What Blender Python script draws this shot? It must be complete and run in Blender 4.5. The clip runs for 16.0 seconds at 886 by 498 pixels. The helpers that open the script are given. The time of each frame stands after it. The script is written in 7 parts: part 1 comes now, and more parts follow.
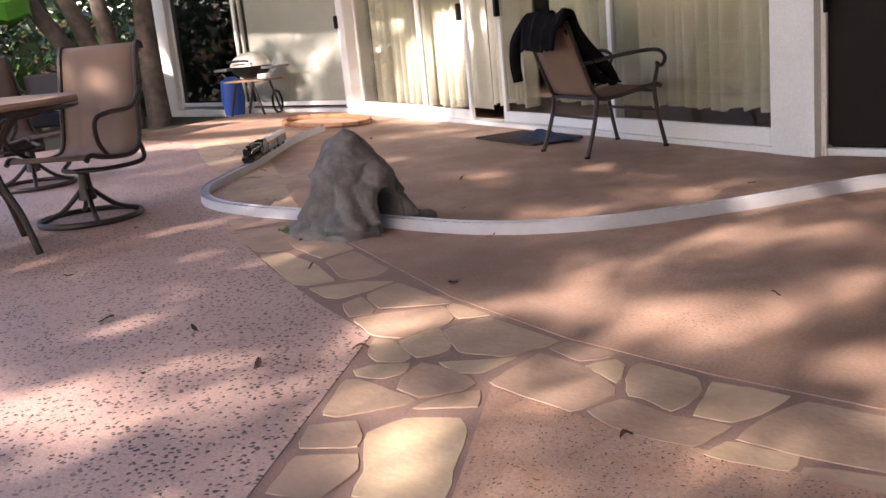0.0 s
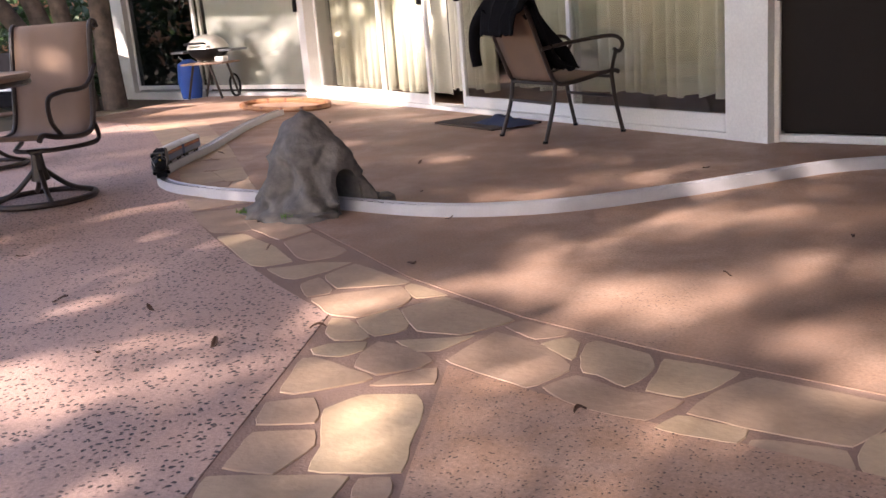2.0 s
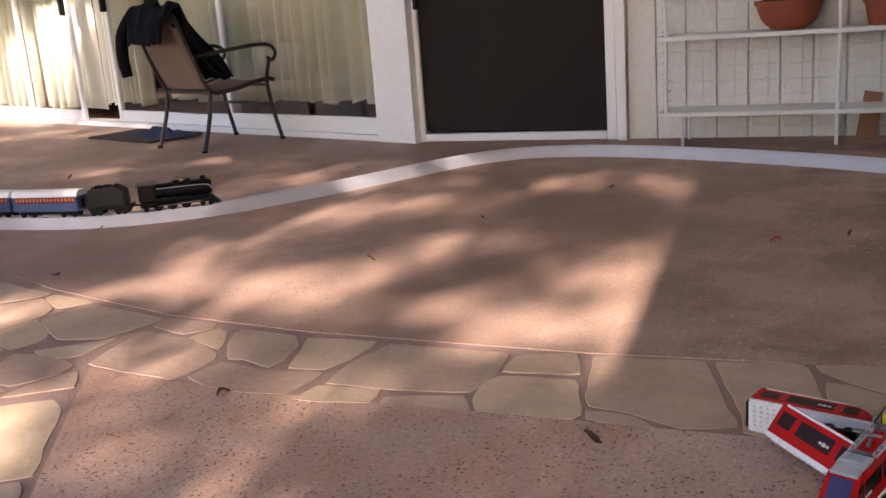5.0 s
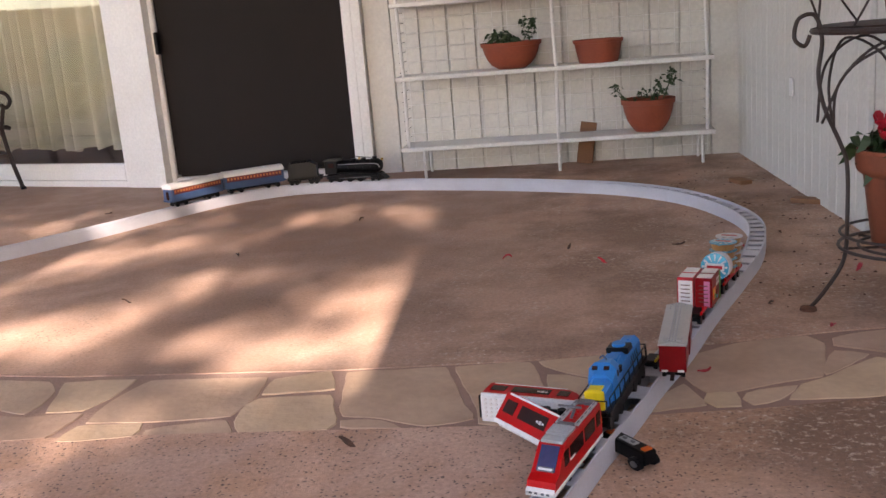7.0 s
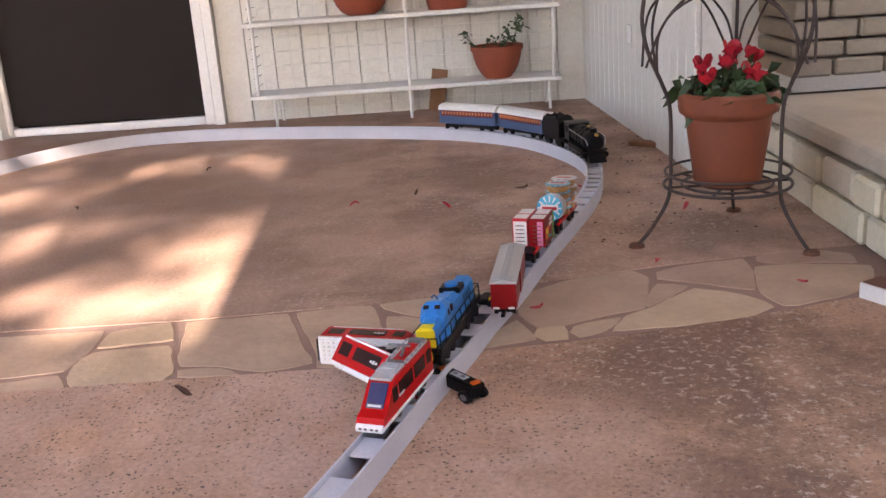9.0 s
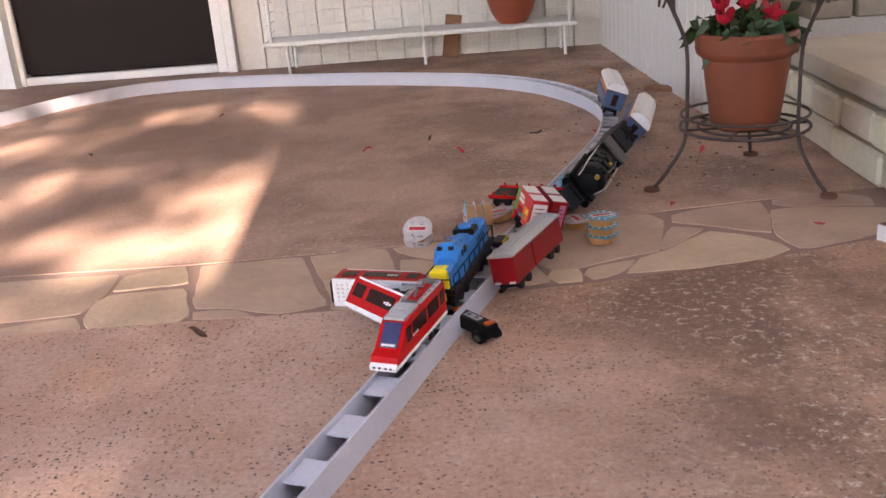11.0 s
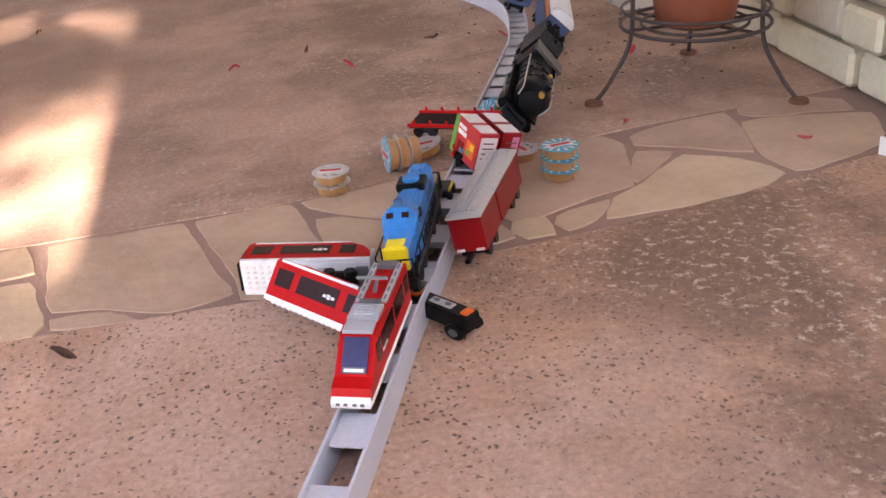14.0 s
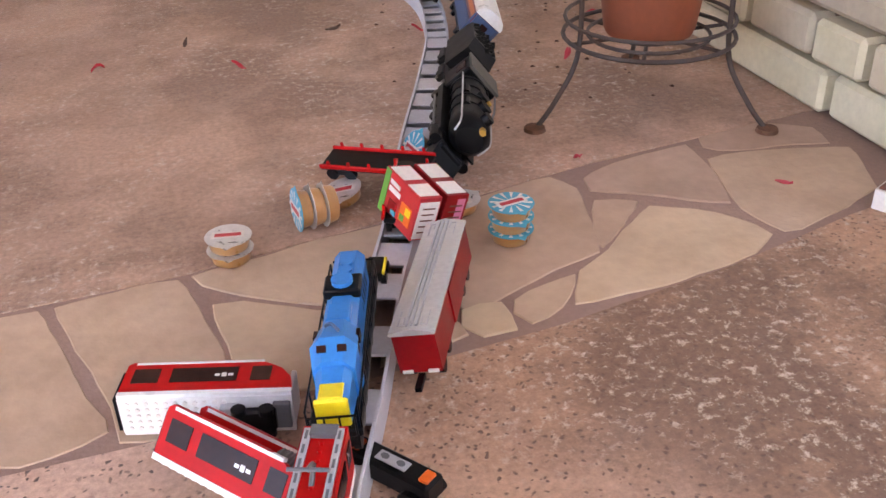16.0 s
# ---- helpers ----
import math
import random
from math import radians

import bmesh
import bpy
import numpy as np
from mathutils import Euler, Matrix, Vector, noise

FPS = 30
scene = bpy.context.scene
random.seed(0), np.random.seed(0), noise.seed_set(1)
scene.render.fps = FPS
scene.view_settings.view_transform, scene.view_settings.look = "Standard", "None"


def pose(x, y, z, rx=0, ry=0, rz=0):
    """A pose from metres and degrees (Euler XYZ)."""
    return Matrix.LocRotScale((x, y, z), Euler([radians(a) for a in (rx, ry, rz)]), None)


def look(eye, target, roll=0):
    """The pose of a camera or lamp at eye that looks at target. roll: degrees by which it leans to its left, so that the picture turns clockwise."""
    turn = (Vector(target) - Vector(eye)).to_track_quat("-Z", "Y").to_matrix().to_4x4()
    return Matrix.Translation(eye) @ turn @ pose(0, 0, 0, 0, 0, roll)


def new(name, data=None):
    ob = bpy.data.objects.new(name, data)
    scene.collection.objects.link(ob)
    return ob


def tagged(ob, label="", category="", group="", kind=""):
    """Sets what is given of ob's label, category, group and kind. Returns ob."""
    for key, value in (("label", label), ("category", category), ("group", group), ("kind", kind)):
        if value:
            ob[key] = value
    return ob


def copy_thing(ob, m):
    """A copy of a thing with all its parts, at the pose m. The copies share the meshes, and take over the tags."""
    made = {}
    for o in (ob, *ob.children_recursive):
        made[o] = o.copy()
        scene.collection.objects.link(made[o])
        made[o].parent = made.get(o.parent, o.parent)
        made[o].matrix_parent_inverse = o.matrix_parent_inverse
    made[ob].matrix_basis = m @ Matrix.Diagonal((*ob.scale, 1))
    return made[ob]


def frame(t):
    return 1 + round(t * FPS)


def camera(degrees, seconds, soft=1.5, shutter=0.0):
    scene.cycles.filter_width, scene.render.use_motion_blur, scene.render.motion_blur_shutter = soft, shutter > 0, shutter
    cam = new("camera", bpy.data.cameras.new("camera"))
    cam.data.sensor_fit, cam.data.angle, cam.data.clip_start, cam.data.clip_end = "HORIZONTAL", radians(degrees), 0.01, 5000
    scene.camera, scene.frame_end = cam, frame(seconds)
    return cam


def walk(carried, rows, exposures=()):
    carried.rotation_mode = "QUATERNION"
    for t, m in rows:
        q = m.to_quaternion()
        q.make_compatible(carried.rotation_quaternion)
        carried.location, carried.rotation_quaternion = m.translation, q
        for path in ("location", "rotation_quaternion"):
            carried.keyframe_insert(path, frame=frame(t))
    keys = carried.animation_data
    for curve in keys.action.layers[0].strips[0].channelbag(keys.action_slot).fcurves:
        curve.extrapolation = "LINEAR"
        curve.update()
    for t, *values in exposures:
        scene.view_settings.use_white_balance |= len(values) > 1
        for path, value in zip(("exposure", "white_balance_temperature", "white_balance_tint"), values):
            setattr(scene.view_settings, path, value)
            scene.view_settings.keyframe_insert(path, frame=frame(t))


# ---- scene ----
cam = camera(49.6, 16.0)
PATH = [
    (0, (0.309, -0.012, 0.876), (-1.068, 1.364, 0.418), -5.6),
    (0.5, (0.313, -0.019, 0.873), (-1.036, 1.38, 0.401), -4.9),
    (1, (0.319, -0.016, 0.868), (-1.008, 1.402, 0.391), -4.6),
    (1.5, (0.323, -0.02, 0.865), (-0.986, 1.412, 0.38), -4.7),
    (2, (0.324, -0.024, 0.858), (-0.988, 1.403, 0.367), -4.8),
    (2.5, (0.33, -0.025, 0.854), (-0.981, 1.4, 0.355), -5.3),
    (3, (0.349, -0.023, 0.843), (-0.944, 1.417, 0.338), -6.2),
    (3.5, (0.375, -0.009, 0.817), (-0.836, 1.497, 0.301), -6.0),
    (4, (0.402, 0.006, 0.796), (-0.638, 1.629, 0.266), -5.6),
    (6.5, (0.543, -0.162, 0.791), (0.096, 1.732, 0.329), -4.0),
    (7, (0.551, -0.191, 0.802), (0.249, 1.731, 0.338), -4.7),
    (7.5, (0.567, -0.212, 0.806), (0.376, 1.719, 0.321), -5.0),
    (8, (0.598, -0.217, 0.796), (0.493, 1.711, 0.276), -4.5),
    (8.5, (0.618, -0.215, 0.794), (0.571, 1.704, 0.233), -4.1),
    (9, (0.623, -0.213, 0.791), (0.587, 1.699, 0.207), -4.1),
    (11.5, (0.623, -0.213, 0.768), (0.543, 1.658, 0.066), -4.7),
    (12, (0.623, -0.197, 0.777), (0.538, 1.665, 0.051), -4.7),
    (12.5, (0.59, -0.135, 0.773), (0.508, 1.717, 0.021), -3.6),
    (13, (0.529, -0.022, 0.77), (0.571, 1.812, -0.028), -4.6),
    (13.5, (0.467, 0.107, 0.751), (0.679, 1.9, -0.11), -5.7),
    (14, (0.455, 0.262, 0.724), (0.693, 2.029, -0.181), -5.0),
    (14.5, (0.474, 0.44, 0.727), (0.743, 2.176, -0.23), -3.7),
    (15, (0.48, 0.585, 0.73), (0.845, 2.282, -0.263), -2.8),
    (15.5, (0.455, 0.651, 0.744), (0.901, 2.305, -0.289), -3.8),
    (16, (0.455, 0.67, 0.773), (0.919, 2.32, -0.258), -1.9),
]
walk(cam, [(t, look(eye, target, roll)) for t, eye, target, roll in PATH],
     exposures=[(0, 2.30, 6800, 24), (4, 2.30, 6800, 24), (6.5, 2.68, 6950, 24), (9, 3.27, 7100, 26), (12, 3.30, 7200, 27), (16, 3.85, 7300, 27)])

# ---- light ----
SUN_TO = Vector((0.05, -0.865, 0.50)).normalized()
world = bpy.data.worlds.new("world")
scene.world = world
world.use_nodes = True
sky = world.node_tree.nodes.new("ShaderNodeTexSky")
sky.sky_type = "NISHITA"
sky.sun_disc = False
sky.sun_elevation = math.asin(SUN_TO.z)
sky.sun_rotation = math.atan2(SUN_TO.x, SUN_TO.y)
world.node_tree.links.new(sky.outputs[0], world.node_tree.nodes["Background"].inputs[0])
world.node_tree.nodes["Background"].inputs[1].default_value = 0.15
sun = new("sun", bpy.data.lights.new("sun", "SUN"))
sun.data.energy = 3.3
sun.data.angle = radians(0.55)
sun.data.color = (1.0, 0.93, 0.82)
sun.matrix_world = look((0, 0, 0), -SUN_TO)


# ---- materials ----
def material(name, base, other=None, rough=0.6, metal=0.0, scale=8.0, fine=90.0, bump=0.15, spread=0.55, random_tone=0.0, coat=0.0, spec=0.5):
    """Two tones mixed by coarse noise, fine grain in colour and relief, optional tone by object."""
    m = bpy.data.materials.new(name)
    m.use_nodes = True
    nt = m.node_tree
    n, l = nt.nodes, nt.links
    b = n["Principled BSDF"]
    other = other or tuple(c * 0.75 for c in base)
    co = n.new("ShaderNodeTexCoord")
    a = n.new("ShaderNodeTexNoise")
    a.inputs["Scale"].default_value, a.inputs["Detail"].default_value = scale, 5
    f = n.new("ShaderNodeTexNoise")
    f.inputs["Scale"].default_value, f.inputs["Detail"].default_value = fine, 3
    l.new(co.outputs["Object"], a.inputs["Vector"])
    l.new(co.outputs["Object"], f.inputs["Vector"])
    ramp = n.new("ShaderNodeMapRange")
    ramp.inputs[1].default_value, ramp.inputs[2].default_value = 0.5 - spread / 2, 0.5 + spread / 2
    l.new(a.outputs["Fac"], ramp.inputs[0])
    mix = n.new("ShaderNodeMix")
    mix.data_type = "RGBA"
    mix.inputs["A"].default_value, mix.inputs["B"].default_value = (*other, 1), (*base, 1)
    l.new(ramp.outputs[0], mix.inputs["Factor"])
    hsv = n.new("ShaderNodeHueSaturation")
    val = n.new("ShaderNodeMapRange")
    val.inputs[3].default_value, val.inputs[4].default_value = 0.86, 1.14
    l.new(f.outputs["Fac"], val.inputs[0])
    l.new(mix.outputs["Result"], hsv.inputs["Color"])
    last = val.outputs[0]
    if random_tone:
        info = n.new("ShaderNodeObjectInfo")
        r = n.new("ShaderNodeMapRange")
        r.inputs[3].default_value, r.inputs[4].default_value = 1 - random_tone, 1 + random_tone
        l.new(info.outputs["Random"], r.inputs[0])
        mul = n.new("ShaderNodeMath")
        mul.operation = "MULTIPLY"
        l.new(last, mul.inputs[0])
        l.new(r.outputs[0], mul.inputs[1])
        last = mul.outputs[0]
        hue = n.new("ShaderNodeMapRange")
        hue.inputs[3].default_value, hue.inputs[4].default_value = 0.488, 0.512
        l.new(info.outputs["Random"], hue.inputs[0])
        l.new(hue.outputs[0], hsv.inputs["Hue"])
    l.new(last, hsv.inputs["Value"])
    l.new(hsv.outputs[0], b.inputs["Base Color"])
    b.inputs["Metallic"].default_value = metal
    rr = n.new("ShaderNodeMapRange")
    rr.inputs[3].default_value, rr.inputs[4].default_value = max(rough - 0.1, 0.02), min(rough + 0.1, 1)
    l.new(a.outputs["Fac"], rr.inputs[0])
    l.new(rr.outputs[0], b.inputs["Roughness"])
    b.inputs["Coat Weight"].default_value = coat
    b.inputs["Specular IOR Level"].default_value = spec
    if bump:
        bp = n.new("ShaderNodeBump")
        bp.inputs["Strength"].default_value, bp.inputs["Distance"].default_value = bump, 0.004
        l.new(f.outputs["Fac"], bp.inputs["Height"])
        l.new(bp.outputs[0], b.inputs["Normal"])
    return m


def concrete(name, light, dark, speck, pits, patina, worn=None, cell=98, hole=0.19, reach=0.25):
    """Weathered pink patio concrete: broad stains, mottling, dark pits or pale specks."""
    m = bpy.data.materials.new(name)
    m.use_nodes = True
    nt = m.node_tree
    n, l = nt.nodes, nt.links
    b = n["Principled BSDF"]
    co = n.new("ShaderNodeTexCoord")

    def noise_at(scale, detail=6, rough=0.6):
        t = n.new("ShaderNodeTexNoise")
        t.inputs["Scale"].default_value, t.inputs["Detail"].default_value, t.inputs["Roughness"].default_value = scale, detail, rough
        l.new(co.outputs["Object"], t.inputs["Vector"])
        return t.outputs["Fac"]

    def remap(v, a, c, lo=0.0, hi=1.0):
        r = n.new("ShaderNodeMapRange")
        for k, x in zip((1, 2, 3, 4), (a, c, lo, hi)):
            r.inputs[k].default_value = x
        l.new(v, r.inputs[0])
        return r.outputs[0]

    def blend(fac, a, c):
        x = n.new("ShaderNodeMix")
        x.data_type = "RGBA"
        l.new(fac, x.inputs["Factor"])
        for key, v in (("A", a), ("B", c)):
            if isinstance(v, tuple):
                x.inputs[key].default_value = (*v, 1)
            else:
                l.new(v, x.inputs[key])
        return x.outputs["Result"]

    def times(a, c):
        x = n.new("ShaderNodeMath")
        x.operation = "MULTIPLY"
        l.new(a, x.inputs[0])
        l.new(c, x.inputs[1])
        return x.outputs[0]

    broad, mid, grain = noise_at(0.9, 4), noise_at(5, 7, 0.65), noise_at(95, 6, 0.75)
    col = blend(remap(broad, 0.35, 0.68), dark, light)
    col = blend(remap(mid, 0.42, 0.66, 0, 0.75), col, patina)
    tint = speck
    if worn:
        sx = n.new("ShaderNodeSeparateXYZ")
        l.new(co.outputs["Object"], sx.inputs[0])
        add = n.new("ShaderNodeMath")
        l.new(sx.outputs[0], add.inputs[0])
        l.new(remap(noise_at(1.4, 4), 0.2, 0.8, -0.6, 0.6), add.inputs[1])
        east = remap(add.outputs[0], reach, reach + 0.7)
        brown = blend(remap(noise_at(2.3, 9, 0.66), 0.42, 0.57), worn[0], worn[1])
        pale = remap(noise_at(52, 9, 0.78), 0.53, 0.62)
        brown = blend(times(pale, remap(noise_at(3.0, 3), 0.42, 0.56, 0.1, 0.85)), brown, worn[2])
        col = blend(east, col, brown)
        tint = blend(east, speck, tuple(c * 0.8 for c in worn[0]))
    cells = n.new("ShaderNodeTexVoronoi")
    cells.inputs["Scale"].default_value = cell
    warp = n.new("ShaderNodeVectorMath")
    warp.operation = "ADD"
    wn = n.new("ShaderNodeTexNoise")
    wn.inputs["Scale"].default_value = 45
    l.new(co.outputs["Object"], wn.inputs["Vector"])
    sc = n.new("ShaderNodeVectorMath")
    sc.operation = "SCALE"
    sc.inputs["Scale"].default_value = 0.022
    l.new(wn.outputs["Color"], sc.inputs[0])
    l.new(co.outputs["Object"], warp.inputs[0])
    l.new(sc.outputs[0], warp.inputs[1])
    l.new(warp.outputs[0], cells.inputs["Vector"])
    spot = remap(cells.outputs["Distance"], hole, hole + 0.15, 1, 0)
    some = remap(noise_at(1.6, 5, 0.7), 0.62 - pits, 0.80 - pits)
    sep = n.new("ShaderNodeSeparateColor")
    l.new(cells.outputs["Color"], sep.inputs[0])
    keep = remap(sep.outputs[0], 0.36, 0.42)
    pit = times(times(spot, some), keep)
    col = blend(times(pit, remap(grain, 0.2, 0.6, 0.7, 1)), col, tint)
    hs = n.new("ShaderNodeHueSaturation")
    l.new(col, hs.inputs["Color"])
    l.new(remap(grain, 0.28, 0.72, 0.68, 1.32), hs.inputs["Value"])
    l.new(hs.outputs[0], b.inputs["Base Color"])
    l.new(remap(mid, 0.3, 0.8, 0.55, 0.85), b.inputs["Roughness"])
    bp = n.new("ShaderNodeBump")
    bp.inputs["Strength"].default_value, bp.inputs["Distance"].default_value = 0.35, 0.004
    hsum = n.new("ShaderNodeMath")
    hsum.operation = "SUBTRACT"
    l.new(grain, hsum.inputs[0])
    l.new(pit, hsum.inputs[1])
    l.new(hsum.outputs[0], bp.inputs["Height"])
    l.new(bp.outputs[0], b.inputs["Normal"])
    return m


def clear(name, tint, rough=0.0, gloss=0.05):
    """Thin window glass: see-through with a mirror-like surface."""
    m = bpy.data.materials.new(name)
    m.use_nodes = True
    n, l = m.node_tree.nodes, m.node_tree.links
    out = n["Material Output"]
    tr, gl, mx, fr = n.new("ShaderNodeBsdfTransparent"), n.new("ShaderNodeBsdfGlossy"), n.new("ShaderNodeMixShader"), n.new("ShaderNodeLayerWeight")
    tr.inputs[0].default_value = (*tint, 1)
    gl.inputs["Roughness"].default_value = rough
    fr.inputs["Blend"].default_value = 0.25
    amount = n.new("ShaderNodeMapRange")
    amount.inputs[3].default_value, amount.inputs[4].default_value = gloss, 0.34
    l.new(fr.outputs["Facing"], amount.inputs[0])
    l.new(amount.outputs[0], mx.inputs[0])
    l.new(tr.outputs[0], mx.inputs[1])
    l.new(gl.outputs[0], mx.inputs[2])
    l.new(mx.outputs[0], out.inputs["Surface"])
    return m


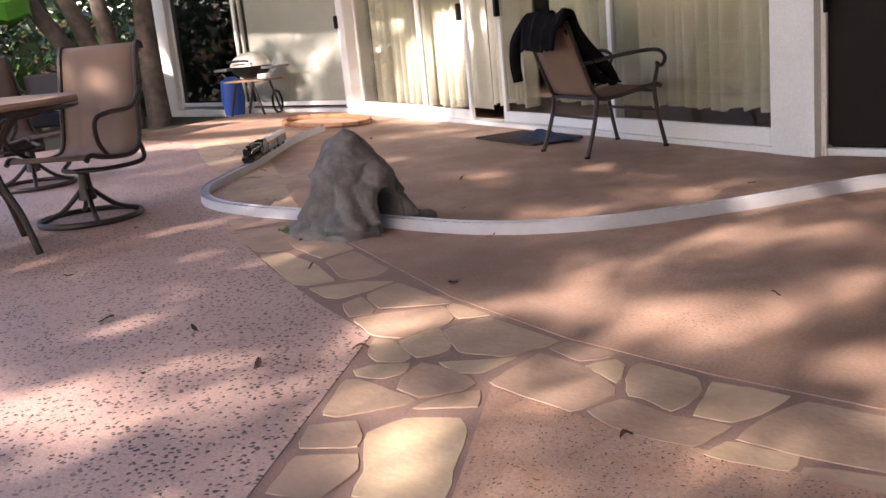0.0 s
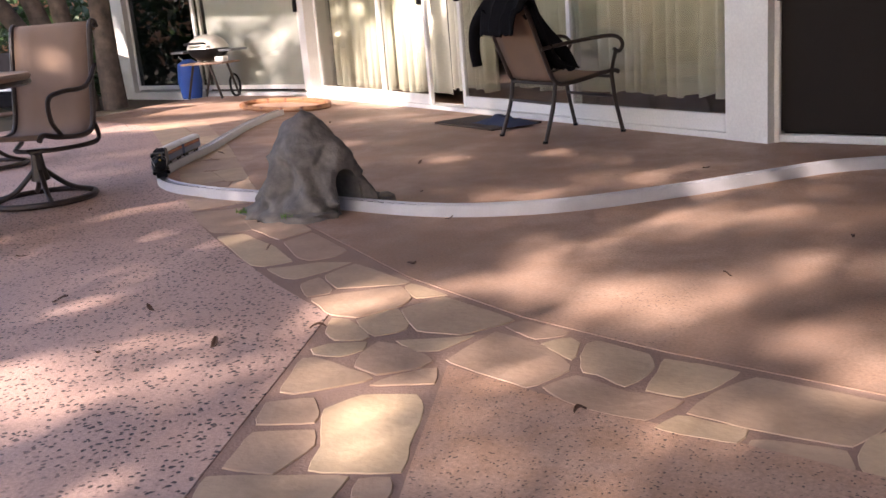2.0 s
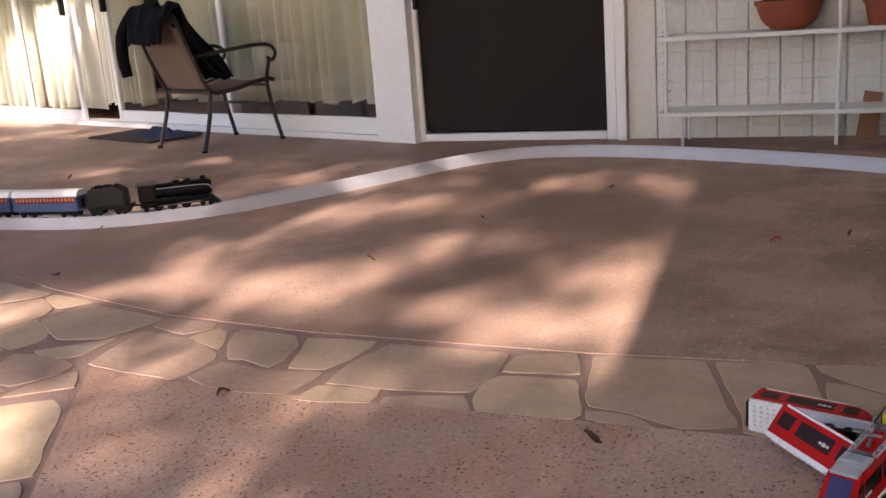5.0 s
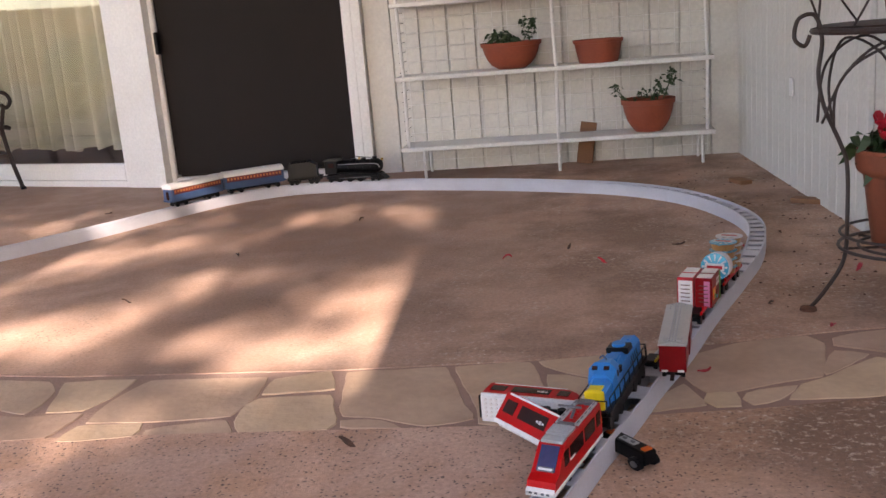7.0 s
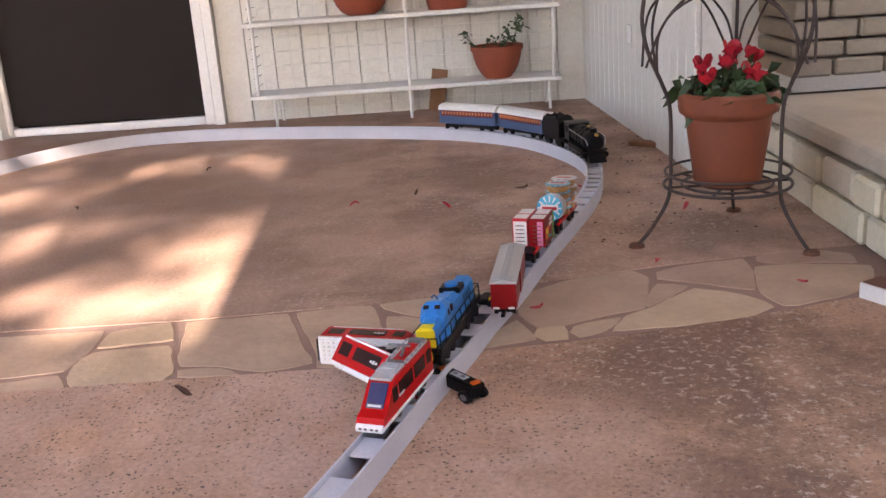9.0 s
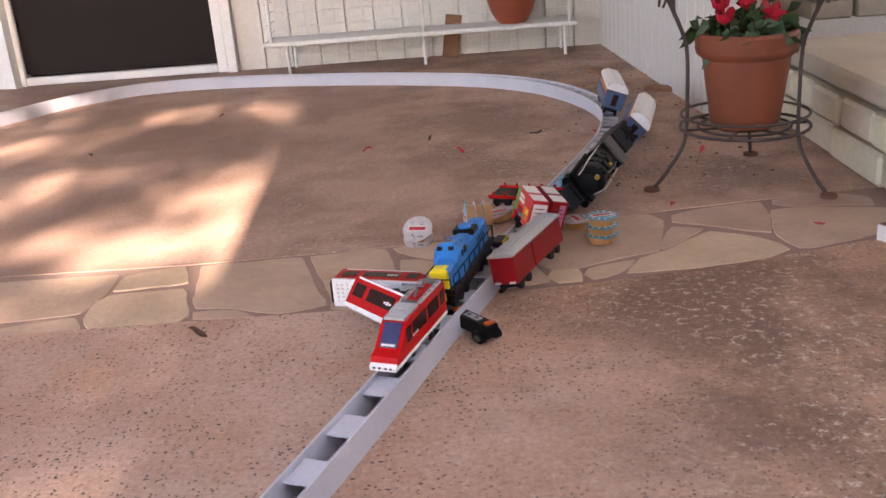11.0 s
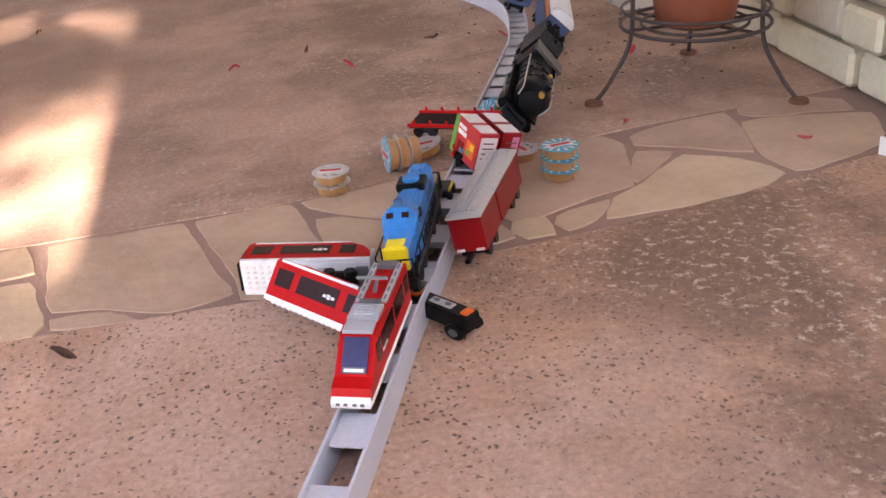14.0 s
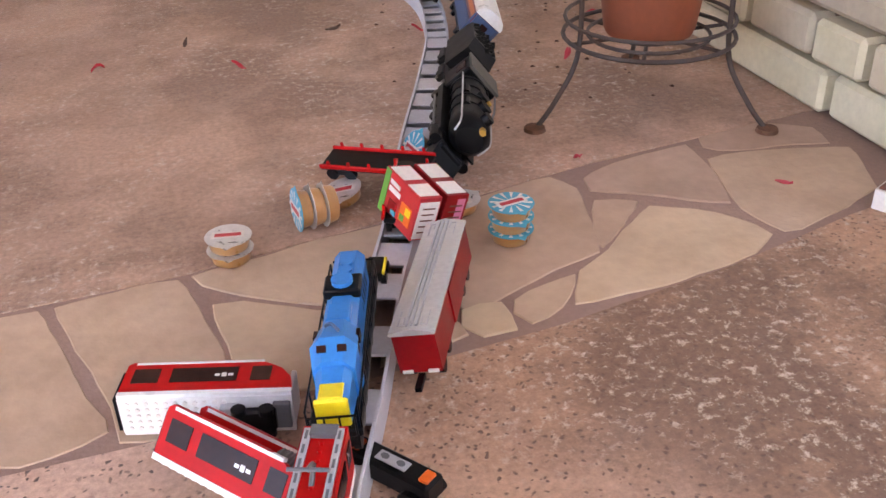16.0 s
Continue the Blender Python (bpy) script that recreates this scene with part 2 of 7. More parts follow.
M = dict(
    conc_n=concrete("concrete_north", (0.50, 0.335, 0.252), (0.26, 0.158, 0.112), (0.075, 0.05, 0.045), 0.15, (0.32, 0.195, 0.138), ((0.27, 0.165, 0.115), (0.47, 0.30, 0.215), (0.60, 0.50, 0.41)), 98, 0.19, -0.25),
    conc_w=concrete("concrete_west", (0.50, 0.335, 0.275), (0.43, 0.275, 0.22), (0.03, 0.026, 0.03), 0.32, (0.50, 0.34, 0.285), None, 60, 0.27),
    conc_s=concrete("concrete_south", (0.57, 0.385, 0.295), (0.40, 0.24, 0.168), (0.07, 0.048, 0.042), 0.31, (0.41, 0.235, 0.145), ((0.19, 0.105, 0.066), (0.43, 0.25, 0.155), (0.60, 0.49, 0.385))),
    stone=material("flagstone", (0.52, 0.368, 0.255), (0.40, 0.275, 0.185), 0.6, 0, 6.0, 45, 0.4, 0.35, 0.15),
    mortar=material("mortar", (0.33, 0.212, 0.165), (0.25, 0.16, 0.125), 0.85, 0, 5, 120, 0.4),
    soil=material("soil", (0.10, 0.075, 0.05), (0.06, 0.05, 0.03), 0.95, 0, 2, 40, 0.6),
    white=material("white_paint", (0.78, 0.77, 0.74), (0.70, 0.68, 0.64), 0.45, 0, 2.5, 70, 0.05),
    siding=material("white_siding", (0.70, 0.675, 0.62), (0.60, 0.575, 0.52), 0.5, 0, 1.8, 60, 0.08),
    frame=material("white_frame", (0.80, 0.79, 0.77), (0.72, 0.70, 0.67), 0.35, 0, 3, 80, 0.03),
    screen=material("dark_screen", (0.019, 0.014, 0.012), (0.011, 0.008, 0.007), 0.7, 0, 2, 300, 0.05, spec=0.2),
    # near-black base colour stands for the shade indoors
    dark=material("indoor_shade", (0.035, 0.028, 0.024), (0.02, 0.016, 0.014), 0.8, 0, 2, 40, 0.05),
    woodfloor=material("room_floor", (0.22, 0.12, 0.06), (0.15, 0.08, 0.04), 0.45, 0, 6, 50, 0.05),
    curtain=material("cream_curtain", (0.82, 0.80, 0.70), (0.74, 0.72, 0.61), 0.9, 0, 6, 120, 0.1),
    blind=material("pale_blind", (0.62, 0.63, 0.62), (0.55, 0.56, 0.55), 0.7, 0, 2, 60, 0.05),
    glass=clear("window_glass", (0.91, 0.91, 0.87), 0.0, 0.025),
    glass_dark=clear("tinted_glass", (0.25, 0.27, 0.26)),
    track=material("grey_plastic", (0.56, 0.56, 0.60), (0.48, 0.48, 0.52), 0.45, 0, 10, 200, 0.03),
    rock=material("moulded_rock", (0.185, 0.165, 0.15), (0.085, 0.078, 0.074), 0.75, 0, 14, 55, 0.9, 0.4),
    moss=material("green_tuft", (0.12, 0.25, 0.03), (0.06, 0.14, 0.02), 0.8, 0, 60, 200, 0.2),
    black=material("black_plastic", (0.006, 0.006, 0.007), (0.003, 0.003, 0.0035), 0.36, 0, 30, 200, 0.05, spec=0.16),
    iron=material("brown_iron", (0.040, 0.026, 0.021), (0.024, 0.016, 0.013), 0.45, 0.25, 12, 150, 0.1),
    wire=material("dark_wire", (0.045, 0.038, 0.038), (0.06, 0.033, 0.022), 0.55, 0.3, 25, 200, 0.2),
    rust=material("rusty_foot", (0.17, 0.07, 0.035), (0.10, 0.05, 0.03), 0.9, 0, 60, 200, 0.3),
    sling=material("tan_sling", (0.20, 0.128, 0.088), (0.155, 0.098, 0.068), 0.8, 0, 5, 350, 0.25),
    cloth=material("black_cloth", (0.010, 0.009, 0.011), (0.005, 0.005, 0.006), 0.95, 0, 9, 150, 0.4, spec=0.08),
    denim=material("blue_cloth", (0.035, 0.05, 0.10), (0.02, 0.028, 0.06), 0.95, 0, 12, 150, 0.4),
    mat=material("door_mat", (0.075, 0.048, 0.034), (0.04, 0.028, 0.022), 0.95, 0, 20, 150, 0.5),
    clay=material("terracotta", (0.25, 0.062, 0.024), (0.16, 0.042, 0.020), 0.6, 0, 7, 80, 0.15),
    claylt=material("terracotta_bowl", (0.32, 0.070, 0.030), (0.24, 0.052, 0.024), 0.65, 0, 7, 80, 0.1),
    leaf=material("leaf", (0.04, 0.085, 0.02), (0.012, 0.034, 0.009), 0.5, 0, 30, 120, 0.1),
    leaflt=material("bright_leaf", (0.12, 0.26, 0.04), (0.06, 0.15, 0.02), 0.5, 0, 30, 120, 0.1),
    deadleaf=material("dead_leaf", (0.10, 0.045, 0.025), (0.05, 0.025, 0.016), 0.8, 0, 40, 150, 0.2),
    petal=material("red_petal", (0.55, 0.012, 0.03), (0.38, 0.008, 0.02), 0.5, 0, 60, 150, 0.05),
    pink=material("pink_petal", (0.60, 0.06, 0.09), (0.45, 0.03, 0.05), 0.6, 0, 60, 150, 0.05),
    red=material("red_plastic", (0.50, 0.006, 0.006), (0.45, 0.005, 0.005), 0.35, 0, 20, 150, 0.0, spec=0.16),
    darkred=material("boxcar_red", (0.26, 0.007, 0.008), (0.21, 0.005, 0.007), 0.35, 0, 20, 150, 0.03, spec=0.2),
    whitep=material("white_plastic", (0.78, 0.77, 0.74), (0.72, 0.71, 0.69), 0.3, 0, 20, 150, 0.0),
    grey=material("light_grey_plastic", (0.42, 0.43, 0.44), (0.36, 0.37, 0.38), 0.35, 0, 20, 150, 0.02),
    dgrey=material("dark_grey_plastic", (0.13, 0.135, 0.145), (0.09, 0.095, 0.10), 0.35, 0, 20, 150, 0.02),
    silver=material("silver_roof", (0.52, 0.51, 0.49), (0.45, 0.44, 0.42), 0.4, 0.3, 20, 150, 0.03),
    blue=material("blue_plastic", (0.018, 0.205, 0.54), (0.015, 0.175, 0.47), 0.32, 0, 20, 150, 0.0, spec=0.25),
    navy=material("coach_blue", (0.050, 0.095, 0.20), (0.04, 0.075, 0.15), 0.4, 0, 20, 150, 0.02),
    maroon=material("coach_maroon", (0.16, 0.02, 0.03), (0.12, 0.015, 0.022), 0.4, 0, 20, 150, 0.02),
    yellow=material("yellow_plastic", (0.80, 0.62, 0.02), (0.72, 0.54, 0.015), 0.35, 0, 20, 150, 0.0),
    orange=material("orange_plastic", (0.80, 0.14, 0.015), (0.72, 0.12, 0.012), 0.35, 0, 20, 150, 0.0),
    pane=material("smoked_pane", (0.040, 0.014, 0.010), (0.02, 0.008, 0.008), 0.22, 0, 20, 150, 0.0, spec=0.18),
    bluepane=material("blue_windscreen", (0.05, 0.06, 0.16), (0.035, 0.04, 0.10), 0.1, 0, 20, 150, 0.0),
    brass=material("brass", (0.75, 0.50, 0.12), (0.6, 0.4, 0.1), 0.3, 0.8, 20, 150, 0.0),
    peanut=material("peanut_cup", (0.46, 0.235, 0.085), (0.40, 0.20, 0.07), 0.3, 0, 15, 150, 0.02),
    foil=material("silver_foil", (0.70, 0.69, 0.68), (0.55, 0.54, 0.53), 0.3, 0.6, 60, 200, 0.3),
    lidblue=material("turquoise_lid", (0.04, 0.38, 0.52), (0.03, 0.32, 0.46), 0.35, 0, 20, 150, 0.02),
    card=material("red_card", (0.52, 0.018, 0.025), (0.46, 0.015, 0.02), 0.4, 0, 20, 150, 0.0),
    cardpink=material("pink_card", (0.62, 0.20, 0.32), (0.55, 0.16, 0.28), 0.4, 0, 20, 150, 0.0),
    cardwhite=material("white_card", (0.74, 0.70, 0.66), (0.68, 0.64, 0.60), 0.5, 0, 20, 150, 0.0),
    cardgreen=material("green_card", (0.10, 0.32, 0.05), (0.08, 0.28, 0.04), 0.45, 0, 20, 150, 0.0),
    brown=material("brown_print", (0.16, 0.05, 0.03), (0.12, 0.04, 0.025), 0.5, 0, 20, 150, 0.0),
    plank=material("wood_plank", (0.27, 0.13, 0.06), (0.20, 0.09, 0.04), 0.7, 0, 8, 60, 0.2),
    table=material("patio_table", (0.27, 0.17, 0.115), (0.20, 0.13, 0.09), 0.55, 0, 5, 80, 0.05),
    bark=material("bark", (0.15, 0.115, 0.09), (0.035, 0.026, 0.022), 0.9, 0, 9, 40, 0.8),
    lid=material("grill_lid", (0.55, 0.52, 0.46), (0.48, 0.45, 0.40), 0.35, 0.5, 10, 100, 0.0),
    bucket=material("blue_tarp", (0.02, 0.09, 0.40), (0.015, 0.07, 0.32), 0.5, 0, 8, 100, 0.1),
    slab=material("step_slab", (0.46, 0.38, 0.29), (0.34, 0.28, 0.21), 0.75, 0, 5, 70, 0.3),
    block=material("step_stone", (0.62, 0.55, 0.41), (0.50, 0.42, 0.28), 0.7, 0, 6, 60, 0.3, 0.5, 0.12),
    olive=material("olive_grey_plastic", (0.055, 0.056, 0.046), (0.04, 0.041, 0.034), 0.5, 0, 20, 150, 0.05),
    umbrella=material("green_canvas", (0.10, 0.38, 0.03), (0.07, 0.30, 0.02), 0.8, 0, 4, 150, 0.1),
    glow=material("lit_window", (0.62, 0.22, 0.07), (0.55, 0.18, 0.05), 0.4, 0, 20, 150, 0.0),
)


# ---- building helpers ----
def box(bm, size, at=(0, 0, 0), m=None, bevel=0.0):
    """A box; bevel rounds its edges."""
    t = bmesh.new()
    bmesh.ops.create_cube(t, size=1, matrix=Matrix.Diagonal((*size, 1)))
    if bevel:
        bmesh.ops.bevel(t, geom=t.edges[:], offset=bevel, segments=1, affect="EDGES")
    bmesh.ops.transform(t, matrix=(m or Matrix()) @ Matrix.Translation(at), verts=t.verts)
    me = bpy.data.meshes.new("tmp")
    t.to_mesh(me)
    bm.from_mesh(me)
    bpy.data.meshes.remove(me)
    t.free()
    return bm


def lathe(bm, profile, n=24, m=None):
    """Turn (r, z) points round the z axis."""
    m = m or Matrix()
    rings = []
    for r, z in profile:
        rings.append([bm.verts.new(m @ Vector((r * math.cos(2 * math.pi * k / n), r * math.sin(2 * math.pi * k / n), z))) for k in range(n)] if r > 1e-5 else [bm.verts.new(m @ Vector((0, 0, z)))])
    for a, c in zip(rings, rings[1:]):
        for k in range(n):
            j = (k + 1) % n
            q = [a[k % len(a)], a[j % len(a)], c[j % len(c)], c[k % len(c)]]
            q = list(dict.fromkeys(q))
            if len(q) > 2:
                bm.faces.new(q)
    return bm


def cyl(bm, r, a, c, n=12):
    """A closed cylinder from a to c."""
    a, c = Vector(a), Vector(c)
    q = (c - a).to_track_quat("Z", "Y").to_matrix().to_4x4()
    h = (c - a).length
    return lathe(bm, [(0, 0), (r, 0), (r, h), (0, h)], n, Matrix.Translation(a) @ q)


def smooth_line(pts, n=6):
    """A curve through the points."""
    pts = [Vector(p) for p in pts]
    out = []
    for i in range(len(pts) - 1):
        a, b, c, d = pts[max(i - 1, 0)], pts[i], pts[i + 1], pts[min(i + 2, len(pts) - 1)]
        for k in range(n):
            t = k / n
            out.append(0.5 * (2 * b + (c - a) * t + (2 * a - 5 * b + 4 * c - d) * t * t + (3 * b - a - 3 * c + d) * t ** 3))
    out.append(pts[-1])
    return out


def tube(bm, pts, r, n=8, closed=False):
    """A round bar along the points; r may be a list."""
    pts = [Vector(p) for p in pts]
    rad = r if isinstance(r, list) else [r] * len(pts)
    rings, side = [], None
    for i, p in enumerate(pts):
        d = (pts[(i + 1) % len(pts)] - pts[i - 1]) if closed else (pts[min(i + 1, len(pts) - 1)] - pts[max(i - 1, 0)])
        d.normalize()
        side = side - d * side.dot(d) if side else d.orthogonal()
        side.normalize()
        up = d.cross(side)
        rings.append([bm.verts.new(p + (side * math.cos(2 * math.pi * k / n) + up * math.sin(2 * math.pi * k / n)) * rad[i]) for k in range(n)])
    for i in range(len(rings) if closed else len(rings) - 1):
        a, c = rings[i], rings[(i + 1) % len(rings)]
        for k in range(n):
            bm.faces.new((a[k], a[(k + 1) % n], c[(k + 1) % n], c[k]))
    if not closed:
        bm.faces.new(rings[0][::-1])
        bm.faces.new(rings[-1])
    return bm


def ring(bm, r, z, thick, n=32, c=(0, 0)):
    return tube(bm, [(c[0] + r * math.cos(2 * math.pi * k / n), c[1] + r * math.sin(2 * math.pi * k / n), z) for k in range(n)], thick, 6, True)


def prism(bm, poly, z0, z1, m=None):
    """A flat polygon (x, y), raised from z0 to z1."""
    m = m or Matrix()
    lo = [bm.verts.new(m @ Vector((x, y, z0))) for x, y in poly]
    hi = [bm.verts.new(m @ Vector((x, y, z1))) for x, y in poly]
    bm.faces.new(hi)
    bm.faces.new(lo[::-1])
    for k in range(len(poly)):
        j = (k + 1) % len(poly)
        bm.faces.new((lo[k], lo[j], hi[j], hi[k]))
    return bm


def part(name, bm, mat, parent=None, label="", m=None, smooth=False):
    """Link a bmesh as one mesh object."""
    me = bpy.data.meshes.new(name)
    bmesh.ops.recalc_face_normals(bm, faces=bm.faces)
    bm.to_mesh(me)
    bm.free()
    me.materials.append(M[mat])
    if smooth:
        me.shade_smooth()
        me.set_sharp_from_angle(angle=radians(38))
    ob = new(name, me)
    if parent:
        ob.parent = parent
    if m:
        ob.matrix_basis = m
    if label:
        tagged(ob, label)
    return ob


def nest(t, **under):
    """Put parts one level down: child_name="parent_name"."""
    for o in list(t.children):
        base = o.name.split(".")[0]
        if base in under:
            mine = [q for q in t.children if q.name.split(".")[0] == under[base]]
            if mine:
                mid = sum((Vector(c) for c in o.bound_box), Vector()) / 8
                o.parent = min(mine, key=lambda q: (sum((Vector(c) for c in q.bound_box), Vector()) / 8 - mid).length)
    return t


def thing(name, label, category, m=None, group="", kind=""):
    ob = new(name)
    ob.empty_display_size = 0.05
    if m:
        ob.matrix_basis = m
    return tagged(ob, label, category, group, kind)


B = bmesh.new

# ---- ground and patio ----
bm = B()
prism(bm, [(-300, -300), (300, -300), (300, 300), (-300, 300)], -0.3, -0.06)
tagged(part("ground", bm, "soil"), "dark bare garden soil around the patio", "ground", kind="structure")

# edges of the flagstone band: far side, near side, and the branch towards the lawn
BAND_FAR = [(-7.2, 5.1), (-5.4, 4.05), (-3.75, 3.0), (-2.8, 2.54), (-1.83, 2.142), (-1.25, 1.99), (-0.78, 1.94), (-0.06, 1.935), (0.40, 1.965), (0.76, 2.03), (1.14, 2.11), (1.69, 2.185)]
BAND_NEAR = [(1.69, 1.84), (1.455, 1.79), (1.20, 1.718), (0.90, 1.66), (0.735, 1.642), (0.336, 1.595), (-0.25, 1.582), (-0.62, 1.571), (-0.89, 1.578), (-1.19, 1.604)]
BRANCH_E = [(-0.89, 1.146), (-0.42, 0.45), (-0.1, 0.0)]
BRANCH_W = [(-0.62, 0.0), (-0.95, 0.5), (-1.242, 0.925), (-1.437, 1.221), (-1.775, 1.735)]
BAND_WEST = [(-2.216, 1.883), (-2.78, 2.105), (-3.315, 2.344), (-3.97, 2.70), (-5.0, 3.35), (-7.6, 4.75)]
patio = thing("patio", "pink weathered concrete patio crossed by a flagstone band", "patio", kind="structure")
bm = B()
prism(bm, [(-10.6, -4.5), (1.69, -4.5), (1.69, 5.0), (-1.7, 5.05), (-7.9, 7.2), (-9.88, 7.0), (-9.7, 6.0), (-9.25, 5.05), (-9.4, 3.0)], -0.05, -0.0026)
part("mortar_bed", bm, "mortar", patio, "grey-brown mortar between the flagstones")
panels = [
    ("concrete_panel", "conc_n", BAND_FAR + [(1.69, 5.0), (-1.7, 5.05), (-7.9, 7.2), (-9.88, 7.0), (-9.7, 6.0), (-9.25, 5.05), (-7.6, 4.75)], "tan concrete with soft brown stains"),
    ("concrete_panel", "conc_w", BAND_WEST[::-1] + BRANCH_W[::-1] + [(-0.62, -4.5), (-10.6, -4.5), (-9.4, 3.0), (-9.25, 5.04)], "pale pink concrete with dark pitting"),
    ("concrete_panel", "conc_s", BAND_NEAR + BRANCH_E + [(-0.1, -4.5), (1.69, -4.5)], "tan and brown mottled concrete with small dark pits"),
]
for nm, mt, poly, lb in panels:
    bm = B()
    prism(bm, poly, -0.04, 0.0)
    part(nm, bm, mt, patio, lb)

# ---- house walls ----
GA, GB = Vector((-1.80, 4.99, 0)), Vector((-7.78, 7.0, 0))
GU = (GA - GB).normalized()
GLASS_M = Matrix.Translation(GB) @ Matrix.Rotation(math.atan2(GU.y, GU.x), 4, "Z")  # x along the wall, -y outside
GL = (GA - GB).length
HIGH = 2.55


def wall_box(name, mat, m, x0, x1, y0, y1, z0, z1, label, cat="wall"):
    bm = B()
    box(bm, (x1 - x0, y1 - y0, z1 - z0), ((x0 + x1) / 2, (y0 + y1) / 2, (z0 + z1) / 2), m)
    return tagged(part(name, bm, mat), label, cat, kind="structure")


def curtain(name, m, x0, x1, y, z0, z1, label):
    """A hanging curtain with uneven pleats."""
    bm = B()
    n = max(int((x1 - x0) / 0.012), 8)
    cols = []
    for k in range(n + 1):
        x = x0 + (x1 - x0) * k / n
        d = 0.050 * math.sin(x * 52 + 2.6 * math.sin(x * 6.1)) + 0.018 * math.sin(x * 19 + 1)
        hem = z0 + 0.012 * math.sin(x * 31) + 0.01 * math.sin(x * 9)
        cols.append([bm.verts.new(m @ Vector((x, y + d * (1.05 - 0.25 * f), hem + (z1 - hem) * f))) for f in (0, 0.33, 0.66, 1)])
    for a, c in zip(cols, cols[1:]):
        for k in range(3):
            bm.faces.new((a[k], c[k], c[k + 1], a[k + 1]))
    ob = part(name, bm, "curtain", smooth=True)
    mod = ob.modifiers.new("thick", "SOLIDIFY")
    mod.thickness = 0.003
    return tagged(ob, label, "curtain")


def sliding_panel(name, m, x0, x1, y, label, pane="glass", rail=0.085, handle=None, dark=False):
    """A sliding glass panel: stiles, rails, a pane and a latch."""
    t = thing(name, label, "sliding door", m, kind="structure")
    for nm, sx, sz, px, pz in (("stile", 0.045, HIGH - 0.02, x0 + 0.0225, HIGH / 2), ("stile", 0.045, HIGH - 0.02, x1 - 0.0225, HIGH / 2),
                               ("bottom_rail", x1 - x0 - 0.09, rail, (x0 + x1) / 2, 0.035 + rail / 2), ("top_rail", x1 - x0 - 0.09, 0.08, (x0 + x1) / 2, HIGH - 0.06)):
        bm = B()
        box(bm, (sx, 0.035, sz), (px, y, pz), bevel=0.004)
        part(nm, bm, "frame", t)
    bm = B()
    box(bm, (x1 - x0 - 0.088, 0.006, HIGH - 0.1 - rail), ((x0 + x1) / 2, y, (HIGH - 0.06 + rail) / 2))
    p = part("pane", bm, pane, t, "clear reflecting glass")
    p.visible_shadow = False
    if handle is not None:
        bm = B()
        box(bm, (0.03, 0.05, 0.14), (handle, y - 0.035, 0.95), bevel=0.006)
        part("latch", bm, "black", t, "black door latch")
    return nest(t, latch="stile")


# glass wall: sill, sliding panels, posts, header
wall_box("sill_1", "frame", GLASS_M, 0.0, GL - 0.27, -0.06, 0.10, -0.01, 0.034, "white aluminium door sill on the concrete", "sill")
sliding_panel("sliding_door_1", GLASS_M, 0.05, 1.70, 0.03, "white-framed glass sliding door with cream curtain behind")
sliding_panel("sliding_door_2", GLASS_M, 1.66, 2.60, -0.02, "white-framed glass sliding door standing in the sun", handle=2.55)
sliding_panel("sliding_door_3", GLASS_M, 3.05, 4.60, 0.03, "white-framed glass sliding door pushed half open", handle=3.09)
sliding_panel("sliding_door_4", GLASS_M, 4.56, GL - 0.27, -0.02, "white-framed fixed glass panel with cream curtain behind", rail=0.10)
wall_box("wall_post_1", "white", GLASS_M, -0.10, 0.05, -0.10, 0.2, -0.05, HIGH + 0.4, "white painted corner post", "post")
wall_box("wall_post_2", "white", GLASS_M, GL - 0.27, GL + 0.02, -0.07, 0.2, -0.05, HIGH + 0.4, "white painted wall between two doors", "wall")
wall_box("wall_header_1", "white", GLASS_M, 0.05, GL - 0.27, -0.07, 0.2, HIGH, HIGH + 0.4, "white wall above the glass doors", "wall")
curtain("curtain", GLASS_M, 0.22, 2.58, 0.16, 0.11, HIGH - 0.05, "cream pleated curtain behind sunlit glass")
curtain("curtain", GLASS_M, 2.60, 3.28, 0.20, 0.15, HIGH - 0.05, "cream pleated curtain in an open doorway")
curtain("curtain", GLASS_M, 3.62, GL - 0.30, 0.16, 0.20, HIGH - 0.05, "cream pleated curtain behind shaded glass")
# room behind the glass wall; near-black walls and ceiling paint in its shade
wall_box("room_floor_1", "woodfloor", GLASS_M, -1.5, GL - 0.6, 0.201, 4.0, -0.05, 0.02, "brown wooden floor indoors", "floor")
wall_box("room_wall_1", "dark", GLASS_M, -1.5, GL - 0.6, 4.0, 4.1, -0.05, HIGH + 0.4, "room wall coloured near black for indoor shade", "wall")
wall_box("room_wall_2", "dark", GLASS_M, -1.6, -1.5, 0.4, 4.1, -0.05, HIGH + 0.4, "room wall coloured near black for indoor shade", "wall")
wall_box("room_wall_3", "dark", GLASS_M, GL - 0.6, GL - 0.5, 0.35, 4.1, -0.05, HIGH + 0.4, "room wall coloured near black for indoor shade", "wall")
wall_box("ceiling_1", "dark", GLASS_M, -1.6, GL - 0.5, 0.201, 4.1, HIGH + 0.4, HIGH + 0.5, "room ceiling coloured near black for indoor shade", "ceiling")

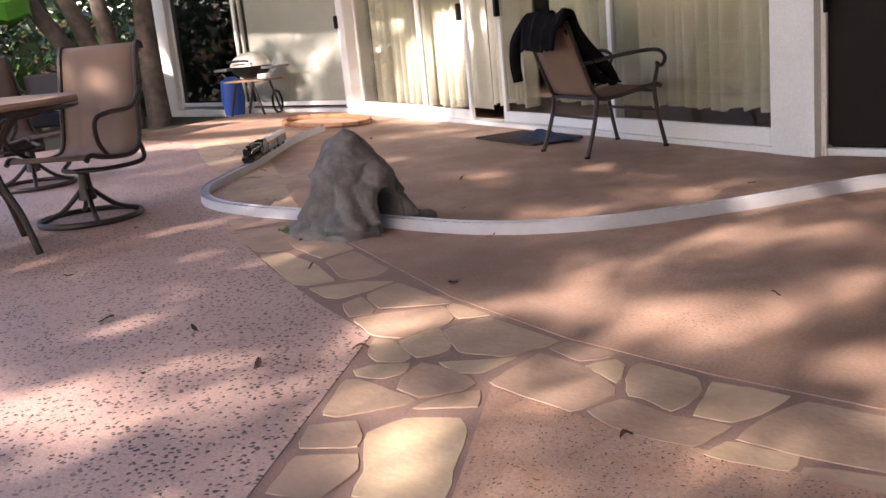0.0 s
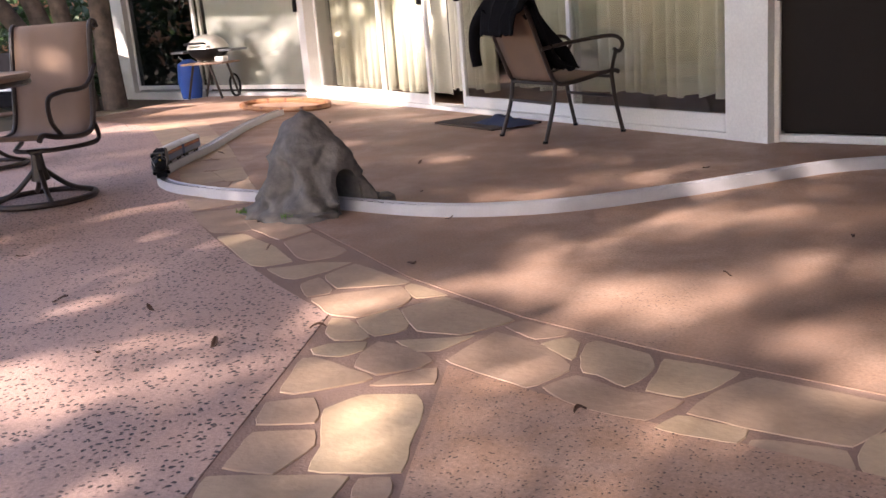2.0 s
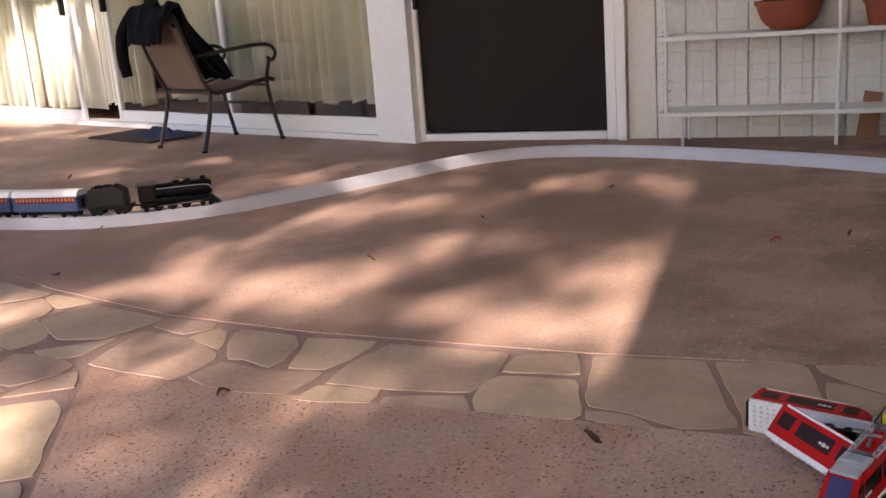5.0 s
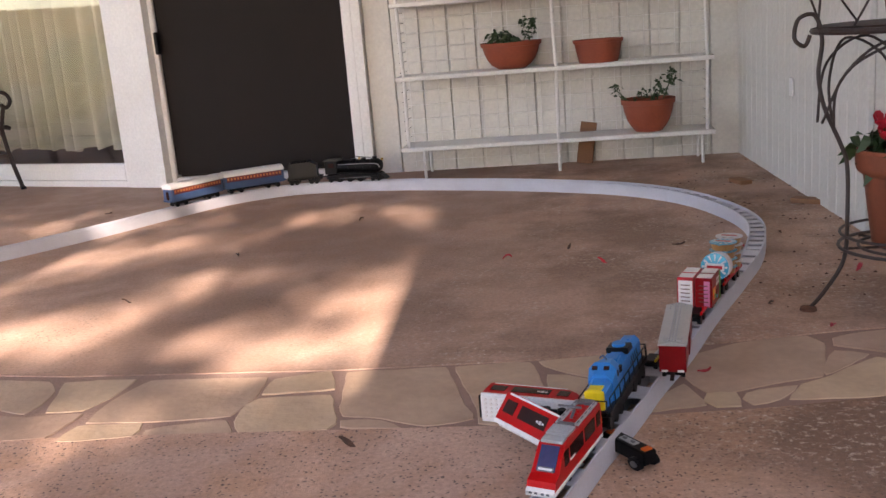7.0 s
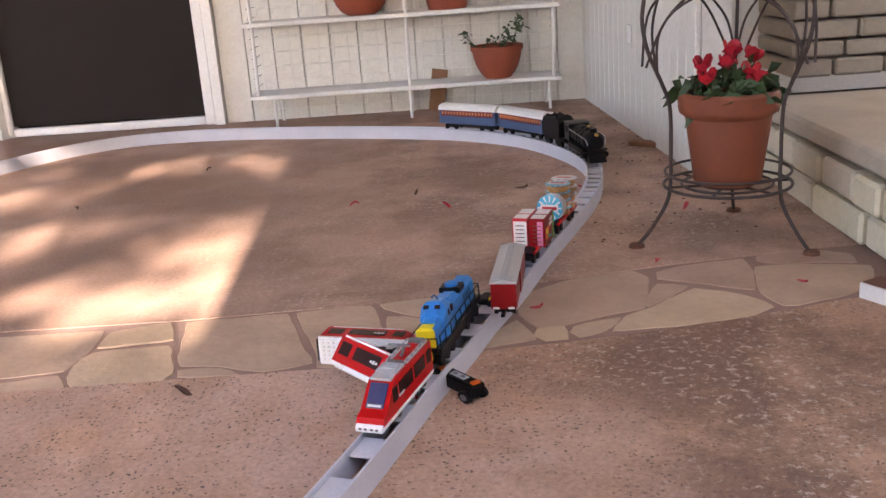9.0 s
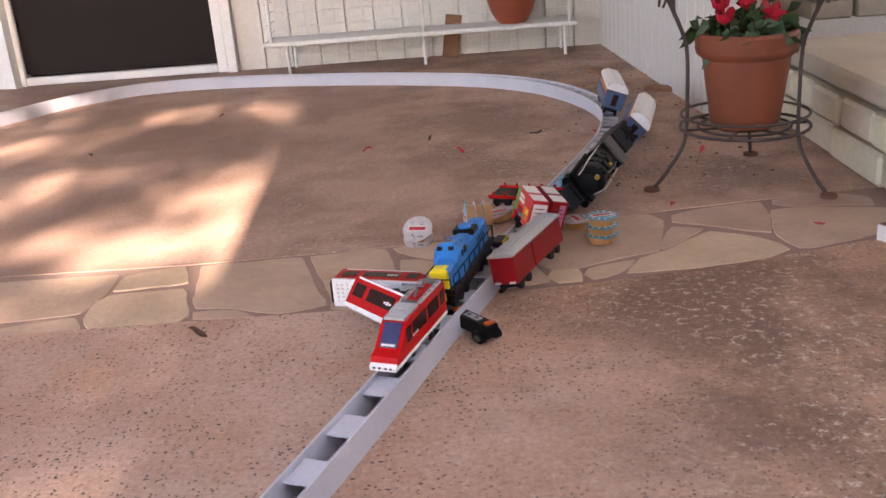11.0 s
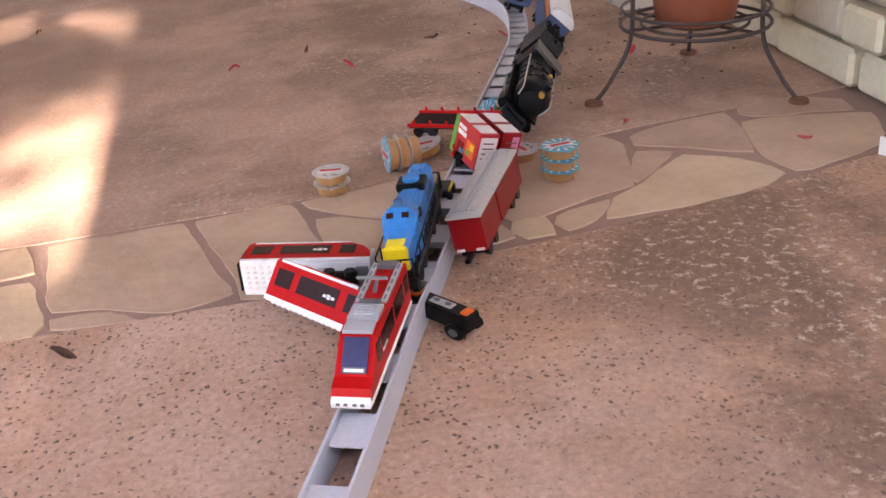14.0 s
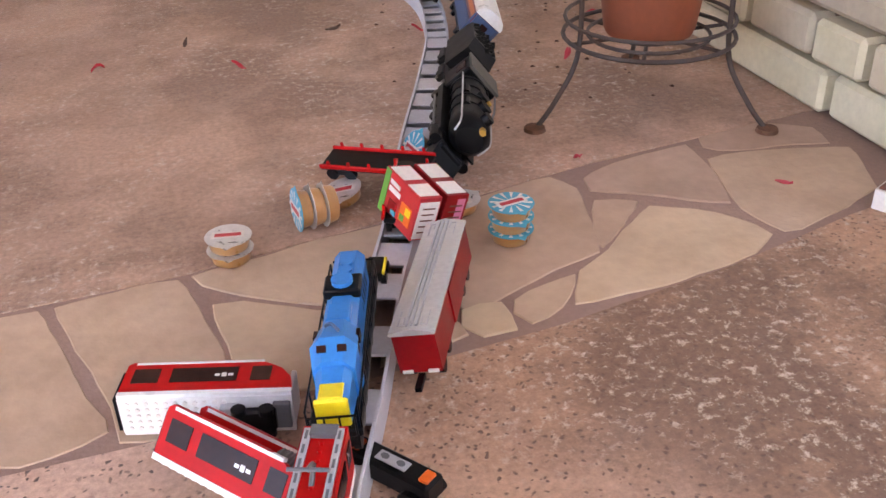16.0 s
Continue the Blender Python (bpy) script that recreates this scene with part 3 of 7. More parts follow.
# left wall: dark glass, stacked frames, pale blind
I = Matrix()
LW = 7.15
wall_box("sill_2", "frame", I, -11.78, -7.9, LW - 0.08, LW + 0.08, -0.05, 0.040, "white door sill in the sun", "sill")
wall_box("wall_post_3", "white", I, -11.98, -11.70, LW - 0.06, LW + 0.1, -0.05, HIGH + 0.4, "white painted corner post", "post")
wall_box("wall_header_2", "white", I, -11.70, -7.78, LW - 0.06, LW + 0.1, HIGH, HIGH + 0.4, "white wall above the far doors", "wall")
sliding_panel("sliding_door_5", Matrix.Translation((0, LW, 0.04)), -11.70, -10.05, 0.03, "white-framed sliding door of dark glass", pane="glass_dark", rail=0.05)
sliding_panel("sliding_door_6", Matrix.Translation((0, LW, 0.04)), -10.16, -8.10, -0.02, "white-framed sliding door with a pale blind behind", rail=0.05, handle=-8.14)
wall_box("blind", "blind", I, -9.95, -8.13, LW + 0.02, LW + 0.03, 0.12, HIGH - 0.1, "pale grey roller blind behind glass", "blind")
# near-black sheet in place of the shade behind the far door
wall_box("room_wall_4", "dark", I, -12.0, -8.0, LW + 0.9, LW + 1.0, -0.05, HIGH + 0.5, "near-black sheet standing for the shaded room behind the far door", "wall")
wall_box("wall_post_4", "white", I, -8.10, -7.80, LW - 0.05, LW + 0.1, -0.05, HIGH + 0.4, "white painted wall between doors", "wall")
wall_box("house_end_wall", "white", I, -12.0, -11.9, LW + 0.11, LW + 3.0, -0.05, HIGH + 0.5, "white end wall of the house", "wall")

# dark screen door
DW = 4.99
dr = thing("door_1", "dark mesh screen door in a white frame", "door", Matrix.Translation((0, DW, 0)), kind="structure")
for nm, sx, sz, px, pz in (("jamb", 0.036, HIGH, -1.778, HIGH / 2), ("jamb", 0.055, HIGH, -0.680, HIGH / 2), ("bottom_rail", 1.052, 0.042, -1.2338, 0.024), ("top_rail", 1.052, 0.08, -1.2338, HIGH - 0.04)):
    bm = B()
    box(bm, (sx, 0.05, sz), (px, 0.0, pz), bevel=0.005)
    part(nm, bm, "frame", dr)
bm = B()
box(bm, (1.056, 0.012, HIGH - 0.12), (-1.2338, 0.005, HIGH / 2))
part("screen", bm, "screen", dr, "dark fine mesh")
bm = B()
box(bm, (0.02, 0.03, 0.12), (-1.755, -0.04, 0.80), bevel=0.004)
part("latch", bm, "black", dr, "black door latch")
# near-black sheet close behind the mesh, painted as the room's shade
wall_box("room_wall_5", "dark", I, -1.8, -0.6, DW + 0.05, DW + 0.15, 0.0, HIGH, "near-black sheet standing for the shaded room behind the screen door", "wall")
wall_box("trim_1", "frame", I, -0.648, -0.60, DW - 0.045, DW + 0.06, -0.04, HIGH + 0.4, "white door trim", "trim")


def board_wall(name, m, x0, x1, z1, step, label):
    """A wall of upright boards with narrow grooves."""
    t = thing(name, label, "wall", m, kind="structure")
    bm = B()
    box(bm, (x1 - x0, 0.1, z1 + 0.05), ((x0 + x1) / 2, 0.062, z1 / 2 - 0.025))
    part("wall_core", bm, "siding", t)
    n = int((x1 - x0) / step)
    w = (x1 - x0) / n
    bm = B()
    box(bm, (w - 0.006, 0.022, z1), (0, 0, z1 / 2 - 0.01), bevel=0.003)
    first = part("board", bm, "siding", t, m=Matrix.Translation((x0 + w / 2, 0, 0)))
    for k in range(1, n):
        o = new("board", first.data)
        o.parent = t
        o.matrix_basis = Matrix.Translation((x0 + w * (k + 0.5), 0, 0))
    return t


board_wall("wall_north", Matrix.Translation((0, DW + 0.012, 0)), -0.598, 1.36, HIGH + 0.4, 0.145, "white painted wall of upright boards")
SW = Vector((1.36, 5.0, 0))
SE = Vector((1.47, 3.08, 0))
board_wall("wall_east", Matrix.Translation(SW) @ Matrix.Rotation(math.atan2(SE.y - SW.y, SE.x - SW.x), 4, "Z"), 0, (SE - SW).length, HIGH + 0.4, 0.10, "white painted wall of narrow upright boards")

# ---- track ----
TRACK = [(-6.75, 5.62), (-6.55, 5.28), (-6.18, 4.78), (-5.75, 4.28), (-5.36, 3.83), (-5.08, 3.45), (-4.82, 3.14), (-4.5, 2.915), (-4.19, 2.805), (-3.82, 2.78), (-3.53, 2.8), (-3.15, 2.825), (-2.81, 2.842), (-2.49, 2.865), (-2.24, 2.935), (-2.04, 3.05), (-1.87, 3.2), (-1.71, 3.42), (-1.54, 3.69), (-1.39, 3.97), (-1.215, 4.26), (-0.97, 4.44), (-0.68, 4.478), (-0.38, 4.435), (-0.09, 4.352), (0.19, 4.255), (0.46, 4.135), (0.71, 3.99), (0.93, 3.755), (1.065, 3.45), (1.114, 3.14), (1.059, 2.81), (0.962, 2.525), (0.844, 2.22), (0.744, 1.935), (0.669, 1.75), (0.602, 1.565), (0.543, 1.42), (0.492, 1.275), (0.429, 1.1), (0.369, 0.94), (0.299, 0.75), (0.209, 0.5)]


def spaced(pts, step):
    """Points at even steps along a line, with the way at each."""
    out, s, want = [], 0.0, 0.0
    for a, c in zip(pts, pts[1:]):
        d = (c - a).length
        while want <= s + d:
            out.append((a + (c - a) * ((want - s) / d), (c - a).normalized(), want))
            want += step
        s += d
    return out


LINE = spaced(smooth_line([(x, y, 0) for x, y in TRACK], 12), 0.01)
HALF, WALL, TOP = 0.027, 0.004, 0.05


def on_track(s, z=TOP):
    """The pose on the track's top at s metres from its far end, facing along it."""
    i = s / 0.01
    k = min(max(int(i), 0), len(LINE) - 2)
    p = LINE[k][0].lerp(LINE[k + 1][0], i - k)
    a, c = LINE[max(k - 6, 0)][0], LINE[min(k + 7, len(LINE) - 1)][0]
    d = c - a
    return Matrix.Translation((p.x, p.y, z)) @ Matrix.Rotation(math.atan2(d.y, d.x), 4, "Z")


def rail_strip(bm, i0, i1, off, z0, z1, half):
    """A thin upright wall beside the track's middle line."""
    prev = None
    for k in range(i0, i1 + 1, 3):
        p, d, _ = LINE[k]
        nrm = Vector((-d.y, d.x, 0))
        q = [bm.verts.new(p + nrm * (off + sx * half) + Vector((0, 0, z))) for sx, z in ((-1, z0), (1, z0), (1, z1), (-1, z1))]
        if prev:
            for a in range(4):
                c = (a + 1) % 4
                bm.faces.new((prev[a], prev[c], q[c], q[a]))
        else:
            bm.faces.new(q)
        prev = q
    bm.faces.new(prev[::-1])


track = thing("toy_track", "pale grey plastic toy train track winding over the patio", "toy track")
per = 90
for i0 in range(0, len(LINE) - 3, per):
    i1 = min(i0 + per, (len(LINE) - 1) // 3 * 3)
    if i1 - i0 < 6:
        continue
    for sgn in (-1, 1):
        bm = B()
        rail_strip(bm, i0, i1, sgn * (HALF - WALL / 2), 0.0, TOP, WALL / 2)
        part("side_wall", bm, "track", track)
ties = {}
for key, ln in (("short", 0.036), ("long", 0.062)):
    bm = B()
    box(bm, (ln, 2 * HALF - 2 * WALL - 0.001, 0.004), (0, 0, TOP - 0.010), bevel=0.001)
    box(bm, (0.003, 2 * HALF - 2 * WALL - 0.001, TOP - 0.014), (-ln / 2 + 0.002, 0, (TOP - 0.014) / 2))
    ties[key] = bpy.data.meshes.new("tie")
    bm.to_mesh(ties[key])
    bm.free()
    ties[key].materials.append(M["track"])
s = 0.05
while s < LINE[-1][2] - 0.05:
    o = new("tie", ties["long" if s > 11.0 else "short"])
    o.parent = track
    o.matrix_basis = on_track(s, 0.0)
    s += 0.128 if s > 12.0 else (0.085 if s > 11.0 else 0.062)


# ---- mountain tunnel ----
def mountain():
    """A moulded rock with a tunnel right through it along local x."""
    t = thing("toy_mountain", "grey moulded toy rock mountain over the track", "toy tunnel", Matrix.Translation((-3.06, 2.80, 0)) @ Matrix.Rotation(radians(2), 4, "Z"))
    bm = B()
    n, rows = 140, 52
    grid = []
    for j in range(rows + 1):
        f = j / rows
        z = 0.455 * f
        line = []
        for k in range(n):
            a = 2 * math.pi * k / n
            r = (1 - f) ** 0.72 * 0.190 + 0.060 * (1 - f ** 4) + 0.012 * (1 - f)
            u = Vector((r * math.cos(a), r * math.sin(a), z))
            slab = abs(noise.noise(u * 5.2 + Vector((1.3, 4.1, 2.2))))
            knob = noise.noise(u * 9.5 + Vector((7, 2, 5)))
            fine = noise.fractal(u * 26, 0.9, 2.1, 4)
            crack = min(noise.noise(u * 6.5 + Vector((2, 0, 1)), noise_basis="VORONOI_F2F1") + 1, 0.7)
            r += ((0.22 - slab) * 0.10 + knob * 0.024 + fine * 0.008 + (crack - 0.4) * 0.045) * (1 - 0.6 * f)
            p = Vector((r * math.cos(a) * (1.24 - 0.14 * f) + 0.020 - 0.035 * f, r * math.sin(a), z + 0.03 * noise.noise(u * 6) * f))
            # flat rock faces round the two tunnel mouths
            near = max(0.0, 1 - max(0.0, abs(p.y) - 0.085) / 0.05) * max(0.0, 1 - max(0.0, z - 0.20) / 0.08)
            face = 0.245 - 0.12 * z
            if abs(p.x) > face:
                p.x += (math.copysign(face, p.x) - p.x) * near * 0.9
            # a low foot runs round the near and far sides
            if z < 0.035 and abs(p.y) > 0.10:
                p.y *= 1.12
                p.x *= 1.06
            line.append(p)
        grid.append(line)
    vs = [[bm.verts.new(p) for p in line] for line in grid]
    for a, c in zip(vs, vs[1:]):
        for k in range(n):
            bm.faces.new((a[k], a[(k + 1) % n], c[(k + 1) % n], c[k]))
    bm.faces.new(vs[-1])
    bm.faces.new(vs[0][::-1])
    ob = part("rock_body", bm, "rock", t, smooth=True)
    ob.data.set_sharp_from_angle(angle=radians(50))
    cut = B()
    prof = [(0.068, -0.05), (0.068, 0.13)] + [(0.068 * math.cos(u), 0.13 + 0.062 * math.sin(u)) for u in np.linspace(0.3, math.pi - 0.3, 8)] + [(-0.068, 0.13), (-0.068, -0.05)]
    lo = [cut.verts.new((-1, y, z)) for y, z in prof]
    hi = [cut.verts.new((1, y, z)) for y, z in prof]
    cut.faces.new(lo)
    cut.faces.new(hi[::-1])
    for k in range(len(prof)):
        cut.faces.new((lo[k], lo[(k + 1) % len(prof)], hi[(k + 1) % len(prof)], hi[k]))
    bmesh.ops.recalc_face_normals(cut, faces=cut.faces)
    me = bpy.data.meshes.new("cut")
    cut.to_mesh(me)
    cut.free()
    co = new("cut", me)
    mod = ob.modifiers.new("tunnel", "BOOLEAN")
    mod.operation, mod.object, mod.solver = "DIFFERENCE", co, "EXACT"
    bpy.context.view_layer.update()
    co.matrix_world = t.matrix_basis.copy()
    bpy.context.view_layer.update()
    ev = bpy.data.meshes.new_from_object(ob.evaluated_get(bpy.context.evaluated_depsgraph_get()))
    ob.modifiers.clear()
    ob.data = ev
    bpy.data.objects.remove(co)
    bm = B()
    lathe(bm, [(0, 0), (0.05, 0), (0.045, 0.035), (0.02, 0.05), (0, 0.052)], 10, Matrix.Translation((0.27, 0.20, 0)))
    part("boulder", bm, "rock", t, smooth=True)
    for x, y in ((-0.19, -0.27), (0.13, -0.275)):
        bm = B()
        for k in range(30):
            u, v = random.uniform(0, 6.28), random.uniform(0, 0.035)
            p = Vector((x + v * math.cos(u), y + v * math.sin(u) * 0.5, 0.02))
            w = Vector((random.uniform(-0.012, 0.012), random.uniform(-0.012, 0.004), random.uniform(0.012, 0.03)))
            sd = Vector((math.cos(u), math.sin(u), 0)) * 0.004
            bm.faces.new([bm.verts.new(p - sd), bm.verts.new(p + sd), bm.verts.new(p + w)])
        part("tuft", bm, "moss", t, "bright green grass tuft")


mountain()


# ---- patio chair by the door ----
def patio_chair():
    """Built facing +y, feet on z = 0: a metal frame with a fabric sling."""
    t = thing("patio_chair", "brown metal patio chair with tan sling, jacket over its back", "chair")
    for sx in (-1, 1):
        x = sx * 0.27
        bm = B()
        tube(bm, smooth_line([(x, 0.30, 0), (x * 0.98, 0.25, 0.22), (x * 0.97, 0.23, 0.40)], 4), 0.013)
        part("front_leg", bm, "iron", t)
        bm = B()
        tube(bm, smooth_line([(x, -0.27, 0), (x * 0.96, -0.20, 0.20), (x * 0.95, -0.17, 0.36)], 4), 0.013)
        part("back_leg", bm, "iron", t)
        for y in (0.30, -0.27):
            bm = B()
            lathe(bm, [(0, -0.0), (0.017, 0.0), (0.018, 0.016), (0, 0.018)], 10, Matrix.Translation((x, y, 0)))
            part("rubber_foot", bm, "black", t)
        bm = B()
        tube(bm, smooth_line([(x * 0.96, -0.35, 0.81), (x * 0.95, -0.24, 0.51), (x * 0.95, -0.17, 0.36), (x * 0.95, -0.05, 0.345), (x * 0.95, 0.22, 0.385), (x * 0.95, 0.29, 0.375)], 6), 0.014)
        part("side_rail", bm, "iron", t)
        curl = [(x, -0.265, 0.56), (x * 1.05, -0.05, 0.585), (x * 1.08, 0.18, 0.60), (x * 1.08, 0.27, 0.585), (x * 1.08, 0.30, 0.54), (x * 1.08, 0.27, 0.50), (x * 1.08, 0.235, 0.52)]
        bm = B()
        tube(bm, smooth_line(curl, 6), 0.012)
        tube(bm, smooth_line([(x * 1.08, 0.25, 0.51), (x * 1.02, 0.245, 0.46), (x * 0.97, 0.235, 0.39)], 4), 0.012)
        part("armrest", bm, "iron", t)
    for y, z in ((0.245, 0.23), (-0.19, 0.23), (-0.35, 0.81), (-0.17, 0.345), (0.24, 0.35)):
        bm = B()
        tube(bm, [(-0.26, y, z), (0.26, y, z)], 0.010)
        part("crossbar", bm, "iron", t)

    def sling(name, prof):
        b2 = B()
        prev = None
        for p in smooth_line(prof, 5):
            row = [b2.verts.new((u * 0.25, p.y, p.z - 0.012 * (1 - u * u))) for u in (-1, -0.6, -0.2, 0.2, 0.6, 1)]
            if prev:
                for a in range(5):
                    b2.faces.new((prev[a], prev[a + 1], row[a + 1], row[a]))
            prev = row
        o = part(name, b2, "sling", t, "tan woven fabric", smooth=True)
        md = o.modifiers.new("thick", "SOLIDIFY")
        md.thickness = 0.006
    sling("backrest", [(0, -0.345, 0.80), (0, -0.25, 0.54), (0, -0.175, 0.37)])
    sling("seat", [(0, -0.15, 0.355), (0, 0.05, 0.36), (0, 0.22, 0.39), (0, 0.285, 0.375)])
    return t


CH = nest(patio_chair(), rubber_foot="front_leg")
CH.matrix_basis = Matrix.Translation((-3.22, 5.02, 0)) @ Matrix.Rotation(radians(-23), 4, "Z")


def jacket():
    """A dark garment hung over the chair's back, in folds."""
    bm = B()
    prof = smooth_line([(0, -0.46, 0.69), (0, -0.45, 0.76), (0, -0.42, 0.85), (0, -0.37, 0.905), (0, -0.31, 0.86), (0, -0.24, 0.70), (0, -0.15, 0.50), (0, -0.02, 0.44)], 5)
    prev = None
    for i, p in enumerate(prof):
        f = i / (len(prof) - 1)
        row = []
        for k in range(19):
            u = k / 18 * 2 - 1
            w = 0.26 + 0.03 * math.sin(5 * f + 1) - (0.05 if f < 0.25 else 0)
            fold = 0.022 * math.sin(u * 11 + 4 * f) + 0.018 * noise.noise(Vector((u * 3, f * 5, 1)))
            row.append(bm.verts.new((0.08 + u * w * 1.08, p.y + fold * (1 if f < 0.5 else -1) * 0.6, p.z + abs(fold) + 0.03 * noise.noise(Vector((u * 2, f * 2, 7))))))
        if prev:
            for a in range(18):
                bm.faces.new((prev[a], prev[a + 1], row[a + 1], row[a]))
        prev = row
    t = thing("jacket", "black jacket hung over the back of a patio chair", "jacket", CH.matrix_basis @ Matrix.Diagonal((0.86, 0.97, 0.935, 1)))
    o = part("body", bm, "cloth", t, smooth=True)
    md = o.modifiers.new("thick", "SOLIDIFY")
    md.thickness = 0.014
    md.offset = 1
    bm = B()
    tube(bm, smooth_line([(-0.17, -0.42, 0.86), (-0.23, -0.46, 0.76), (-0.25, -0.47, 0.62), (-0.24, -0.46, 0.50)], 5), [0.045 - 0.0008 * k for k in range(16)], 12)
    part("sleeve", bm, "cloth", t, smooth=True)
    bm = B()
    tube(bm, smooth_line([(0.24, -0.31, 0.84), (0.275, -0.22, 0.70), (0.28, -0.10, 0.57), (0.25, -0.02, 0.46)], 5), [0.05 - 0.0008 * k for k in range(16)], 12)
    part("sleeve", bm, "cloth", t, smooth=True)


jacket()
bm = B()
box(bm, (0.80, 0.42, 0.015), (0, 0, 0.0075), bevel=0.004)
tagged(part("door_mat", bm, "mat", m=GLASS_M @ Matrix.Translation((3.98, -0.36, 0))), "dark worn door mat before the open door", "door mat")
bm = B()
rows = []
for a in range(25):
    row = []
    for c in range(13):
        x, y = (a / 24 - 0.5) * 0.52, (c / 12 - 0.5) * 0.24
        edge = min(a, 24 - a, 6) / 6 * min(c, 12 - c, 4) / 4
        x += 0.03 * noise.noise(Vector((x * 6, y * 9, 2)))
        row.append(bm.verts.new((x, y + 0.03 * noise.noise(Vector((x * 7, y * 7, 5))), 0.004 + edge * (0.045 + 0.05 * noise.noise(Vector((x * 11, y * 14, 8)))))))
    rows.append(row)
for a, c in zip(rows, rows[1:]):
    for k in range(12):
        bm.faces.new((a[k], a[k + 1], c[k + 1], c[k]))
tagged(part("blue_cloth", bm, "denim", m=GLASS_M @ Matrix.Translation((4.22, -0.36, 0.015)), smooth=True), "crumpled dark blue cloth lying on the door mat", "cloth")


# ---- dining set ----
def swivel_chair():
    """Faces +x; round base, curved sling back and loop arms."""
    t = thing("swivel_chair", "brown metal swivel patio chair with a tan sling seat", "chair", group="chairs round the patio table")
    bm = B()
    ring(bm, 0.27, 0.020, 0.017)
    part("base_ring", bm, "iron", t, smooth=True)
    for k in range(4):
        a = math.pi / 4 + k * math.pi / 2
        bm = B()
        tube(bm, smooth_line([(0.26 * math.cos(a), 0.26 * math.sin(a), 0.025), (0.14 * math.cos(a), 0.14 * math.sin(a), 0.07), (0.03 * math.cos(a), 0.03 * math.sin(a), 0.17)], 4), 0.014)
        part("base_arm", bm, "iron", t)
    bm = B()
    lathe(bm, [(0, 0.1), (0.05, 0.12), (0.035, 0.2), (0.03, 0.26), (0.07, 0.285), (0, 0.29)], 14)
    part("pedestal", bm, "iron", t)
    for y in (-0.25, 0.25):
        bm = B()
        tube(bm, smooth_line([(-0.36, y, 0.90), (-0.345, y, 0.93), (-0.30, y, 0.90), (-0.24, y, 0.62), (-0.19, y, 0.40), (-0.10, y, 0.345), (0.12, y, 0.36), (0.24, y, 0.385), (0.28, y, 0.36)], 6), 0.015)
        part("side_rail", bm, "iron", t)
        bm = B()
        tube(bm, smooth_line([(-0.27, y * 1.05, 0.70), (-0.10, y * 1.22, 0.60), (0.12, y * 1.25, 0.59), (0.22, y * 1.2, 0.56), (0.20, y * 1.12, 0.45), (0.10, y, 0.37)], 6), 0.013)
        part("armrest", bm, "iron", t)
        bm = B()
        tube(bm, smooth_line([(-0.20, y, 0.39), (-0.22, y, 0.31), (-0.15, y * 0.9, 0.285), (0.0, y * 0.5, 0.28), (0.05, 0, 0.28)], 5), 0.013)
        part("seat_brace", bm, "iron", t)
    b2 = B()
    prev = None
    for p in smooth_line([(-0.365, 0, 0.885), (-0.345, 0, 0.93), (-0.30, 0, 0.90), (-0.24, 0, 0.62), (-0.19, 0, 0.40), (-0.10, 0, 0.35), (0.12, 0, 0.365), (0.24, 0, 0.39), (0.275, 0, 0.37)], 6):
        row = [b2.verts.new((p.x, u * 0.24, p.z)) for u in (-1, -0.5, 0, 0.5, 1)]
        if prev:
            for a in range(4):
                b2.faces.new((prev[a], prev[a + 1], row[a + 1], row[a]))
        prev = row
    o = part("sling_seat", b2, "sling", t, "tan woven fabric", smooth=True)
    md = o.modifiers.new("thick", "SOLIDIFY")
    md.thickness = 0.008
    return t


def chair_at(x, y, deg):
    return Matrix.Translation((x, y, 0)) @ Matrix.Rotation(radians(deg), 4, "Z")


SWC = swivel_chair()
SWC.matrix_basis = chair_at(-4.76, 2.34, 297)
copy_thing(SWC, chair_at(-6.62, 2.84, 22))
copy_thing(SWC, chair_at(-5.1, 0.9, 50))
copy_thing(SWC, chair_at(-5.75, 1.55, 350))


def patio_table(m):
    t = thing("patio_table", "round brown patio table with a stone-tan top", "table", m)
    bm = B()
    lathe(bm, [(0, 0.69), (0.60, 0.69), (0.625, 0.70), (0.63, 0.715), (0.62, 0.728), (0, 0.73)], 48)
    part("tabletop", bm, "table", t, smooth=True)
    bm = B()
    tube(bm, [(0.615 * math.cos(k * 2 * math.pi / 48), 0.615 * math.sin(k * 2 * math.pi / 48), 0.685) for k in range(48)], 0.014, 6, True)
    part("rim", bm, "iron", t)
    for k in range(4):
        a = k * math.pi / 2 + 0.5
        bm = B()
        tube(bm, smooth_line([(0.42 * math.cos(a), 0.42 * math.sin(a), 0.015), (0.36 * math.cos(a), 0.36 * math.sin(a), 0.2), (0.26 * math.cos(a), 0.26 * math.sin(a), 0.45), (0.45 * math.cos(a), 0.45 * math.sin(a), 0.69)], 6), 0.018)
        part("leg", bm, "iron", t)
    return t


patio_table(Matrix.Translation((-4.52, 1.58, -0.015)))


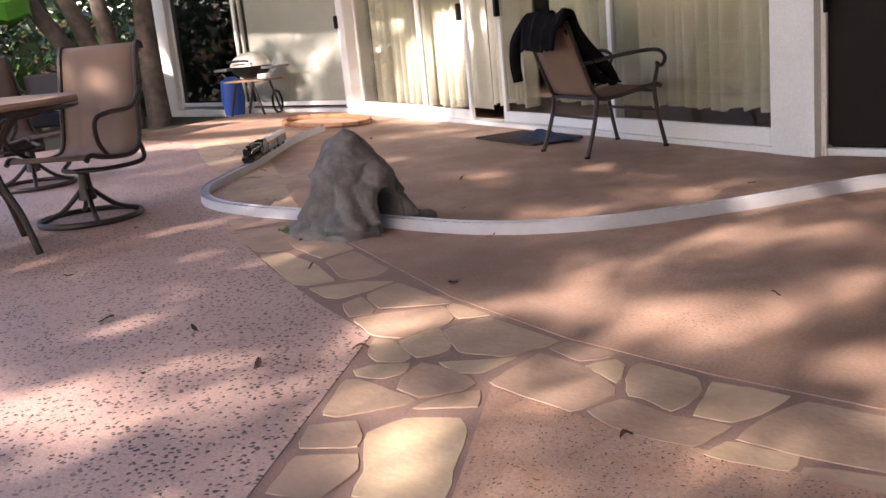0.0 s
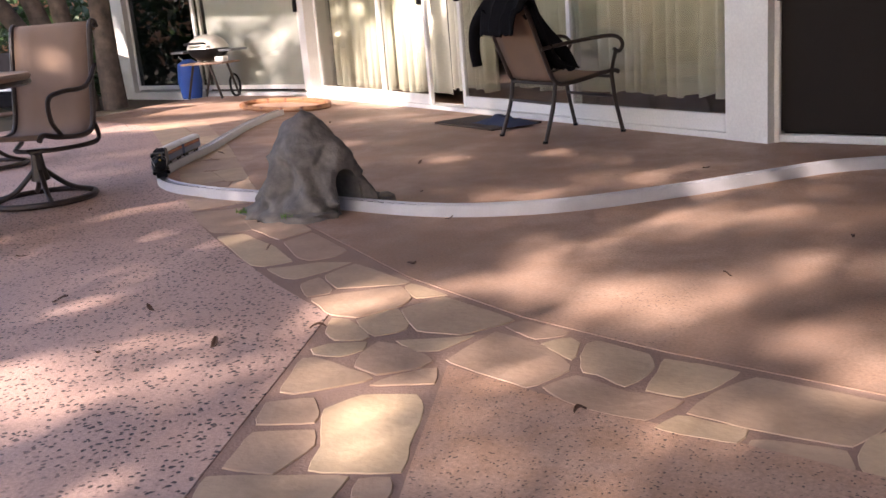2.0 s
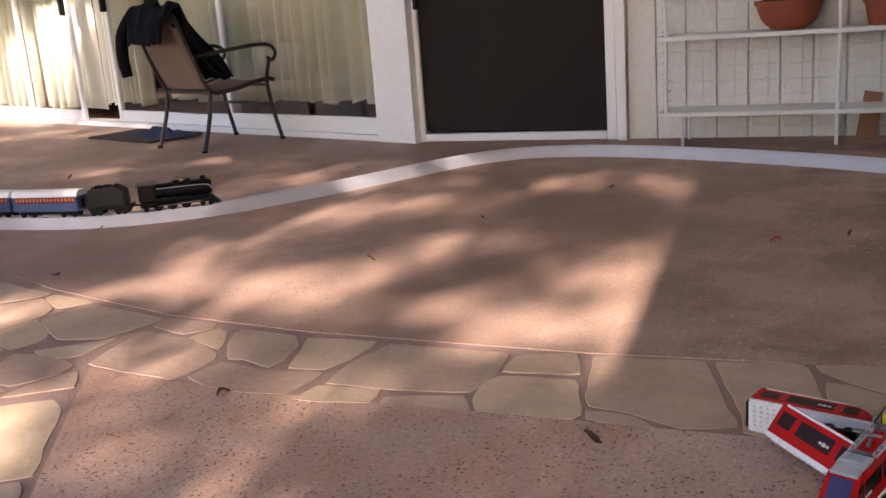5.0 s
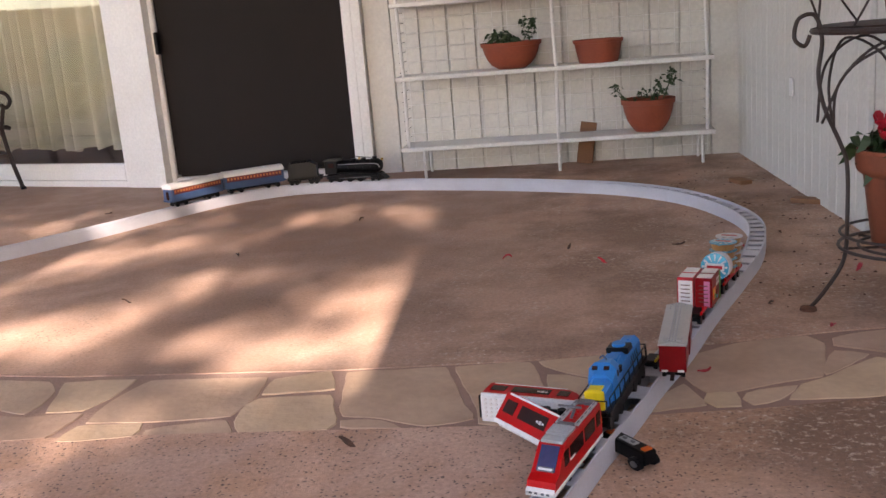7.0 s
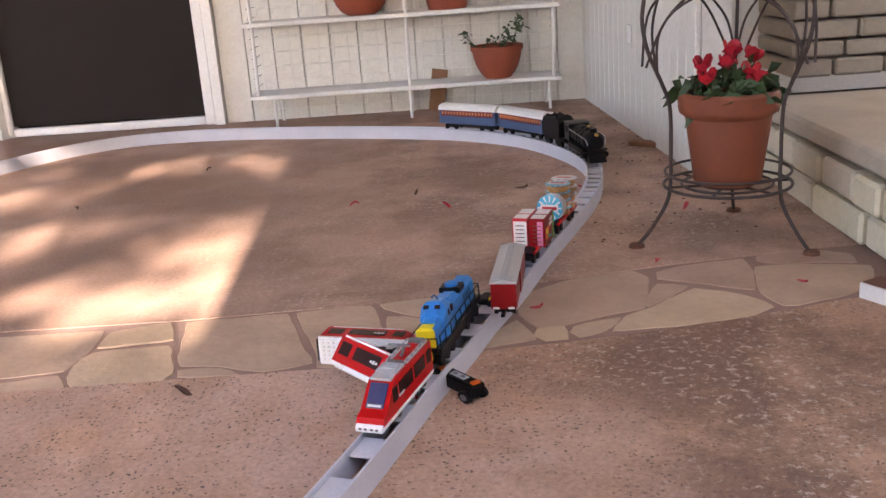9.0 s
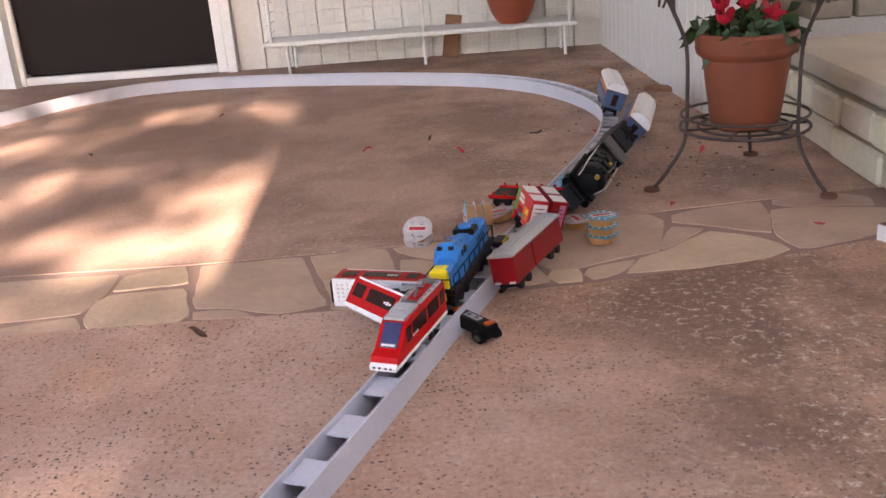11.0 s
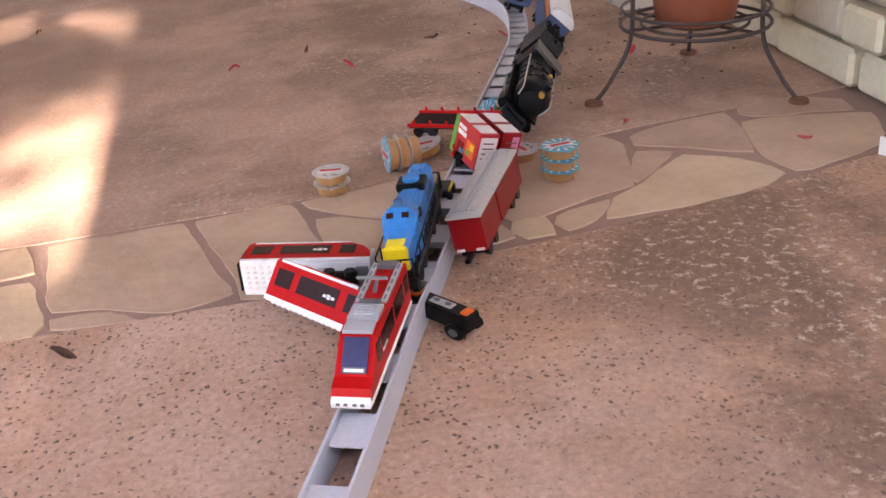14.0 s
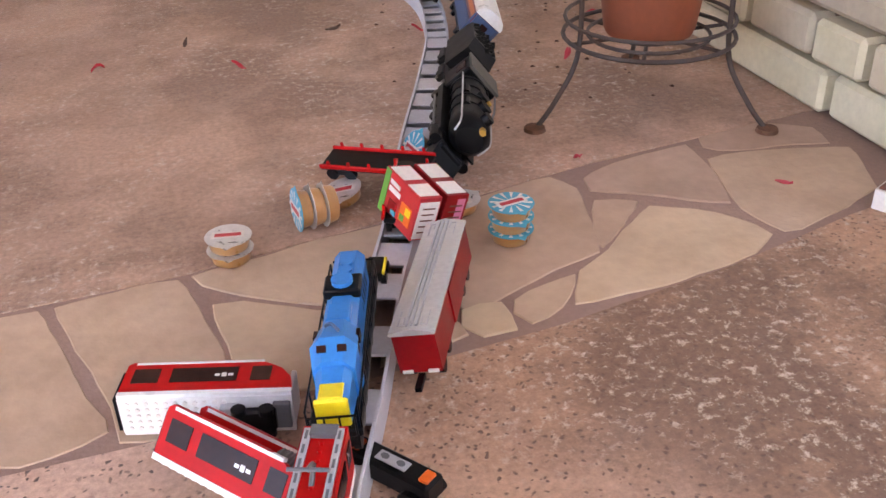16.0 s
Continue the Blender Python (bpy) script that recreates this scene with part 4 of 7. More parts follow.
# ---- things on the far side ----
def bench(m):
    t = thing("garden_sofa", "dark brown garden sofa behind the patio table", "sofa", m)
    bm = B()
    box(bm, (1.3, 0.6, 0.14), (0, 0, 0.36), bevel=0.02)
    part("seat", bm, "cloth", t)
    bm = B()
    box(bm, (1.3, 0.12, 0.5), (0, 0.3, 0.55), bevel=0.02)
    part("backrest", bm, "cloth", t)
    for x in (-0.6, 0.6):
        bm = B()
        box(bm, (0.07, 0.6, 0.58), (x, 0, 0.29), bevel=0.01)
        part("side", bm, "iron", t)
        bm = B()
        box(bm, (0.09, 0.62, 0.03), (x, 0, 0.60), bevel=0.008)
        part("armrest", bm, "plank", t)
    bm = B()
    for k in range(4):
        lathe(bm, [(0, 0.43), (0.09, 0.44), (0.07, 0.5), (0, 0.53)], 10, Matrix.Translation((-0.2 + 0.1 * k, -0.05 + 0.04 * (k % 2), 0)))
    part("white_towel", bm, "whitep", t, "crumpled white towel", smooth=True)


bench(Matrix.Translation((-9.3, 4.35, -0.05)) @ Matrix.Rotation(radians(25), 4, "Z"))


def grill(m):
    t = thing("gas_grill", "small silver-lidded gas grill on a folding cart", "grill", m)
    bm = B()
    lathe(bm, [(0, 0.64), (0.10, 0.63), (0.19, 0.58), (0.23, 0.52), (0.235, 0.505), (0, 0.505)], 24, Matrix.Diagonal((1.15, 0.85, 1, 1)))
    part("lid", bm, "lid", t, "cream-silver domed lid", smooth=True)
    bm = B()
    lathe(bm, [(0, 0.38), (0.12, 0.39), (0.20, 0.44), (0.235, 0.50), (0, 0.50)], 24, Matrix.Diagonal((1.15, 0.85, 1, 1)))
    part("firebox", bm, "black", t, smooth=True)
    bm = B()
    tube(bm, smooth_line([(-0.13, -0.19, 0.55), (-0.12, -0.25, 0.56), (0.12, -0.25, 0.56), (0.13, -0.19, 0.55)], 4), 0.012)
    part("handle", bm, "black", t)
    for x in (-0.36, 0.36):
        bm = B()
        box(bm, (0.2, 0.28, 0.025), (x, 0, 0.48), bevel=0.006)
        part("side_shelf", bm, "dgrey", t)
    bm = B()
    for k in range(7):
        box(bm, (0.62, 0.042, 0.02), (0, -0.15 + 0.05 * k, 0.36), bevel=0.003)
    part("slatted_shelf", bm, "table", t, "pale slatted wooden shelf")
    for sx in (-1, 1):
        for sy in (-1, 1):
            bm = B()
            tube(bm, [(sx * 0.25, sy * 0.16, 0.02), (sx * 0.12, sy * 0.16, 0.35)], 0.014)
            part("leg", bm, "iron", t)
    bm = B()
    tube(bm, [(0.30, 0.11 * math.cos(k * 0.2618), 0.115 + 0.11 * math.sin(k * 0.2618)) for k in range(24)], 0.014, 6, True)
    part("wheel", bm, "black", t, m=Matrix.Rotation(radians(70), 4, "Z"))
    bm = B()
    box(bm, (0.13, 0.10, 0.05), (0.22, -0.05, 0.395), bevel=0.01)
    part("regulator", bm, "whitep", t)
    nest(t, handle="lid")


grill(Matrix.Translation((-9.36, 6.74, 0)) @ Matrix.Rotation(radians(15), 4, "Z") @ Matrix.Diagonal((1.0, 1.0, 1.18, 1)))
bm = B()
lathe(bm, [(0, 0), (0.12, 0), (0.15, 0.2), (0.13, 0.42), (0.05, 0.47), (0, 0.47)], 16)
tagged(part("blue_bag", bm, "bucket", m=Matrix.Translation((-9.98, 6.85, 0)), smooth=True), "blue plastic bag standing beside the grill", "bag")
# orange loop at the track's far end
oval = thing("toy_track_loop", "orange toy track loop lying at the far doors", "toy track", Matrix.Translation((-7.35, 6.15, 0)) @ Matrix.Rotation(radians(-14), 4, "Z"))
bm = B()
tube(bm, [(0.75 * math.cos(k * 0.1309), 0.32 * math.sin(k * 0.1309), 0.02) for k in range(48)], 0.03, 6, True)
part("loop", bm, "plank", oval)
for k in range(14):
    bm = B()
    box(bm, (0.05, 0.05, 0.045), (0.75 * math.cos(k * 0.45), 0.32 * math.sin(k * 0.45), 0.024), bevel=0.005)
    part("joint", bm, "brown", oval)


# ---- plants ----
def leafy(bm, n, place, size, droop=0.3):
    """Many small pointed leaves, each folded along its middle."""
    for _ in range(n):
        p = Vector(place())
        d = Vector((random.gauss(0, 1), random.gauss(0, 1), random.gauss(0.1, 0.6))).normalized()
        sd = d.cross(Vector((random.gauss(0, 1), random.gauss(0, 1), random.gauss(0, 1)))).normalized()
        L = size * random.uniform(0.6, 1.3)
        tip, mid = p + d * L - Vector((0, 0, droop * L)), p + d * L * 0.5
        a, c = mid + sd * L * 0.28, mid - sd * L * 0.28
        v = [bm.verts.new(q) for q in (p, a, tip, c)]
        bm.faces.new((v[0], v[1], v[2]))
        bm.faces.new((v[0], v[2], v[3]))
    return bm


def blob(c, r):
    def f():
        while True:
            q = Vector((random.uniform(-1, 1), random.uniform(-1, 1), random.uniform(-1, 1)))
            if 0.3 < q.length < 1:
                return (c[0] + q.x * r[0], c[1] + q.y * r[1], c[2] + q.z * r[2])
    return f


def limb(bm, pts, r0, r1):
    p = smooth_line(pts, 6)
    n = len(p)
    for i, q in enumerate(p):
        p[i] = q + Vector((noise.noise(q * 3), noise.noise(q * 3 + Vector((9, 0, 0))), 0)) * 0.02
    tube(bm, p, [r0 + (r1 - r0) * i / (n - 1) for i in range(n)], 12)
    return bm


tr = thing("patio_tree", "old leaning tree with several thick mottled trunks by the house", "tree", Matrix.Translation((-11.04, 5.92, -0.06)))
for a, r0, r1 in (([(0.0, -0.10, 0), (-0.08, -0.20, 0.5), (-0.30, -0.55, 1.2), (-0.50, -0.90, 2.0), (-1.1, -1.9, 4.5)], 0.14, 0.08),
                  ([(0.05, -0.05, 0), (0.0, -0.08, 0.5), (-0.14, -0.28, 1.2), (-0.27, -0.50, 2.0), (-0.5, -1.3, 4.6)], 0.15, 0.08),
                  ([(0.12, 0.05, 0), (0.10, 0.03, 0.5), (0.02, -0.06, 1.2), (-0.05, -0.16, 2.0), (0.3, -1.0, 4.7)], 0.14, 0.08),
                  ([(0.30, 0.32, 0), (0.28, 0.32, 0.5), (0.24, 0.34, 1.2), (0.22, 0.30, 2.2), (0.5, -0.4, 4.8)], 0.16, 0.09)):
    bm = B()
    limb(bm, a, r0, r1)
    part("trunk", bm, "bark", tr, smooth=True)
# unseen crown, made this wide to shade the shrubs below
bm = B()
leafy(bm, 9000, blob((-2.6, -0.8, 4.9), (4.6, 4.6, 1.2)), 0.22)
part("crown", bm, "leaf", tr, "dense green leaves spread wide, out of view, to shade the garden")

bm = B()
for c, r, n in (((-14.0, 4.5, 1.0), (1.5, 3.0, 1.3), 2600), ((-15.5, 8.5, 1.4), (1.8, 3.0, 1.8), 2600), ((-13.2, 7.6, 0.5), (1.0, 1.6, 0.7), 1500), ((-12.6, 3.2, 0.5), (0.8, 1.4, 0.6), 900), ((-17.5, 6.0, 3.0), (1.8, 6.0, 2.4), 5200), ((-16.0, 10.0, 2.4), (1.5, 2.0, 2.4), 2400)):
    leafy(bm, n, blob(c, r), 0.2)
tagged(part("garden_shrubs", bm, "leaf"), "dense dark green garden shrubs beyond the patio", "shrubs", kind="stuff")
bm = B()
for k in range(60):
    a = random.uniform(0, 6.28)
    p = Vector((-13.0, 5.4, 0.1))
    d = Vector((math.cos(a), math.sin(a), 0))
    sd = Vector((-d.y, d.x, 0)) * 0.03
    m1, tp = p + d * 0.25 + Vector((0, 0, 0.6)), p + d * 0.65 + Vector((0, 0, random.uniform(0.4, 0.95)))
    v = [bm.verts.new(q) for q in (p - sd * 0.6, p + sd * 0.6, m1 + sd, m1 - sd, tp)]
    bm.faces.new((v[0], v[1], v[2], v[3]))
    bm.faces.new((v[3], v[2], v[4]))
tagged(part("spiky_plant", bm, "leaflt"), "bright green plant with arching strap leaves", "plant")
um = thing("garden_umbrella", "bright green garden umbrella standing beyond the patio", "umbrella", Matrix.Translation((-11.9, 4.25, -0.06)))
bm = B()
tube(bm, [(0, 0, 0), (0, 0, 2.3)], 0.022)
part("pole", bm, "wire", um)
bm = B()
hub = bm.verts.new((0, 0, 2.25))
edge = [bm.verts.new((1.05 * math.cos(k * math.pi / 8), 1.05 * math.sin(k * math.pi / 8), 1.68 - (0.06 if k % 2 else 0))) for k in range(16)]
drop = [bm.verts.new((1.06 * math.cos(k * math.pi / 8), 1.06 * math.sin(k * math.pi / 8), 1.50 - (0.08 if k % 2 else 0))) for k in range(16)]
for k in range(16):
    bm.faces.new((hub, edge[k], edge[(k + 1) % 16]))
    bm.faces.new((edge[k], drop[k], drop[(k + 1) % 16], edge[(k + 1) % 16]))
md = part("canopy", bm, "umbrella", um, "green canvas with a scalloped valance").modifiers.new("thick", "SOLIDIFY")
md.thickness = 0.004
for k in range(8):
    a = k * math.pi / 4
    bm = B()
    tube(bm, [(0.03 * math.cos(a), 0.03 * math.sin(a), 2.22), (1.03 * math.cos(a), 1.03 * math.sin(a), 1.66)], 0.008, 6)
    part("rib", bm, "wire", um)

# ---- closing walls, and the wall, roof and tree added for shade, out of view ----
# unseen wall added to block the sun; its west edge draws the floor's shadow line
wall_box("house_wall_south", "siding", I, 0.31, 6.0, -3.2, -3.0, -0.05, 4.35, "white wall added behind the viewer to shade the porch", "wall")
wall_box("garden_fence_south", "plank", I, -26.0, -0.6, -14.2, -14.0, -0.05, 1.9, "brown wooden garden fence", "fence")
wall_box("garden_fence_west", "plank", I, -22.1, -22.0, -14.0, 14.0, -0.05, 1.9, "brown wooden garden fence", "fence")
wall_box("porch_wall_east", "siding", I, 6.0, 6.2, -3.2, 5.2, -0.05, 5.2, "white house wall beyond the raised porch", "wall")
# unseen roof, its outline drawn to keep sun off the walls and porch
bm = B()
prism(bm, [(4.3, -0.8), (4.3, 5.3), (-1.8, 5.3), (-8.0, 7.4), (-12.2, 7.5), (-12.2, 3.9), (-7.2, 3.5), (-5.1, 2.9), (-4.2, 0.8), (-2.3, -0.8)], HIGH + 0.41, HIGH + 0.55)
tagged(part("roof_overhang", bm, "white"), "white roof added out of view to shade the doors and porch", "roof", kind="structure")

# unseen tree added to shape the sun into streaks on the patio
shade = thing("shade_tree", "tall tree added out of view to cast dappled shade on the patio", "tree", Matrix.Translation((-6.0, -8.5, -0.06)))
bm = B()
limb(bm, [(0, 0, 0), (0.1, 0.1, 1.5), (-0.1, 0.2, 3.2), (0.3, 0.4, 5.5), (0.2, 0.3, 8.5)], 0.28, 0.08)
part("trunk", bm, "bark", shade, smooth=True)
bm = B()
rnd = random.Random(5)
# gaps in the crown, as the streaks of sun that they let through: two ends on the ground and a half width
GAPS = [((-0.42, 1.32), (-0.38, 1.40), 0.01), ((-0.72, 1.30), (-0.66, 1.40), 0.01), ((-1.62, 1.36), (-1.50, 1.52), 0.03), ((-0.70, 2.75), (-0.60, 2.95), 0.04),
        ((-1.86, 1.72), (-1.50, 2.46), 0.11), ((-1.50, 3.05), (-1.08, 3.48), 0.13), ((-1.16, 2.18), (-0.82, 2.52), 0.13), ((-0.28, 2.06), (-0.04, 2.44), 0.14),
        ((-0.24, 2.72), (-0.10, 2.95), 0.05), ((-0.55, 3.75), (-0.52, 3.90), 0.07), ((-1.28, 4.30), (-1.12, 4.42), 0.09), ((-2.3, 0.75), (-2.05, 0.95), 0.26), ((-1.15, 1.58), (-1.08, 1.66), 0.07),
        ((-1.08, 1.08), (-1.02, 1.16), 0.04), ((-4.16, 3.10), (-4.10, 3.26), 0.08), ((-9.6, 5.6), (-8.2, 6.2), 0.5), ((-8.0, 6.5), (-6.2, 6.7), 0.45), ((-6.6, 7.2), (-5.9, 7.6), 0.45), ((-5.0, 2.6), (-4.7, 3.1), 0.14), ((-7.8, 4.6), (-7.2, 5.2), 0.3), ((-9.6, 7.7), (-9.2, 7.9), 0.12), ((-8.7, 8.0), (-8.5, 8.3), 0.12)]


def shining(x, y, w):
    """Whether a leaf cluster of half width w would close one of the gaps."""
    q = Vector((x, y * 0.8))
    for a, c, r in GAPS:
        a, c = Vector((a[0], a[1] * 0.8)), Vector((c[0], c[1] * 0.8))
        f = min(max((q - a).dot(c - a) / (c - a).length_squared, 0), 1)
        if (q - a.lerp(c, f)).length < r + w * 0.4:
            return True
    return False


for k in range(6400):
    c = (rnd.uniform(-6.0, 8.0), rnd.uniform(-1.6, 1.6), rnd.uniform(2.6, 10.0))
    w = rnd.uniform(0.08, 0.22)
    far = (c[2] - 0.06) / SUN_TO.z
    if not shining(c[0] - 6.0 - SUN_TO.x * far, c[1] - 8.5 - SUN_TO.y * far, w):
        leafy(bm, int(230 * w), blob(c, (w * 1.5, w, w * 0.5)), 0.11)
part("crown", bm, "leaf", shade, "broad crown of many green leaves")

# ---- shelf rack ----
def shelf_rack():
    t = thing("plant_rack", "white wire and wood plant rack against the board wall", "shelf")
    for z in (0.165, 0.53, 0.90):
        bm = B()
        box(bm, (1.60, 0.25, 0.022), (0.40, 4.85, z - 0.011), bevel=0.003)
        part("shelf_board", bm, "white", t, "white board with flaking paint")
    for x in (-0.36, 0.42, 1.16):
        bm = B()
        tube(bm, [(x, 4.74, 0.14), (x + 0.006, 4.735, 0.5), (x - 0.004, 4.74, 0.9), (x, 4.74, 1.45)], 0.009)
        part("upright", bm, "white", t)
    for x in (-0.28, 0.42, 1.136):
        for y in (4.735, 4.95):
            bm = B()
            tube(bm, [(x, y, 0), (x, y, 0.15)], 0.008)
            part("leg", bm, "white", t)
    for k in range(21):
        x = -0.37 + 0.078 * k
        bm = B()
        tube(bm, [(x, 4.985, 0.02), (x, 4.985, 1.4)], 0.0022, 5)
        part("mesh_wire", bm, "white", t)
    for k in range(18):
        bm = B()
        tube(bm, [(-0.385, 4.981, 0.06 + 0.076 * k), (1.19, 4.981, 0.06 + 0.076 * k)], 0.0025, 5)
        part("mesh_wire", bm, "white", t)
    for z in [0.2 + 0.05 * k for k in range(14)]:
        for x in (-0.375, 1.17):
            bm = B()
            tube(bm, [(x, 4.735, z), (x, 4.96, z)], 0.0025, 5)
            part("side_wire", bm, "white", t)


shelf_rack()


def planter(name, x, z, r, h, taper, label, plant=None, y=4.84):
    """A terracotta bowl with a rolled rim; its plant is a part."""
    t = thing(name, label, "plant pot", Matrix.Translation((x, y, z)))
    bm = B()
    lathe(bm, [(0, 0), (r * taper, 0)] + ([(r * 0.66, h * 0.16), (r * 0.80, h * 0.36), (r * 0.90, h * 0.62)] if taper < 0.6 else [(r * (0.55 * taper + 0.45), h * 0.45)]) + [ (r * 0.95, h * 0.84), (r, h * 0.85), (r * 1.02, h), (r * 0.93, h), (r * 0.88, h * 0.86), (0, h * 0.82)], 28)
    part("pot", bm, "claylt", t, smooth=True)
    bm = B()
    lathe(bm, [(0, h * 0.83), (r * 0.87, h * 0.84), (0, h * 0.88)], 14)
    part("earth", bm, "soil", t)
    if plant:
        bm = B()
        for (cx, cz, rx, rz, n) in plant:
            leafy(bm, n, blob((cx, 0, h + cz), (rx, 0.05, rz)), 0.035)
            tube(bm, [(cx * 0.6, 0, h * 0.9), (cx, 0, h + cz)], 0.003, 5)
        part("foliage", bm, "leaf", t, "small green leaves")


planter("terracotta_bowl", 0.198, 0.53, 0.155, 0.135, 0.45, "wide terracotta bowl with a low succulent", [(-0.05, 0.02, 0.08, 0.035, 110), (0.10, 0.06, 0.05, 0.06, 60)])
planter("terracotta_pot", 0.64, 0.53, 0.125, 0.115, 0.78, "shallow empty terracotta pot")
planter("terracotta_bowl", 0.88, 0.165, 0.135, 0.165, 0.5, "terracotta bowl with a straggly trailing plant", [(0.02, 0.02, 0.09, 0.03, 40), (0.12, 0.10, 0.03, 0.05, 30), (-0.15, 0.04, 0.03, 0.05, 14), (0.07, 0.06, 0.03, 0.04, 16)])
planter("terracotta_pot", 0.20, 0.90, 0.12, 0.12, 0.75, "terracotta pot on the upper board")
planter("terracotta_pot", 0.72, 0.90, 0.12, 0.12, 0.75, "terracotta pot on the upper board")
bm = B()
box(bm, (0.085, 0.016, 0.22), (0, 0, 0.11), bevel=0.002)
tagged(part("wood_offcut", bm, "plank", m=pose(0.545, 4.925, 0, -14, 9, 0)), "brown wooden board leaning under the rack", "board")
for x, y, a, w in ((1.41, 3.62, 25, 0.15), (1.22, 4.12, -10, 0.11)):
    bm = B()
    box(bm, (w, 0.055, 0.018), (0, 0, 0.009), bevel=0.002)
    tagged(part("wood_scrap", bm, "plank", m=pose(x, y, 0, 0, 0, a - 60)), "small wood scrap lying on the concrete", "wood scrap")
bm = B()
box(bm, (0.008, 0.045, 0.075), bevel=0.002)
tagged(part("wall_outlet", bm, "frame", m=pose(1.40, 3.95, 0.42, 0, 0, 3)), "white outlet cover on the board wall", "outlet")


# ---- plant stand ----
def plant_stand():
    c = Vector((1.357, 2.326, 0))
    t = thing("plant_stand", "dark wrought-iron plant stand with scrolled legs", "plant stand", Matrix.Translation(c))
    feet = [(1.106, 2.279), (1.514, 2.122), (1.451, 2.575)]
    for fx, fy in feet:
        d = Vector((fx - c.x, fy - c.y, 0))
        d.normalize()
        prof = [(0.255, 0.006), (0.215, 0.05), (0.168, 0.13), (0.162, 0.25), (0.165, 0.37), (0.185, 0.43), (0.225, 0.52), (0.24, 0.60), (0.232, 0.68), (0.25, 0.74), (0.29, 0.735), (0.30, 0.69), (0.275, 0.67), (0.262, 0.695)]
        bm = B()
        tube(bm, smooth_line([d * r + Vector((0, 0, z)) for r, z in prof], 6), 0.0052)
        part("leg", bm, "wire", t)
        bm = B()
        lathe(bm, [(0, 0), (0.022, 0), (0.02, 0.008), (0, 0.012)], 12, Matrix.Translation(d * 0.26))
        part("foot", bm, "rust", t, "rusty foot pad")
        for s in (-1, 1):
            e = Vector((-d.y, d.x, 0)) * s
            bm = B()
            tube(bm, smooth_line([d * 0.20 + Vector((0, 0, 0.455)), d * 0.20 + e * 0.03 + Vector((0, 0, 0.58)), d * 0.12 + e * 0.12 + Vector((0, 0, 0.675)), e * 0.2 + Vector((0, 0, 0.62)) - d * 0.02, e * 0.21 - d * 0.10 + Vector((0, 0, 0.48))], 6), 0.0035)
            part("scroll", bm, "wire", t)
    for r, z, th in ((0.168, 0.15, 0.0045), (0.165, 0.185, 0.004), (0.12, 0.15, 0.0038), (0.07, 0.15, 0.0038), (0.235, 0.70, 0.008)):
        bm = B()
        ring(bm, r, z, th)
        part("ring", bm, "wire", t)
    for k in range(3):
        a = k * math.pi / 3
        bm = B()
        tube(bm, [(-0.165 * math.cos(a), -0.165 * math.sin(a), 0.147), (0.165 * math.cos(a), 0.165 * math.sin(a), 0.147)], 0.004, 6)
        part("spoke", bm, "wire", t)
    for k in range(10):
        a = k * math.pi / 5
        bm = B()
        tube(bm, [(0.23 * math.cos(a), 0.23 * math.sin(a), 0.70), (0.25 * math.cos(a + 0.3), 0.25 * math.sin(a + 0.3), 0.80), (0.23 * math.cos(a + 0.6), 0.23 * math.sin(a + 0.6), 0.90)], 0.003, 5)
        part("basket_wire", bm, "wire", t)
    bm = B()
    lathe(bm, [(0, 0.702), (0.22, 0.702), (0.225, 0.712), (0, 0.714)], 24)
    part("tier", bm, "wire", t)
    nest(t, foot="leg")
    return c


PS = plant_stand()


def cyclamen(m, s, blooms, label):
    t = thing("flower_pot", label, "flower pot", m)
    bm = B()
    lathe(bm, [(0, 0), (0.088, 0), (0.094, 0.01), (0.118, 0.155), (0.133, 0.165), (0.137, 0.175), (0.139, 0.205), (0.133, 0.212), (0.120, 0.212), (0.116, 0.18), (0, 0.175)], 40, Matrix.Scale(s, 4))
    part("pot", bm, "clay", t, "weathered terracotta with white bloom", smooth=True)
    bm = B()
    leafy(bm, 260, blob((0, 0, 0.215 * s), (0.14 * s, 0.14 * s, 0.045 * s)), 0.05 * s, 0.25)
    part("foliage", bm, "leaf", t, "dark green heart leaves")
    for bx, by, bz in blooms:
        bm = B()
        tube(bm, [(bx * 0.6, by * 0.6, 0.2), (bx, by, bz)], 0.0025, 5)
        part("stalk", bm, "leaf", t)
        bm = B()
        for k in range(6):
            a = k * 1.05
            d = Vector((math.cos(a), math.sin(a), 0))
            e = Vector((-d.y, d.x, 0)) * 0.019
            p = Vector((bx, by, bz))
            up = 0.030 + 0.012 * math.sin(k * 2.4 + bx * 50)
            v = [bm.verts.new(q) for q in (p, p + d * 0.014 + e * 0.8 + Vector((0, 0, 0.010)), p + d * 0.022 + e + Vector((0, 0, up * 0.75)), p + d * 0.024 + e * 0.4 + Vector((0, 0, up)), p + d * 0.024 - e * 0.4 + Vector((0, 0, up)), p + d * 0.022 - e + Vector((0, 0, up * 0.75)), p + d * 0.014 - e * 0.8 + Vector((0, 0, 0.010)))]
            bm.faces.new(v)
        o = part("bloom", bm, "petal", t, "crimson petals")
        md = o.modifiers.new("thick", "SOLIDIFY")
        md.thickness = 0.002
    nest(t, bloom="stalk")


